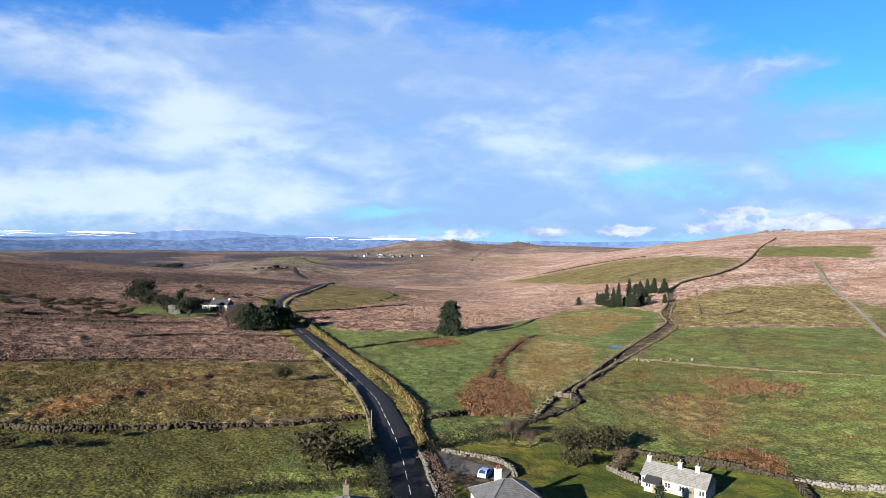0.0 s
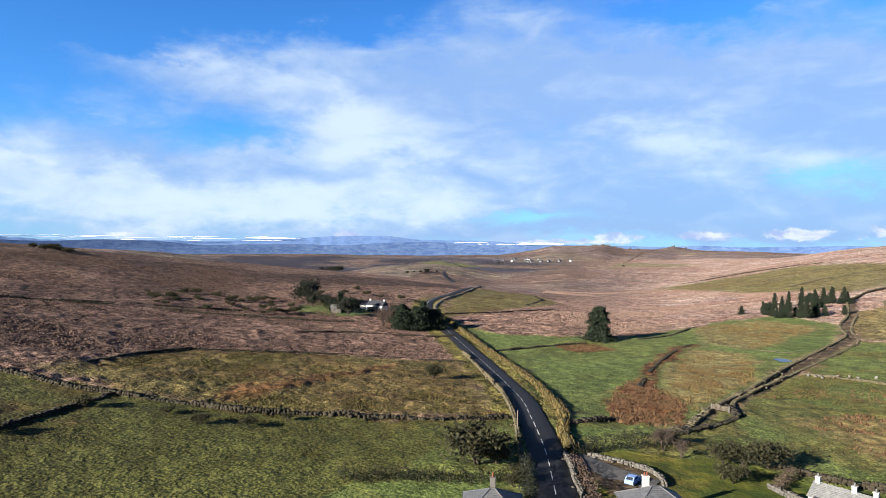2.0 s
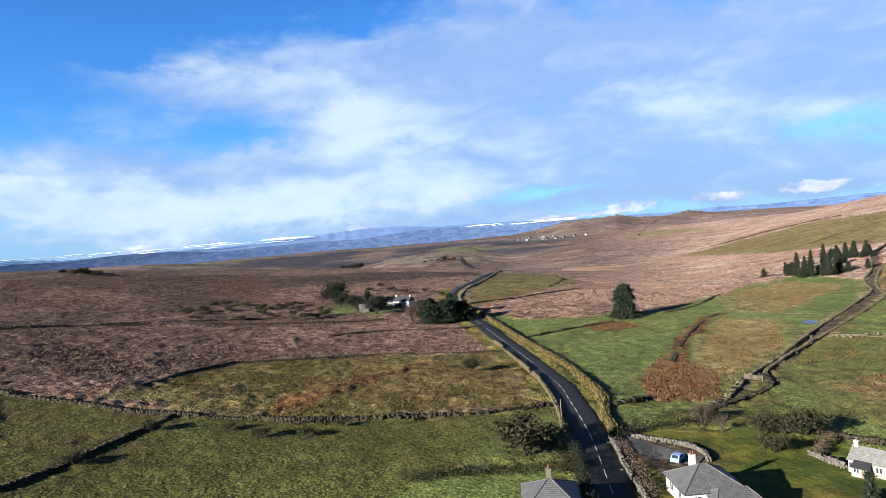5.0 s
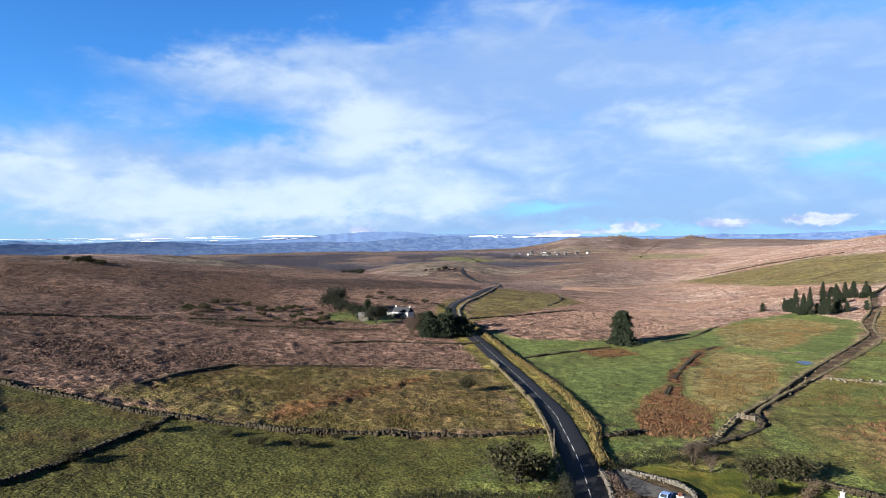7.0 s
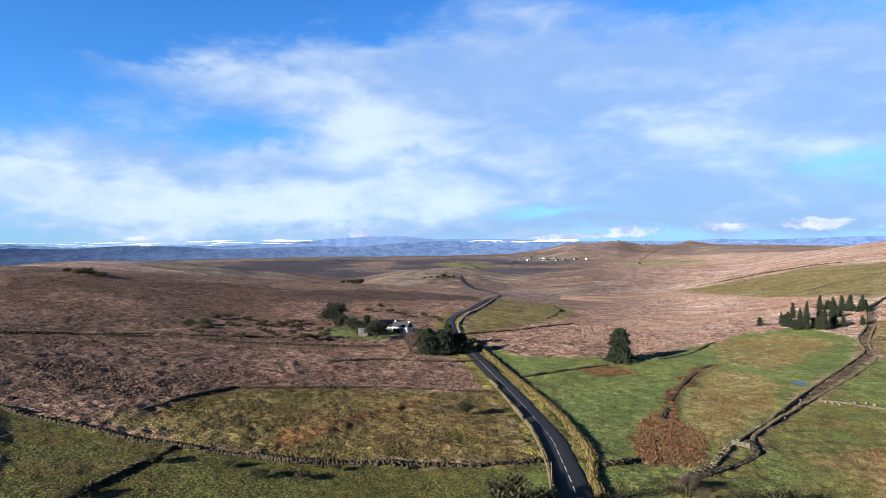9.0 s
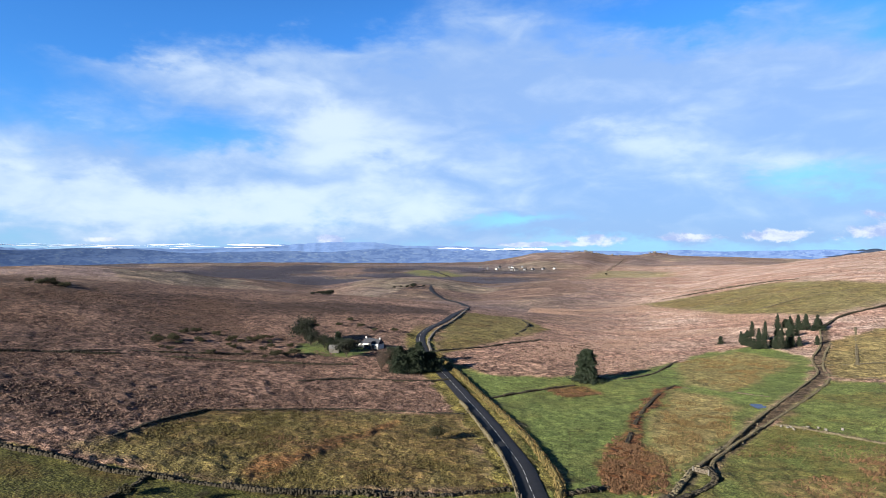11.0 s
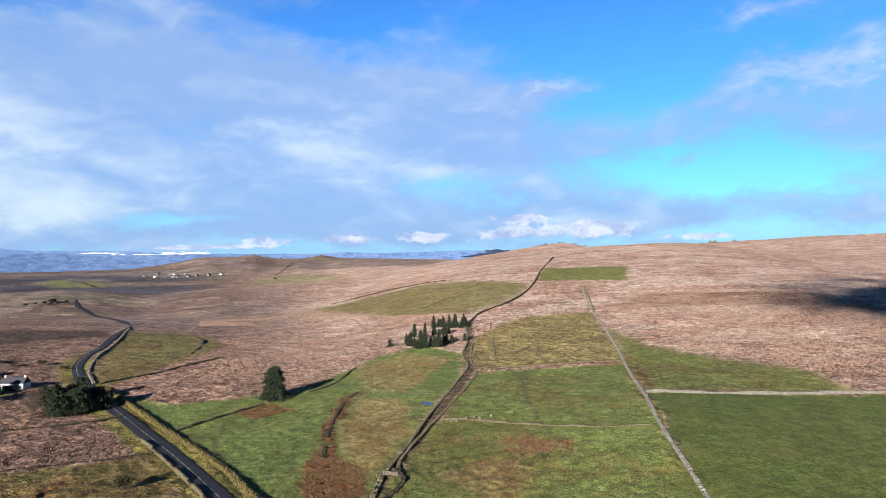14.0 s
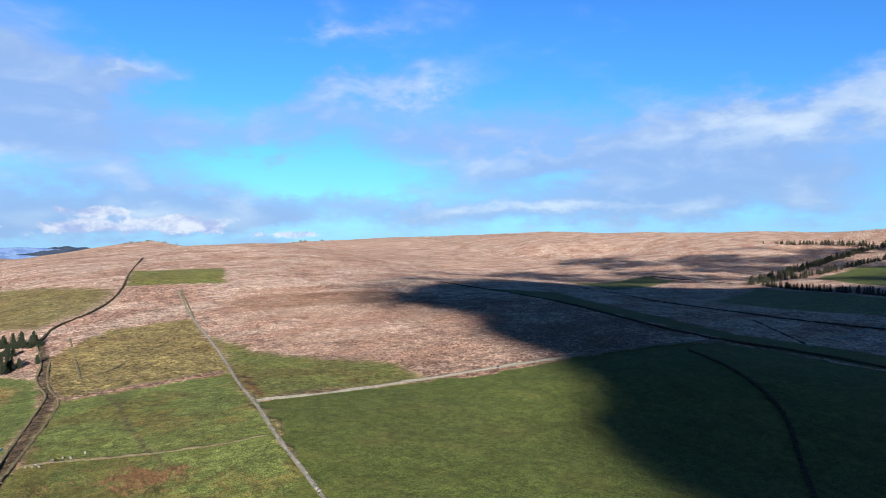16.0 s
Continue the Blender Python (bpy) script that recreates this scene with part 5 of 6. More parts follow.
def clump(name, centre, radius, count, long, wide, leaf, label, seed, category, flat=.6):
    """A low patch of fronds or rushes on the ground."""
    rng = np.random.default_rng(seed)
    a, r = rng.random(count) * 6.283, np.sqrt(rng.random(count)) * radius
    p = np.column_stack([centre[0] + np.cos(a) * r, centre[1] + np.sin(a) * r * flat])
    v, f = blades(np.column_stack([p, height(p[:, 0], p[:, 1])]), long, wide, rng, 1.2, .1)
    return tagged(part(name, grid_mesh(name, v, f), leaf), label, category, kind="stuff")


def field_cover(name, poly, count, long, wide, leaf, label, seed, category, patchy=0.0, patch=8.0, spread=1.1):
    """Fronds or tufts strewn over a patch of the plan."""
    rng = np.random.default_rng(seed)
    q = np.array(poly)
    lo, hi = q.min(0), q.max(0)
    p = lo + rng.random((count * 4, 2)) * (hi - lo)
    keep = inside(p[:, 0], p[:, 1], poly, 1.5) > rng.random(len(p))
    if patchy:
        keep &= value_noise(p[:, 0], p[:, 1], patch, seed) * .65 + value_noise(p[:, 0], p[:, 1], patch * .3, seed + 1) * .35 > patchy
    for line in (ROAD, LANE):
        keep &= from_line(p[:, 0], p[:, 1], line) > 3.8
    p = p[keep][:count]
    v, f = blades(np.column_stack([p, height(p[:, 0], p[:, 1])]), long, wide, rng, spread, .15)
    return tagged(part(name, grid_mesh(name, v, f), leaf), label, category, kind="stuff")


field_cover("bracken", BRACKEN, 9500, .6, .30, BRACKEN_LEAF, "dense rust-brown dead bracken", 71, "bracken", .38, 2.6, 1.5)
field_cover("rushes", RUSHY, 15000, .5, .24, STRAW_LEAF, "straw-brown rush tufts in wet pasture", 70, "rushes", .40, 5)
field_cover("rushes", STRAW, 5000, .45, .18, STRAW_LEAF, "dry straw-coloured tufts in pasture", 69, "rushes", .5, 5)
field_cover("bracken", [(p[0] - 3.0, p[1]) for p in RUSH_BANK] + [(p[0] + 1.5, p[1]) for p in RUSH_BANK[::-1]], 4200, .55, .26, BRACKEN_LEAF, "rust-brown bracken along an overgrown bank", 72, "bracken")
field_cover("tussock_grass", G5, 26000, .32, .14, RUSH, "dry tussocks in rough pasture", 73, "grass", .5, 9)
field_cover("bracken", G5, 7000, .4, .2, BRACKEN_LEAF, "brown bracken patches in rough pasture", 74, "bracken", .62, 22)
field_cover("tussock_grass", G4, 30000, .26, .12, RUSH, "rough tufts in the olive pasture", 75, "grass", .42, 6)
field_cover("tussock_grass", G1, 7000, .28, .13, RUSH, "rush tufts in the green pasture", 76, "grass", .55, 8)
field_cover("tussock_grass", G2, 30000, .28, .14, RUSH, "dry tufts in the hill pasture", 77, "grass", .52, 12)
field_cover("bracken", G2, 8000, .4, .22, BRACKEN_LEAF, "brown bracken patches in hill pasture", 78, "bracken", .66, 20)

field_cover("bracken", BR1, 1000, .5, .3, BRACKEN_LEAF, "scattered brown bracken clumps in hill pasture", 79, "bracken", .42, 3.0, 1.4)
field_cover("bracken", BR2, 900, .5, .3, BRACKEN_LEAF, "scattered brown bracken clumps in hill pasture", 80, "bracken", .42, 3.0, 1.4)
field_cover("bracken", BR3, 600, .5, .3, BRACKEN_LEAF, "scattered brown bracken clumps in hill pasture", 87, "bracken", .42, 3.0, 1.4)
field_cover("bracken", BR4, 900, .5, .3, BRACKEN_LEAF, "scattered brown bracken clumps in hill pasture", 88, "bracken", .42, 3.0, 1.4)
field_cover("bracken", BR5, 2200, .5, .24, BRACKEN_LEAF, "rust-brown bracken clumps in pasture", 89, "bracken", .42, 3.0, 1.4)
field_cover("bracken", BRACK_T, 1800, .5, .24, BRACKEN_LEAF, "rust-brown bracken clumps in pasture", 90, "bracken", .42, 3.0, 1.4)
MOOR_W = [(-128, 104), (-128, 150), (-104, 172), (-54, 197), (-90, 262), (-128, 262), (-180, 330), (-300, 400), (-400, 290), (-250, 155)]
MOOR_N = [(-62, 300), (-28, 274), (0, 290), (30, 335), (66, 395), (100, 470), (160, 538), (100, 612), (40, 820), (-100, 800), (-80, 560), (-46, 482), (-64, 380)]
MOOR_E = [(228, 330), (250, 228), (330, 150), (425, 112), (545, 290), (620, 520), (420, 640), (280, 500)]
field_cover("tussock_grass", MOOR_W, 85000, .42, .34, DARK_TUSSOCK, "brown tussocks of the open moor", 171, "grass", .30, 2.2, 1.6)
field_cover("tussock_grass", MOOR_N, 75000, .7, .40, TUSSOCK, "pinkish tan moor grass tussocks", 172, "grass", .30, 2.2, 1.6)
field_cover("tussock_grass", MOOR_E, 75000, .7, .36, TUSSOCK, "reddish moor grass tussocks above the wall", 173, "grass", .30, 2.2, 1.6)

# gardens by the road
# this first hedge is made up, to cast shade across the road
leafy_hedge([(-14.4, 90.5), (-13.0, 84.0), (-11.4, 76.0), (-9.6, 68.0)], 3.0, 2.0, LEAVES, "tall evergreen hedge added to shade the road", 87, 120)
leafy_hedge([(-5.5, 106.5), (-1.0, 109.5), (4.5, 113.5), (8.5, 117.0)], 3.2, 2.8, LEAVES, "dark garden hedge behind the parking yard", 81, 90)
leafy_hedge([(-7.6, 98.0), (-5.6, 92.0), (-3.9, 84.0), (-2.2, 76.0)], 2.0, 2.0, TWIGS, "brown leafless hedge beside the road wall", 82, 70)
leafy_hedge([(-8.0, 104.0), (-6.0, 104.8), (-4.5, 107.0)], 1.6, 1.8, LEAVES, "dark green laurel hedge at the yard entrance", 83, 110)
leafy_hedge([(-15.2, 89.5), (-18.5, 84.5), (-24.0, 82.0), (-31.0, 80.0), (-40.0, 76.0)], 2.0, 2.2, GORSE, "dark wild hedge behind the house by the road", 84, 90)
leafy_hedge([(24.0, 100.0), (25.5, 104.0), (27.5, 107.5)], 1.5, 1.6, TWIGS, "brown hedge beside the cottage yard", 85, 80)
leafy_hedge([(40.5, 106.5), (46.0, 104.0), (51.0, 99.5)], 1.2, 2.2, BRACKEN_LEAF, "rusty bracken hedge along the garden wall", 86, 80)
stone_wall([(-9.2, 101.0), (-7.9, 96.5), (-6.6, 90.0), (-4.5, 82.0), (-2.2, 73.0)], 1.2, .6, STONE, "low granite wall between road and garden", 24, .5, .05)
stone_wall([(-5.0, 103.2), (0.0, 102.2), (4.0, 100.5), (6.2, 97.5), (6.8, 94.0)], 1.1, .6, STONE, "curved granite wall round the parking yard", 25, .5, .05)
stone_wall([(26.3, 112.0), (33.0, 109.0), (45.2, 103.3), (52.2, 97.5)], 1.2, .9, MOSSY, "mossy garden wall behind the cottage", 26, .55, .1)
stone_wall([(52.2, 97.5), (61.0, 94.5), (70.9, 92.8), (90.0, 90.0)], 1.1, .9, PALE_STONE, "pale field wall beside the cottage garden", 27, .55, .1)
stone_wall([(23.0, 101.0), (25.0, 97.5), (26.4, 95.2)], 1.0, .7, STONE, "granite wall at the cottage forecourt", 28, .45, .1)
stone_wall([(52.2, 97.5), (50.0, 88.0), (46.5, 78.0)], .9, 1.0, MOSSY, "overgrown wall between garden and field", 29, .6, .3)

plant("evergreen_shrub", BROAD[2], (-22.5, 91.0), BARK, LEAVES, "large dark evergreen shrub beside the road wall", "shrub", .4, 1.9)
plant("evergreen_shrub", BROAD[2], (-19.4, 92.6), BARK, GORSE, "low brown shrub beside the road wall", "shrub", 1.4, .9)
plant("bare_tree", BARE[0], (7.5, 113.0), BARK, TWIGS, "small leafless tree at the end of the hedge", "tree", 0, 1.1)
plant("bare_tree", BARE[0], (10.5, 110.5), BARK, TWIGS, "slender leafless sapling on the lawn", "tree", 2, .75)
plant("garden_shrub", BROAD[2], (17.2, 109.5), BARK, RUSH, "broad russet garden shrub on the lawn", "shrub", 0, 1.05, "garden shrubs")
plant("garden_shrub", BROAD[2], (20.8, 110.5), BARK, TWIGS, "large brown garden shrub on the lawn", "shrub", 1, 1.2, "garden shrubs")
plant("garden_shrub", BROAD[2], (24.8, 111.5), BARK, LEAVES, "large dark green shrub on the lawn", "shrub", 2, 1.35, "garden shrubs")
plant("garden_shrub", BROAD[3], (17.5, 101.0), BARK, GORSE, "round olive-green shrub on the lawn", "shrub", 2, 1.2, "garden shrubs")
plant("garden_shrub", BROAD[3], (8.5, 117.5), BARK, LEAVES, "dark green bush among bracken", "shrub", 2.6, 1.1, "garden shrubs")
plant("conifer_tree", conifer_kind(4.2, 2.6, 91, 1500), (26.2, 82.5), BARK, NEEDLES, "young dark conifer in front of the cottage", "conifer", leaves="needles")
plant("red_shrub", BROAD[3], (-14.3, 86.0), BARK, RED_LEAF, "small wine-red garden shrub by the road", "shrub", 0, .75)
plant("garden_shrub", BROAD[3], (-15.2, 84.0), BARK, LIME, "small lime-green garden shrub by the road", "shrub", 1, .6)
for k, (x, y) in enumerate(((-62, 99), (-66, 92), (-74, 89), (-83, 91), (-96, 66), (-97, 85))):
    plant("gorse_bush", BROAD[3], (x, y), BARK, GORSE, "low dark gorse bush in the pasture", "bush", k, .62 + .13 * (k % 3), "gorse in the pasture")
for k in range(34):
    a, r = rng.random() * 6.28, rng.random() ** .5
    x, y = -196 + math.cos(a) * r * 46, 262 + math.sin(a) * r * 34
    plant("gorse_bush", BROAD[3], (x, y), BARK, GORSE, "dark gorse bush on the open moor", "bush", k, .6 + .9 * rng.random(), "gorse on the moor")

# knoll thicket, copses far off
for k in range(7):
    plant("gorse_bush", BROAD[2], (P_KNOLL[0][0] - 12 + 5 * k + rng.normal(), P_KNOLL[0][1] + 5 * rng.normal()), BARK, GORSE, "dark thicket bush on the hill brow", "bush", k, 1.0 + .5 * rng.random(), "thicket on the brow")


def raw(mesh):
    v = np.empty(len(mesh.vertices) * 3, np.float32)
    mesh.vertices.foreach_get("co", v)
    f = np.empty(len(mesh.loops), np.int32)
    mesh.loops.foreach_get("vertex_index", f)
    return v.reshape(-1, 3), f.reshape(len(mesh.polygons), -1)


def tree_row(line, step, tall, seed, label, spread=3.0):
    """A far belt of conifers, too many and too small to count: trunks and needles."""
    r = np.random.default_rng(seed)
    pts, _ = along(line, step)
    bits = [[], []]
    for k, p in enumerate(pts):
        x, y = p[0] + r.normal() * spread, p[1] + r.normal() * spread
        h, a = tall * (.7 + .5 * r.random()) / 10, r.random() * 6
        m = np.array([(math.cos(a), math.sin(a), 0), (-math.sin(a), math.cos(a), 0), (0, 0, 1)]) * h
        for out, mesh in zip(bits, SMALL_SPRUCE[k % 2]):
            v, f = raw(mesh)
            out.append((v @ m + (x, y, float(height(x, y))), f))
    belt = new("conifer_belt")
    part("trunk", grid_mesh("trunk", *merged(bits[0])), BARK, belt)["kind"] = "stuff"
    part("needles", grid_mesh("needles", *merged(bits[1])), NEEDLES, belt)["kind"] = "stuff"
    return tagged(belt, label, "conifers", kind="stuff")


SMALL_SPRUCE = [conifer_kind(10, 8.0, 45, 420, .02), conifer_kind(10, 9.0, 46, 420, .02)]
tree_row([(1192.9, 263.7), (1540.6, 267.6), (1911.9, 258.8), (2335.4, 230.6), (2497.2, 178.7)], 6.0, 14, 4, "dark conifers in a long plantation belt", 6)
tree_row(PLANT_A, 9, 12, 1, "dark conifers in a far plantation belt", 6)
tree_row(PLANT_B, 4.5, 10, 2, "dark conifers in a wind-break row", 2)
tree_row(PLANT_C, 4.5, 15, 3, "dark conifers in a far plantation", 14)

# ---- buildings ----


def solid(name, verts, faces):
    mesh = bpy.data.meshes.new(name)
    mesh.from_pydata([tuple(map(float, v)) for v in verts], [], faces)
    mesh.update()
    return mesh


def box(name, x0, y0, z0, x1, y1, z1, soft=0.0):
    bm = bmesh.new()
    bmesh.ops.create_cube(bm, size=1, matrix=Matrix.LocRotScale(((x0 + x1) / 2, (y0 + y1) / 2, (z0 + z1) / 2), None, (x1 - x0, y1 - y0, z1 - z0)))
    if soft:
        bmesh.ops.bevel(bm, geom=bm.edges[:], offset=soft, segments=1, affect="EDGES")
    mesh = bpy.data.meshes.new(name)
    bm.to_mesh(mesh)
    bm.free()
    return mesh


def slates(a, b, c, d, rng, course=.32, wide=.34, over=.035):
    """Slates laid in courses on a roof slope: eaves from a to b, top edge from d to c."""
    a, b, c, d = (np.array(p, float) for p in (a, b, c, d))
    up = ((d - a) + (c - b)) / 2
    n = max(2, int(np.linalg.norm(up) / course))
    nrm = np.cross(b - a, d - a)
    nrm /= np.linalg.norm(nrm)
    vs, fs = [], []
    for k in range(n):
        lo0, lo1 = a + (d - a) * k / n, b + (c - b) * k / n
        hi0, hi1 = a + (d - a) * min(1, (k + 1.25) / n), b + (c - b) * min(1, (k + 1.25) / n)
        m = max(1, int(np.linalg.norm(lo1 - lo0) / wide))
        cut = (np.arange(m + 1) + np.r_[0, (rng.random(m - 1) - .5) * .35, 0] + (.25 if k % 2 else -.25) * np.r_[0, np.ones(m - 1), 0]) / m
        for s, t in zip(cut, cut[1:]):
            t -= .012 / max(1, m) * 3
            i = len(vs)
            lift = over * (1 + .5 * rng.random())
            q = [lo0 + (lo1 - lo0) * s + nrm * lift, lo0 + (lo1 - lo0) * t + nrm * lift, hi0 + (hi1 - hi0) * t + nrm * .008, hi0 + (hi1 - hi0) * s + nrm * .008]
            q += [q[0] - nrm * .02, q[1] - nrm * .02]
            vs += q
            fs += [(i, i + 1, i + 2, i + 3), (i + 4, i + 5, i + 1, i)]
    return np.array(vs), np.array(fs)


def window(name, house, x, z, wide, tall, y, face, bars=1):
    """A painted window set in a wall at y that faces face (-1: outwards is -y): frame, sill, panes."""
    f = face
    fr = part(name, box("frame_back", x - wide / 2, min(y, y + .03 * f), z, x + wide / 2, max(y, y + .03 * f), z + tall), WHITE_PAINT, house, "white-painted window")
    step = wide / (bars + 1)
    for k in range(bars + 1):
        x0 = x - wide / 2 + step * k + .06
        part("pane", box("pane", x0, min(y + .03 * f, y + .045 * f), z + .07, x0 + step - .11, max(y + .03 * f, y + .045 * f), z + tall - .07), GLASS, fr)
    part("sill", box("sill", x - wide / 2 - .08, min(y, y + .14 * f), z - .09, x + wide / 2 + .08, max(y, y + .14 * f), z - .002), WHITE_PAINT, fr)
    return fr


def chimney(house, x, y, z0, z1, wide, deep, material, pots, pot_material):
    st = part("chimney", box("chimney", x - wide / 2, y - deep / 2, z0, x + wide / 2, y + deep / 2, z1, .03), material, house)
    part("chimney_cap", box("chimney_cap", x - wide / 2 - .07, y - deep / 2 - .07, z1, x + wide / 2 + .07, y + deep / 2 + .07, z1 + .12, .02), material, st)
    for k in range(pots):
        px = x + (k - (pots - 1) / 2) * .4
        v, f = limb([(px, y, z1 + .1), (px, y, z1 + .35), (px, y, z1 + .62)], (.16, .12, .14), 8)
        part("chimney_pot", grid_mesh("chimney_pot", v, f), pot_material, st)
    return st


def hip_roof(house, x0, y0, x1, y1, eave, top, ridge, material, rng, over=.35):
    """A hipped slate roof over a rectangle; ridge: its half length along x."""
    x0, y0, x1, y1 = x0 - over, y0 - over, x1 + over, y1 + over
    cx, cy = (x0 + x1) / 2, (y0 + y1) / 2
    a, b, c, d = (x0, y0, eave), (x1, y0, eave), (x1, y1, eave), (x0, y1, eave)
    r, s = (cx - ridge, cy, top), (cx + ridge, cy, top)
    deck = solid("roof", [a, b, c, d, r, s], [(0, 1, 5, 4), (1, 2, 5), (2, 3, 4, 5), (3, 0, 4), (3, 2, 1, 0)])
    roof = part("roof", deck, material, house)
    for k, (e0, e1, t1, t0) in enumerate(((a, b, s, r), (b, c, s, s), (c, d, r, s), (d, a, r, r))):
        ob = part("slate_slope", grid_mesh("slate_slope", *slates(e0, e1, t1, t0, rng)), material, roof)
        ob["kind"] = "stuff"
    for e, t in ((a, r), (b, s), (c, s), (d, r), (r, s)):
        if np.linalg.norm(np.subtract(e, t)) > .1:
            v, f = limb([np.add(e, (0, 0, .05)), np.add(t, (0, 0, .06))], (.09, .09), 5)
            part("ridge_tile", grid_mesh("ridge_tile", v, f), material, roof)
    part("gutter", solid("gutter", *gutter_ring(x0, y0, x1, y1, eave)), DARK_SLATE, roof)
    return roof


def gutter_ring(x0, y0, x1, y1, z):
    v, f = [], []
    for (ax, ay), (bx, by) in zip(((x0, y0), (x1, y0), (x1, y1), (x0, y1)), ((x1, y0), (x1, y1), (x0, y1), (x0, y0))):
        i = len(v)
        lx, ly = bx - ax, by - ay
        n = math.hypot(lx, ly)
        ox, oy = ly / n * .1, -lx / n * .1
        v += [(ax, ay, z - .06), (bx, by, z - .06), (bx + ox, by + oy, z - .06), (ax + ox, ay + oy, z - .06), (ax, ay, z + .03), (bx, by, z + .03), (bx + ox, by + oy, z + .03), (ax + ox, ay + oy, z + .03)]
        f += [(i, i + 3, i + 2, i + 1), (i + 4, i + 5, i + 6, i + 7), (i, i + 1, i + 5, i + 4), (i + 3, i + 7, i + 6, i + 2), (i, i + 4, i + 7, i + 3), (i + 1, i + 2, i + 6, i + 5)]
    return v, f


def gable_walls(x0, y0, x1, y1, eave, top):
    cy = (y0 + y1) / 2
    v = [(x0, y0, -.8), (x1, y0, -.8), (x1, y1, -.8), (x0, y1, -.8), (x0, y0, eave), (x1, y0, eave), (x1, y1, eave), (x0, y1, eave), (x0, cy, top), (x1, cy, top)]
    return solid("walls", v, [(0, 1, 5, 4), (1, 2, 6, 9, 5), (2, 3, 7, 6), (3, 0, 4, 8, 7), (4, 5, 9, 8), (7, 8, 9, 6), (3, 2, 1, 0)])


def gable_roof(house, x0, y0, x1, y1, eave, top, material, rng, over=.2):
    cy = (y0 + y1) / 2
    drop = (top - eave) / (cy - y0) * over
    a, b = (x0 - over, y0 - over, eave - drop + .06), (x1 + over, y0 - over, eave - drop + .06)
    c, d = (x1 + over, y1 + over, eave - drop + .06), (x0 - over, y1 + over, eave - drop + .06)
    r, s = (x0 - over, cy, top + .08), (x1 + over, cy, top + .08)
    roof = part("roof", solid("roof", [a, b, c, d, r, s], [(0, 1, 5, 4), (2, 3, 4, 5), (0, 4, 3), (1, 2, 5), (3, 2, 1, 0)]), material, house)
    for e in ((a, b, s, r), (c, d, r, s)):
        ob = part("slate_slope", grid_mesh("slate_slope", *slates(*e, rng)), material, roof)
        ob["kind"] = "stuff"
    v, f = limb([np.add(r, (0, 0, .03)), np.add(s, (0, 0, .03))], (.1, .1), 5)
    part("ridge_tile", grid_mesh("ridge_tile", v, f), material, roof)
    return roof


hr = np.random.default_rng(8)
# white bungalow by the road
bung = tagged(stand("bungalow", 2.2, 73.6, -.3, radians(18.5)), "white hipped-roof bungalow with grey slates beside the road", "house")
bung.scale = (.86, .86, .92)
part("walls", box("walls", 0, 0, -.8, 9.4, 8.6, 2.72), WHITEWASH, bung)
hip_roof(bung, 0, 0, 9.4, 8.6, 2.7, 5.3, .6, SLATE, hr)
part("annexe_walls", box("annexe_walls", 3.6, -3.2, -.8, 10.4, .6, 2.3), WHITEWASH, bung)
hip_roof(bung, 3.6, -3.2, 10.4, 1.2, 2.28, 3.5, 2.2, SLATE, hr, .3)
chimney(bung, 4.2, 7.4, 2.6, 5.7, 1.0, .7, WHITEWASH, 2, TERRACOTTA)
for k in range(5):
    window("window", bung, 4.7 + 1.15 * k, 1.0, .9, 1.1, -3.2, -1)
window("window", bung, 1.8, 1.0, 1.3, 1.2, 0, -1)
for k in range(2):
    w = window("side_window", bung, 0, 1.0, 1.2, 1.2, 0, -1)
    w.rotation_euler[2] = radians(-90)
    w.location = (0, 2.4 + 3.6 * k, 0)

# granite cottage with three chimneys
cot = tagged(stand("cottage", 26.6, 93.9, -1.75, radians(-36)), "long low granite cottage with lichened slate roof", "house")
cot.scale = (.86, .86, .86)
part("walls", gable_walls(0, 0, 11.4, 5.4, 2.15, 3.95), RENDERED, cot)
gable_roof(cot, 0, 0, 11.4, 5.4, 2.15, 3.95, LICHEN_SLATE, hr)
for x in (.5, 6.1, 9.2):
    chimney(cot, x, 2.7, 3.5, 4.9, .75, .6, WHITEWASH, 1, GREY_WASH)
part("porch_walls", box("porch_walls", 1.2, -1.9, -.8, 3.6, .02, 1.75), RENDERED, cot)
part("porch_roof", solid("porch_roof", [(1.0, -2.2, 1.72), (3.8, -2.2, 1.72), (3.8, .1, 2.35), (1.0, .1, 2.35), (1.0, -2.2, 1.62), (3.8, -2.2, 1.62), (3.8, .1, 2.22), (1.0, .1, 2.22)], [(0, 1, 2, 3), (7, 6, 5, 4), (0, 4, 5, 1), (1, 5, 6, 2), (2, 6, 7, 3), (3, 7, 4, 0)]), DARK_SLATE, cot, "dark slate lean-to porch roof")
window("porch_window", cot, 2.0, .8, .9, .8, -1.9, -1)
part("porch_door", box("porch_door", 2.8, -1.95, 0, 3.4, -1.88, 1.7), TIMBER, cot)
for x in (.6, 4.8, 7.3, 10.7):
    window("window", cot, x, .8, 1.0, 1.0, 0, -1)
part("front_door", box("front_door", 8.5, -.06, 0, 9.4, .03, 1.9), TIMBER, cot)

# slate-roofed house on the other side of the road
left = tagged(stand("roadside_house", -12.6, 74.0, .2, radians(11.9 + 180)), "hipped slate-roofed house beside the road", "house")
part("walls", box("walls", 0, 0, -.8, 7.2, 9.0, 2.72), WHITEWASH, left)
hip_roof(left, 0, 0, 7.2, 9.0, 2.7, 5.2, .3, SLATE, hr)
chimney(left, 3.6, 3.6, 4.0, 6.3, .7, .6, STONE, 1, TERRACOTTA)

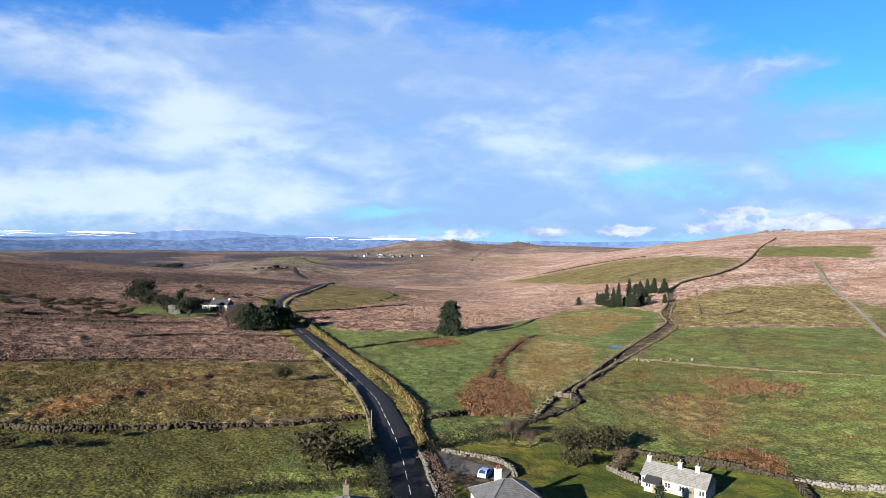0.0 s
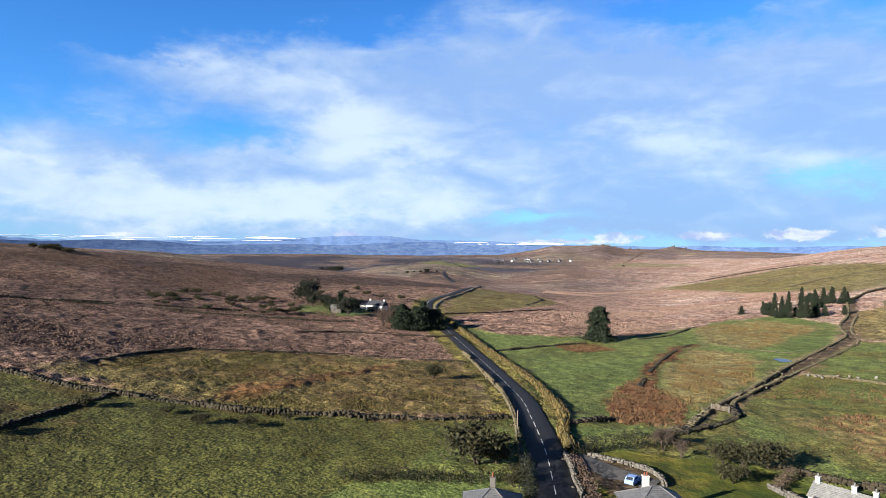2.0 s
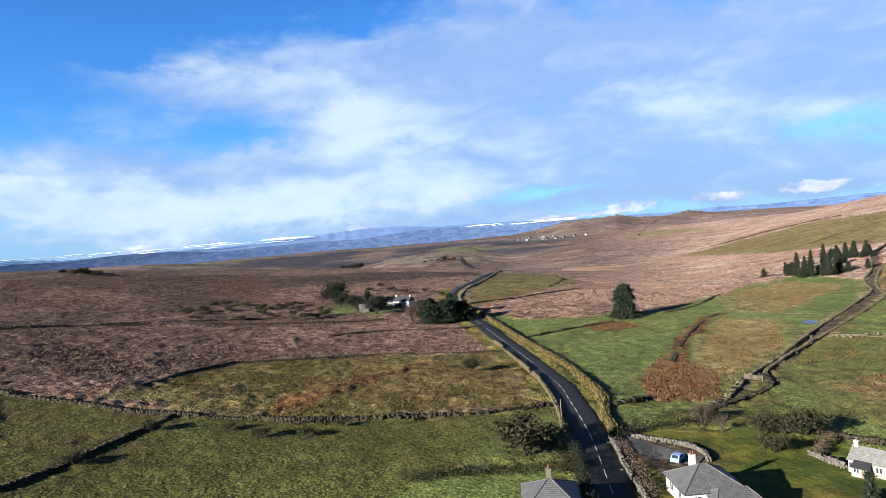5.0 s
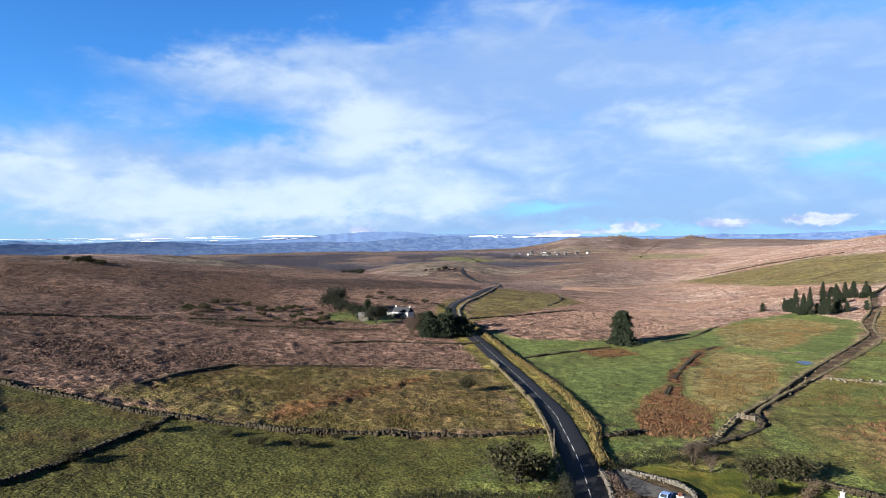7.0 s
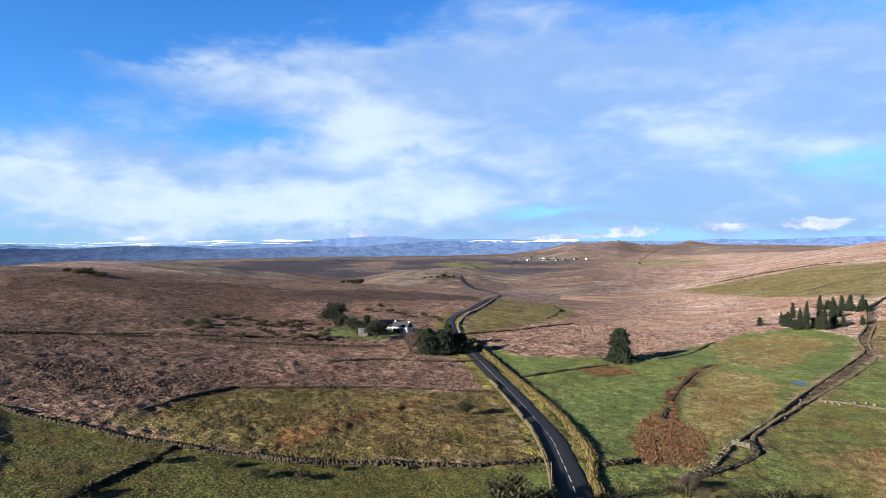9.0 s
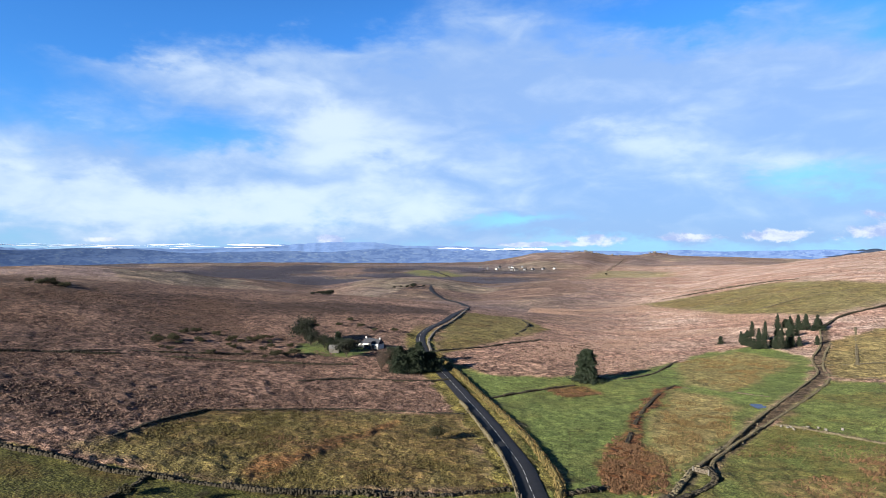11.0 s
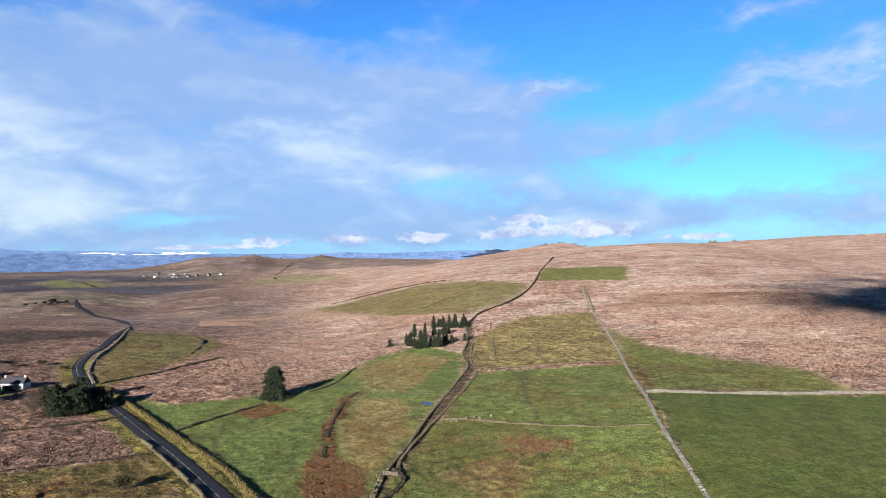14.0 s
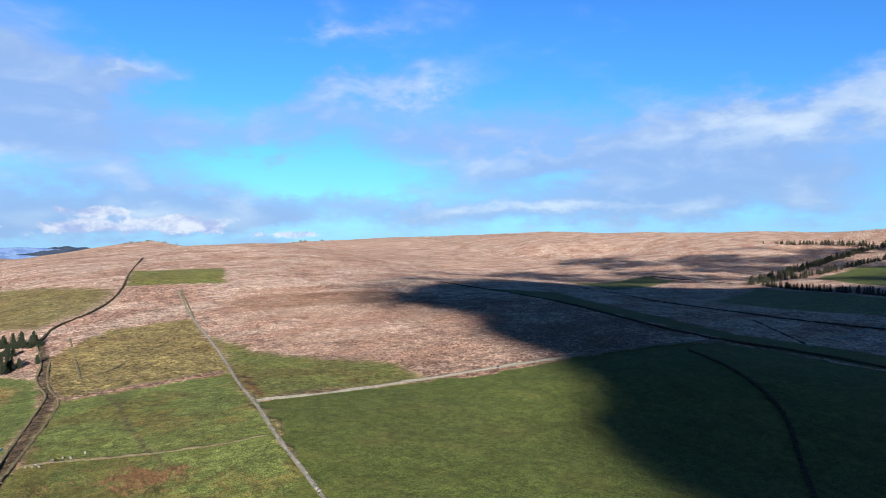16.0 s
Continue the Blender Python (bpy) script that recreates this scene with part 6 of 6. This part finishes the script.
# white house behind the shelter belt
far = tagged(stand("farmhouse", P_WHITE[0][0] - 7, P_WHITE[0][1] + 2, None, radians(-14)), "white-walled farmhouse with dark slate roof among trees", "house")
far.scale = (.8, .8, .74)
part("walls", gable_walls(0, 0, 13, 7, 3.2, 6.4), WHITEWASH, far)
gable_roof(far, 0, 0, 13, 7, 3.2, 6.4, BLUE_SLATE, hr)
part("wing_walls", box("wing_walls", -6, 1, -.8, 0.01, 6, 2.6), WHITEWASH, far)
part("wing_roof", solid("wing_roof", [(-6.3, .7, 2.6), (.2, .7, 2.6), (.2, 6.3, 2.6), (-6.3, 6.3, 2.6), (-5, 3.5, 4.0), (.2, 3.5, 4.0)], [(0, 1, 5, 4), (1, 2, 5), (2, 3, 4, 5), (3, 0, 4), (3, 2, 1, 0)]), BLUE_SLATE, far)
for k in range(4):
    window("window", far, 1.8 + 3.1 * k, .6, 1.2, 1.3, 0, -1)
chimney(far, .8, 3.5, 5.6, 7.4, 1.0, .7, WHITEWASH, 1, TERRACOTTA)
chimney(far, 12.2, 3.5, 5.6, 7.4, 1.0, .7, WHITEWASH, 1, TERRACOTTA)
part("conservatory", box("conservatory", 3, -3.2, -.8, 9.5, -.01, 2.4, .04), GLASS, far, "dark-glazed conservatory")
shed = tagged(stand("garden_shed", P_TREES_L[2][0] - 2, P_TREES_L[2][1] - 7, None, radians(20)), "small stone shed with pale roof", "shed")
part("walls", gable_walls(0, 0, 5, 4, 2.2, 3.6), STONE, shed)
gable_roof(shed, 0, 0, 5, 4, 2.2, 3.6, LICHEN_SLATE, hr)

# village far down the valley
for k in range(14):
    x, y = -395 + 62 * (k % 7) * .55 + hr.normal() * 14 - 110 * (k // 7), 2170 + 55 * (k // 5) + hr.normal() * 22
    hs = tagged(stand("village_house", x, y, None, hr.random() * 3), "small white village house with grey roof", "house", "village houses")
    w, d = 9 + 5 * hr.random(), 7.0
    part("walls", gable_walls(0, 0, w, d, 5, 8), WHITEWASH if k % 6 == 0 else GREY_WASH, hs)
    gable = solid("roof", [(-.3, -.4, 4.9), (w + .3, -.4, 4.9), (w + .3, d + .4, 4.9), (-.3, d + .4, 4.9), (-.3, d / 2, 8.2), (w + .3, d / 2, 8.2)], [(0, 1, 5, 4), (2, 3, 4, 5), (0, 4, 3), (1, 2, 5), (3, 2, 1, 0)])
    part("roof", gable, DARK_SLATE, hs)

# ---- yard, car, pole, gate, pool ----
yard = part("yard", grid_mesh("yard", *ribbon([(-9.0, 101.8), (-5.5, 98.6), (-1.5, 95.6), (2.5, 93.6), (5.2, 92.6)], (-3.6, -2, 0, 2, 3.6), (-.02, .07, .09, .07, -.02), .8)), GRAVEL)
tagged(yard, "grey gravel parking yard beside the bungalow", "yard", kind="structure")


def car_body(name, rows, half):
    """A car shell from its side outline: pairs of length and height, rounded in towards the roof."""
    v, f = [], []
    n = len(rows)
    for s in (-1, -.86, .86, 1):
        for x, z in rows:
            inn = half * s * (1 if abs(s) < .9 else .97) * (1 - .10 * max(0, z - .9))
            v.append((x, inn, z - (.05 if abs(s) > .9 else 0)))
    for k in range(3):
        for i in range(n):
            j = (i + 1) % n
            f.append((k * n + i, k * n + j, (k + 1) * n + j, (k + 1) * n + i))
    f += [tuple(range(n - 1, -1, -1)), tuple(range(3 * n, 4 * n))]
    return solid(name, v, f)


car = tagged(stand("car", 2.0, 93.0, -.62, radians(70)), "small pale blue hatchback car parked in the yard", "car")
car.scale = (.86, .86, .9)
part("body", car_body("body", [(-1.95, .35), (1.95, .35), (2.0, .62), (1.85, .82), (1.0, .95), (.35, 1.38), (-1.25, 1.46), (-1.8, 1.0), (-2.0, .85)], .85), CAR_BLUE, car)
part("windscreen", solid("windscreen", [(1.0, -.68, .98), (1.0, .68, .98), (.38, .6, 1.38), (.38, -.6, 1.38), (.97, -.68, .95), (.97, .68, .95), (.35, .6, 1.34), (.35, -.6, 1.34)], [(0, 1, 2, 3), (7, 6, 5, 4), (0, 4, 5, 1), (1, 5, 6, 2), (2, 6, 7, 3), (3, 7, 4, 0)]), GLASS, car)
part("rear_window", solid("rear_window", [(-1.8, -.6, 1.04), (-1.8, .6, 1.04), (-1.3, .56, 1.44), (-1.3, -.56, 1.44), (-1.76, -.6, 1.02), (-1.76, .6, 1.02), (-1.26, .56, 1.4), (-1.26, -.56, 1.4)], [(3, 2, 1, 0), (4, 5, 6, 7), (1, 5, 4, 0), (2, 6, 5, 1), (3, 7, 6, 2), (0, 4, 7, 3)]), GLASS, car)
for s in (-1, 1):
    part("side_window", box("side_window", -1.2, s * .80 - .02, 1.0, .45, s * .80 + .02, 1.3), GLASS, car)
    for x in (-1.25, 1.25):
        w = part("wheel", grid_mesh("wheel", *limb([(x, s * .68, .3), (x, s * .70, .3), (x, s * .86, .3), (x, s * .88, .3)], (.02, .31, .31, .02), 12)), RUBBER, car)
        part("rim", grid_mesh("rim", *limb([(x, s * .86, .3), (x, s * .89, .3), (x, s * .90, .3)], (.19, .19, .02), 8)), METAL, w)

pole = tagged(stand("utility_pole", -18.0, 104.0), "weathered wooden utility pole beside the road wall", "utility pole")
part("shaft", grid_mesh("shaft", *limb([(0, 0, -.5), (0, 0, 3), (0, 0, 6.4)], (.14, .12, .10), 8)), TIMBER, pole)
part("pole_cap", grid_mesh("pole_cap", *limb([(0, 0, 6.4), (0, 0, 6.48)], (.12, .02), 8)), METAL, pole)


def field_gate(x0, y0, x1, y1, label):
    g = tagged(stand("field_gate", x0, y0, None, math.atan2(y1 - y0, x1 - x0)), label, "gate")
    n = math.hypot(x1 - x0, y1 - y0)
    for x in (0, n):
        part("gatepost", box("gatepost", x - .16, -.16, -.4, x + .16, .16, 1.5, .04), STONE, g)
    for k in range(5):
        part("gate_bar", box("gate_bar", .2, -.04, .2 + .24 * k, n - .2, .04, .31 + .24 * k), TIMBER, g)
    part("gate_brace", solid("gate_brace", [(.25, -.055, .25), (.38, -.055, .25), (n - .22, -.055, 1.25), (n - .35, -.055, 1.25), (.25, -.04, .25), (.38, -.04, .25), (n - .22, -.04, 1.25), (n - .35, -.04, 1.25)], [(0, 1, 2, 3), (7, 6, 5, 4), (0, 4, 5, 1), (1, 5, 6, 2), (2, 6, 7, 3), (3, 7, 4, 0)]), TIMBER, g)
    return g


field_gate(20.6, 154.7, 24.2, 152.6, "grey five-bar timber gate closing the lane")
gx, gy = GATE_E[0]
field_gate(gx, gy, gx + 3.2, gy - 1.0, "dark timber gate in the pale field wall")
px, py = np.mean(POOL, 0)
pool_v = [(px + math.cos(a) * 2.6 * (1 + .2 * math.sin(3 * a)), py + math.sin(a) * 4.6 * (1 + .15 * math.cos(2 * a)), float(height(px, py)) + .16) for a in np.arange(28) / 28 * 6.2832]
pool = tagged(part("pool", solid("pool", pool_v, [tuple(range(28))]), WATER), "small dark pool of water beside the lane", "pool", kind="structure")
rx, ry = P_RUIN[0]
rs = np.random.default_rng(14)
for k in range(12):
    v, f = stones(np.array([(0, 0, .15)]), .35 + .6 * rs.random((1, 3)), rs.random(1) * 6, rs)
    b = part("boulder", grid_mesh("boulder", v, f), PALE_STONE)
    bx, by = rx + rs.normal() * 5, ry + 1 + rs.normal() * 1.4
    b.location = (bx, by, float(height(bx, by)))
    tagged(b, "pale granite boulder from a fallen wall", "boulder", "boulders at the wall end")
for k, (bx, by) in enumerate(((-52.5, 107.0), (-50.8, 107.6), (-49.2, 107.0), (-36.4, 112.6), (-34.8, 113.4), (-56, 106), (-14, 276), (-8, 279), (-2, 280))):
    v, f = stones(np.array([(0, 0, .18)]), .45 + .6 * rs.random((1, 3)), rs.random(1) * 6, rs)
    b = part("boulder", grid_mesh("boulder", v, f), PALE_STONE if k > 5 else MOSSY)
    b.location = (bx, by, float(height(bx, by)))
    tagged(b, "granite boulder beside a tumbled wall", "boulder", "boulders in the pasture")

# tors: piles of granite on the hill tops


def tor(cx, cy, count, size, label, seed, spread=38):
    r = np.random.default_rng(seed)
    t = stand("tor", cx, cy)
    z0 = float(height(cx, cy))
    for k in range(count):
        x, y = r.normal() * spread, r.normal() * 10
        s = size * (.6 + .8 * r.random())
        v, f = stones(np.array([(x, y, float(height(cx + x, cy + y)) - z0 + s * .35)]), np.array([(s * 2.2, s * 1.8, s)]), r.random(1) * 6, r)
        part("rock", grid_mesh("rock", v, f), STONE, t)
        if r.random() < .6:
            v, f = stones(np.array([(x + s * .2, y, float(height(cx + x, cy + y)) - z0 + s * 1.1)]), np.array([(s * 1.5, s * 1.3, s * .9)]), r.random(1) * 6, r)
            part("rock", grid_mesh("rock", v, f), STONE, t)
    return tagged(t, label, "rock outcrop")


def polar(az, rho):
    return HOME[0] - rho * math.sin(radians(az)), HOME[1] + rho * math.cos(radians(az))


tor(*polar(-25.4, 2262), 26, 2.8, "granite tor of piled grey blocks on the hilltop", 1)
tor(*polar(2.3, 2915), 20, 3.0, "granite tor on the far brown hill", 2, 60)
tor(*polar(-3.9, 3190), 6, 3.2, "small granite tor on a far ridge", 3, 20)
tor(*polar(-38.5, 3880), 8, 6, "granite tor on the skyline moor", 4, 60)

# far trees
for k, (x, y) in enumerate(FAR_TREES):
    for _ in range(3):
        plant("broad_tree", BROAD[1], (x + rs.normal() * 6, y + rs.normal() * 9), BARK, LEAVES, "dark wind-bent tree on the distant moor", "tree", rs.random() * 6, .45 + .4 * rs.random(), "far trees")
wood = []
for k in range(150):
    cx, cy = polar(9 + 38 * rs.random(), 1450 + 1000 * rs.random())
    if value_noise(cx, cy, 130, 31) * .7 + value_noise(cx, cy, 45, 32) * .3 < .45:
        continue
    m = 3600
    p = np.column_stack([cx + rs.normal(size=m) * (20 + 30 * rs.random()), cy + rs.normal(size=m) * (14 + 20 * rs.random())])
    wood.append(np.column_stack([p, height(p[:, 0], p[:, 1]) + rs.random(m) * 7]))
tagged(part("valley_woods", grid_mesh("valley_woods", *leaf_cloud(np.vstack(wood), 1.5, rs)), VALLEY_WOOD), "leafless winter woods in the valley, tinted purple-grey with haze", "woods", kind="stuff")

# hedges and trees along the valley's field edges
VALLEY_EDGES = ([(9, 1500), (14, 1560), (20, 1500)], [(12, 1700), (17, 1780), (23, 1740)], [(8, 1950), (13, 1880), (16, 1980)], [(20, 1980), (26, 1900), (30, 1960)], [(13, 1340), (15, 1500), (16, 1700)],
                [(22, 1560), (27, 1640), (33, 1600)], [(6, 2150), (9, 2080), (13, 2160)], [(15, 2050), (15.5, 2160), (17, 2260)], [(3, 1650), (5, 1800), (9, 1850)], [(28, 1350), (31, 1450), (36, 1500)])
for line in VALLEY_EDGES:
    pts, _ = along([polar(a, r) for a, r in line], 3.0)
    pts = pts[value_noise(pts[:, 0], pts[:, 1], 30, 66) > .38]
    n = len(pts) * 26
    p = pts[rs.integers(0, len(pts), n)] + rs.normal(size=(n, 2)) * 2.0
    top = 1.5 + 5.5 * value_noise(p[:, 0], p[:, 1], 16, 67) ** 2
    tagged(part("valley_hedge", grid_mesh("valley_hedge", *leaf_cloud(np.column_stack([p, height(p[:, 0], p[:, 1]) + rs.random(n) * top]), 1.1, rs)), VALLEY_WOOD), "dark leafless hedge between valley fields", "hedge", kind="stuff")

# more boundary lines
stone_wall(LINE_A, .4, 1.4, RUBBLE, "faint boundary bank on the hill pasture", 33, 1.4, .3)
stone_wall(LINE_B, .9, 1.6, MOSSY, "boundary wall above the hill pasture", 34, 1.4, .2)
stone_wall(LINE_C, .9, 1.5, MOSSY, "dark crooked wall on the moor", 35, .9, .2)
stone_wall(LINE_D, .9, 1.6, MOSSY, "dark overgrown bank below the moor", 36, .9, .3)
stone_wall(LINE_E, .7, 1.5, MOSSY, "dark boundary bank across brown moor", 37, 1.1, .3)
stone_wall(LINE_H, .4, 1.4, RUBBLE, "ruined wall on the reddish moor", 40, 1.3, .3)
stone_wall(LINE_I, .4, 1.4, RUBBLE, "dark boundary bank at the head of the hill pasture", 41, 1.4, .3)
stone_wall(LINE_J, .4, 1.4, RUBBLE, "low overgrown bank across the hill pasture", 42, 1.3, .35)
stone_wall(LINE_K, .4, 1.4, RUBBLE, "dark field bank rising through the hill pasture", 43, 1.2, .3)
stone_wall(LINE_R, .5, 1.0, RUBBLE, "low pale tumbled wall beside the straw field", 44, .7, .4)
stone_wall(LINE_L, .3, 1.2, RUBBLE, "tumbled dark stones across the tan pasture", 46, .9, .5)
stone_wall(LINE_M, .3, 1.2, RUBBLE, "pale ruined bank up the tan pasture", 47, .9, .45)
stone_wall(LINE_N, .6, 1.3, MOSSY, "dark hollow bank on the brown moor", 48, .9, .4)
stone_wall(LINE_V, 1.2, 3.0, MOSSY, "dark hedge bank between valley fields", 49, 2.4, .2)
stone_wall(LINE_W, .6, 1.5, RUBBLE, "straight wall climbing the far hill", 50, 2.4, .1)
for k, (x, y) in enumerate(GORSE_N):
    plant("gorse_bush", BROAD[3], (x, y), BARK, GORSE, "dark gorse bush on the open moor", "bush", k, .9 + .2 * (k % 3), "gorse on the moor")
track = part("moor_track", grid_mesh("moor_track", *ribbon(TRACK_E, (-2.2, -1.6, 0, 1.6, 2.2), (-.3, .25, .35, .25, -.3), 4.0)), PALE_GRAVEL)
tagged(track, "pale gravel track over the moor", "track", kind="structure")

# ---- distance ----


def backdrop_strip(rows, rho, foot, name, material, label, lean=250, teeth=.10):
    """Far land at one distance: its crest from degrees to the left and degrees up."""
    r = np.array(rows, float)
    az = np.arange(r[:, 0].min(), r[:, 0].max(), .25)
    o = np.argsort(r[:, 0])
    el = np.interp(az, r[o, 0], r[o, 1]) + (value_noise(az * 3, az * 0, 1.0, 3) - .5) * teeth
    top = np.array([(*polar(a, rho), 52 + rho * math.tan(radians(e))) for a, e in zip(az, el)])
    low = np.array([(*polar(a, rho - lean), foot) for a in az])
    v = np.stack([low, top], 1).reshape(-1, 3)
    i = np.arange(len(az) - 1)
    f = np.stack([i * 2, i * 2 + 2, i * 2 + 3, i * 2 + 1], 1)
    return tagged(part(name, grid_mesh(name, v, f), material), label, "distance", kind="structure")


# haze stands in these strips' base colours, paler farther off
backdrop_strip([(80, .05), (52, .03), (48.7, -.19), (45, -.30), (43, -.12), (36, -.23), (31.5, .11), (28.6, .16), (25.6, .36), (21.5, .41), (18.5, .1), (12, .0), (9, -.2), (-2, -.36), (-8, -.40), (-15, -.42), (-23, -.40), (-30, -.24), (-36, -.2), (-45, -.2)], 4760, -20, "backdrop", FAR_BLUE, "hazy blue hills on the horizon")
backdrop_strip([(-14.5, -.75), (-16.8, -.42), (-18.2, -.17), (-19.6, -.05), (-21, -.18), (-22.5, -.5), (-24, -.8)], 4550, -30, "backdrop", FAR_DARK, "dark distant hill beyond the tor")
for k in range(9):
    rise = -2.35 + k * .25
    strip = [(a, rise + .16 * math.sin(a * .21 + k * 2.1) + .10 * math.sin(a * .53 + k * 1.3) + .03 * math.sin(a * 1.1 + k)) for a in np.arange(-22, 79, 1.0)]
    backdrop_strip(strip, 2900 + 200 * k, -120, "backdrop", FAR_PLAIN if k < 4 else FAR_PALE, "distant lowland tinted hazy blue, with fields and woods", 90, .015)

# white mist lying in the far lowland
mist = []
for k in range(34):
    a = 30 + 26 * rs.random() if k < 26 else (rs.random() * 8 + 6)
    cx, cy = polar(a, 4690)
    up = 52 + 4690 * math.tan(radians(-.22 + .42 * rs.random() if k < 26 else -.35 + .3 * rs.random()))
    n = 9
    w, h = 40 + 130 * rs.random(), 1.2 + 3.2 * rs.random()
    v, f = limb([(cx + (2 * i / (n - 1) - 1) * w * math.cos(radians(a)), cy + (2 * i / (n - 1) - 1) * w * math.sin(radians(a)), up + rs.normal()) for i in range(n)], [.2 + h * math.sin(math.pi * i / (n - 1)) * (.6 + .6 * rs.random()) for i in range(n)], 8)
    mist.append((v, f))
tagged(part("mist_bank", grid_mesh("mist_bank", *merged(mist)), CLOUD, smooth=True), "white mist lying over the distant lowland", "mist", kind="stuff")

# ---- an unseen cloud, added between the sun and the eastern moor to shade it ----
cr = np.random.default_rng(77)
# outlines of the shadow to cast: full, then thin and torn
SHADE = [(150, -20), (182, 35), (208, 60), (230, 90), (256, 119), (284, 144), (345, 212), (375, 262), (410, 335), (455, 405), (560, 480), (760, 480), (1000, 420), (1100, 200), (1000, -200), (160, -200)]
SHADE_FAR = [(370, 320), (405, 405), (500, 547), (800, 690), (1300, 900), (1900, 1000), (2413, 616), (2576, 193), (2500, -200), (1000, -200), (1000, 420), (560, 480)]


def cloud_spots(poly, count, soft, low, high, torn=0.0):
    """Places to shade, with the size of the cloud's clumps over each: thin and small towards its frayed edge."""
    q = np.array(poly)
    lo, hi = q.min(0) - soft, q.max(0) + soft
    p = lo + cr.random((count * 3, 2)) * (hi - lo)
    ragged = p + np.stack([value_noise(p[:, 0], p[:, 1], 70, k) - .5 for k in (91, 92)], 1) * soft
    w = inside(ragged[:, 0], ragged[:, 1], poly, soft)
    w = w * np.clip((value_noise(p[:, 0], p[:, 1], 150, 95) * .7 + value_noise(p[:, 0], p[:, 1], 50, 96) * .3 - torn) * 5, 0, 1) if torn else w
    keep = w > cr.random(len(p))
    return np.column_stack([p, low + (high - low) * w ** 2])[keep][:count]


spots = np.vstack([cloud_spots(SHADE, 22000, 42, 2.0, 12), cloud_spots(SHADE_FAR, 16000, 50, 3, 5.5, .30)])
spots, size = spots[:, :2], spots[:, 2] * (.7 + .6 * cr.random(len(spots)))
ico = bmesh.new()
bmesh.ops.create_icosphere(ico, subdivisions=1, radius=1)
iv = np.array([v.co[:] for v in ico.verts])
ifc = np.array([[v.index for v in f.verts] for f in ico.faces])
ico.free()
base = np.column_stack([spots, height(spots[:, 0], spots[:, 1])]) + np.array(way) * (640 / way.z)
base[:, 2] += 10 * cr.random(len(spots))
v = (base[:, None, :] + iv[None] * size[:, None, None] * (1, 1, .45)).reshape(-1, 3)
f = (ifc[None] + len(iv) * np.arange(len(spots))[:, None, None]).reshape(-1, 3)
tagged(part("cumulus_cloud", grid_mesh("cumulus_cloud", v, f), CLOUD, smooth=True), "unseen cloud added out of view to shade the eastern moor", "cloud", kind="stuff")
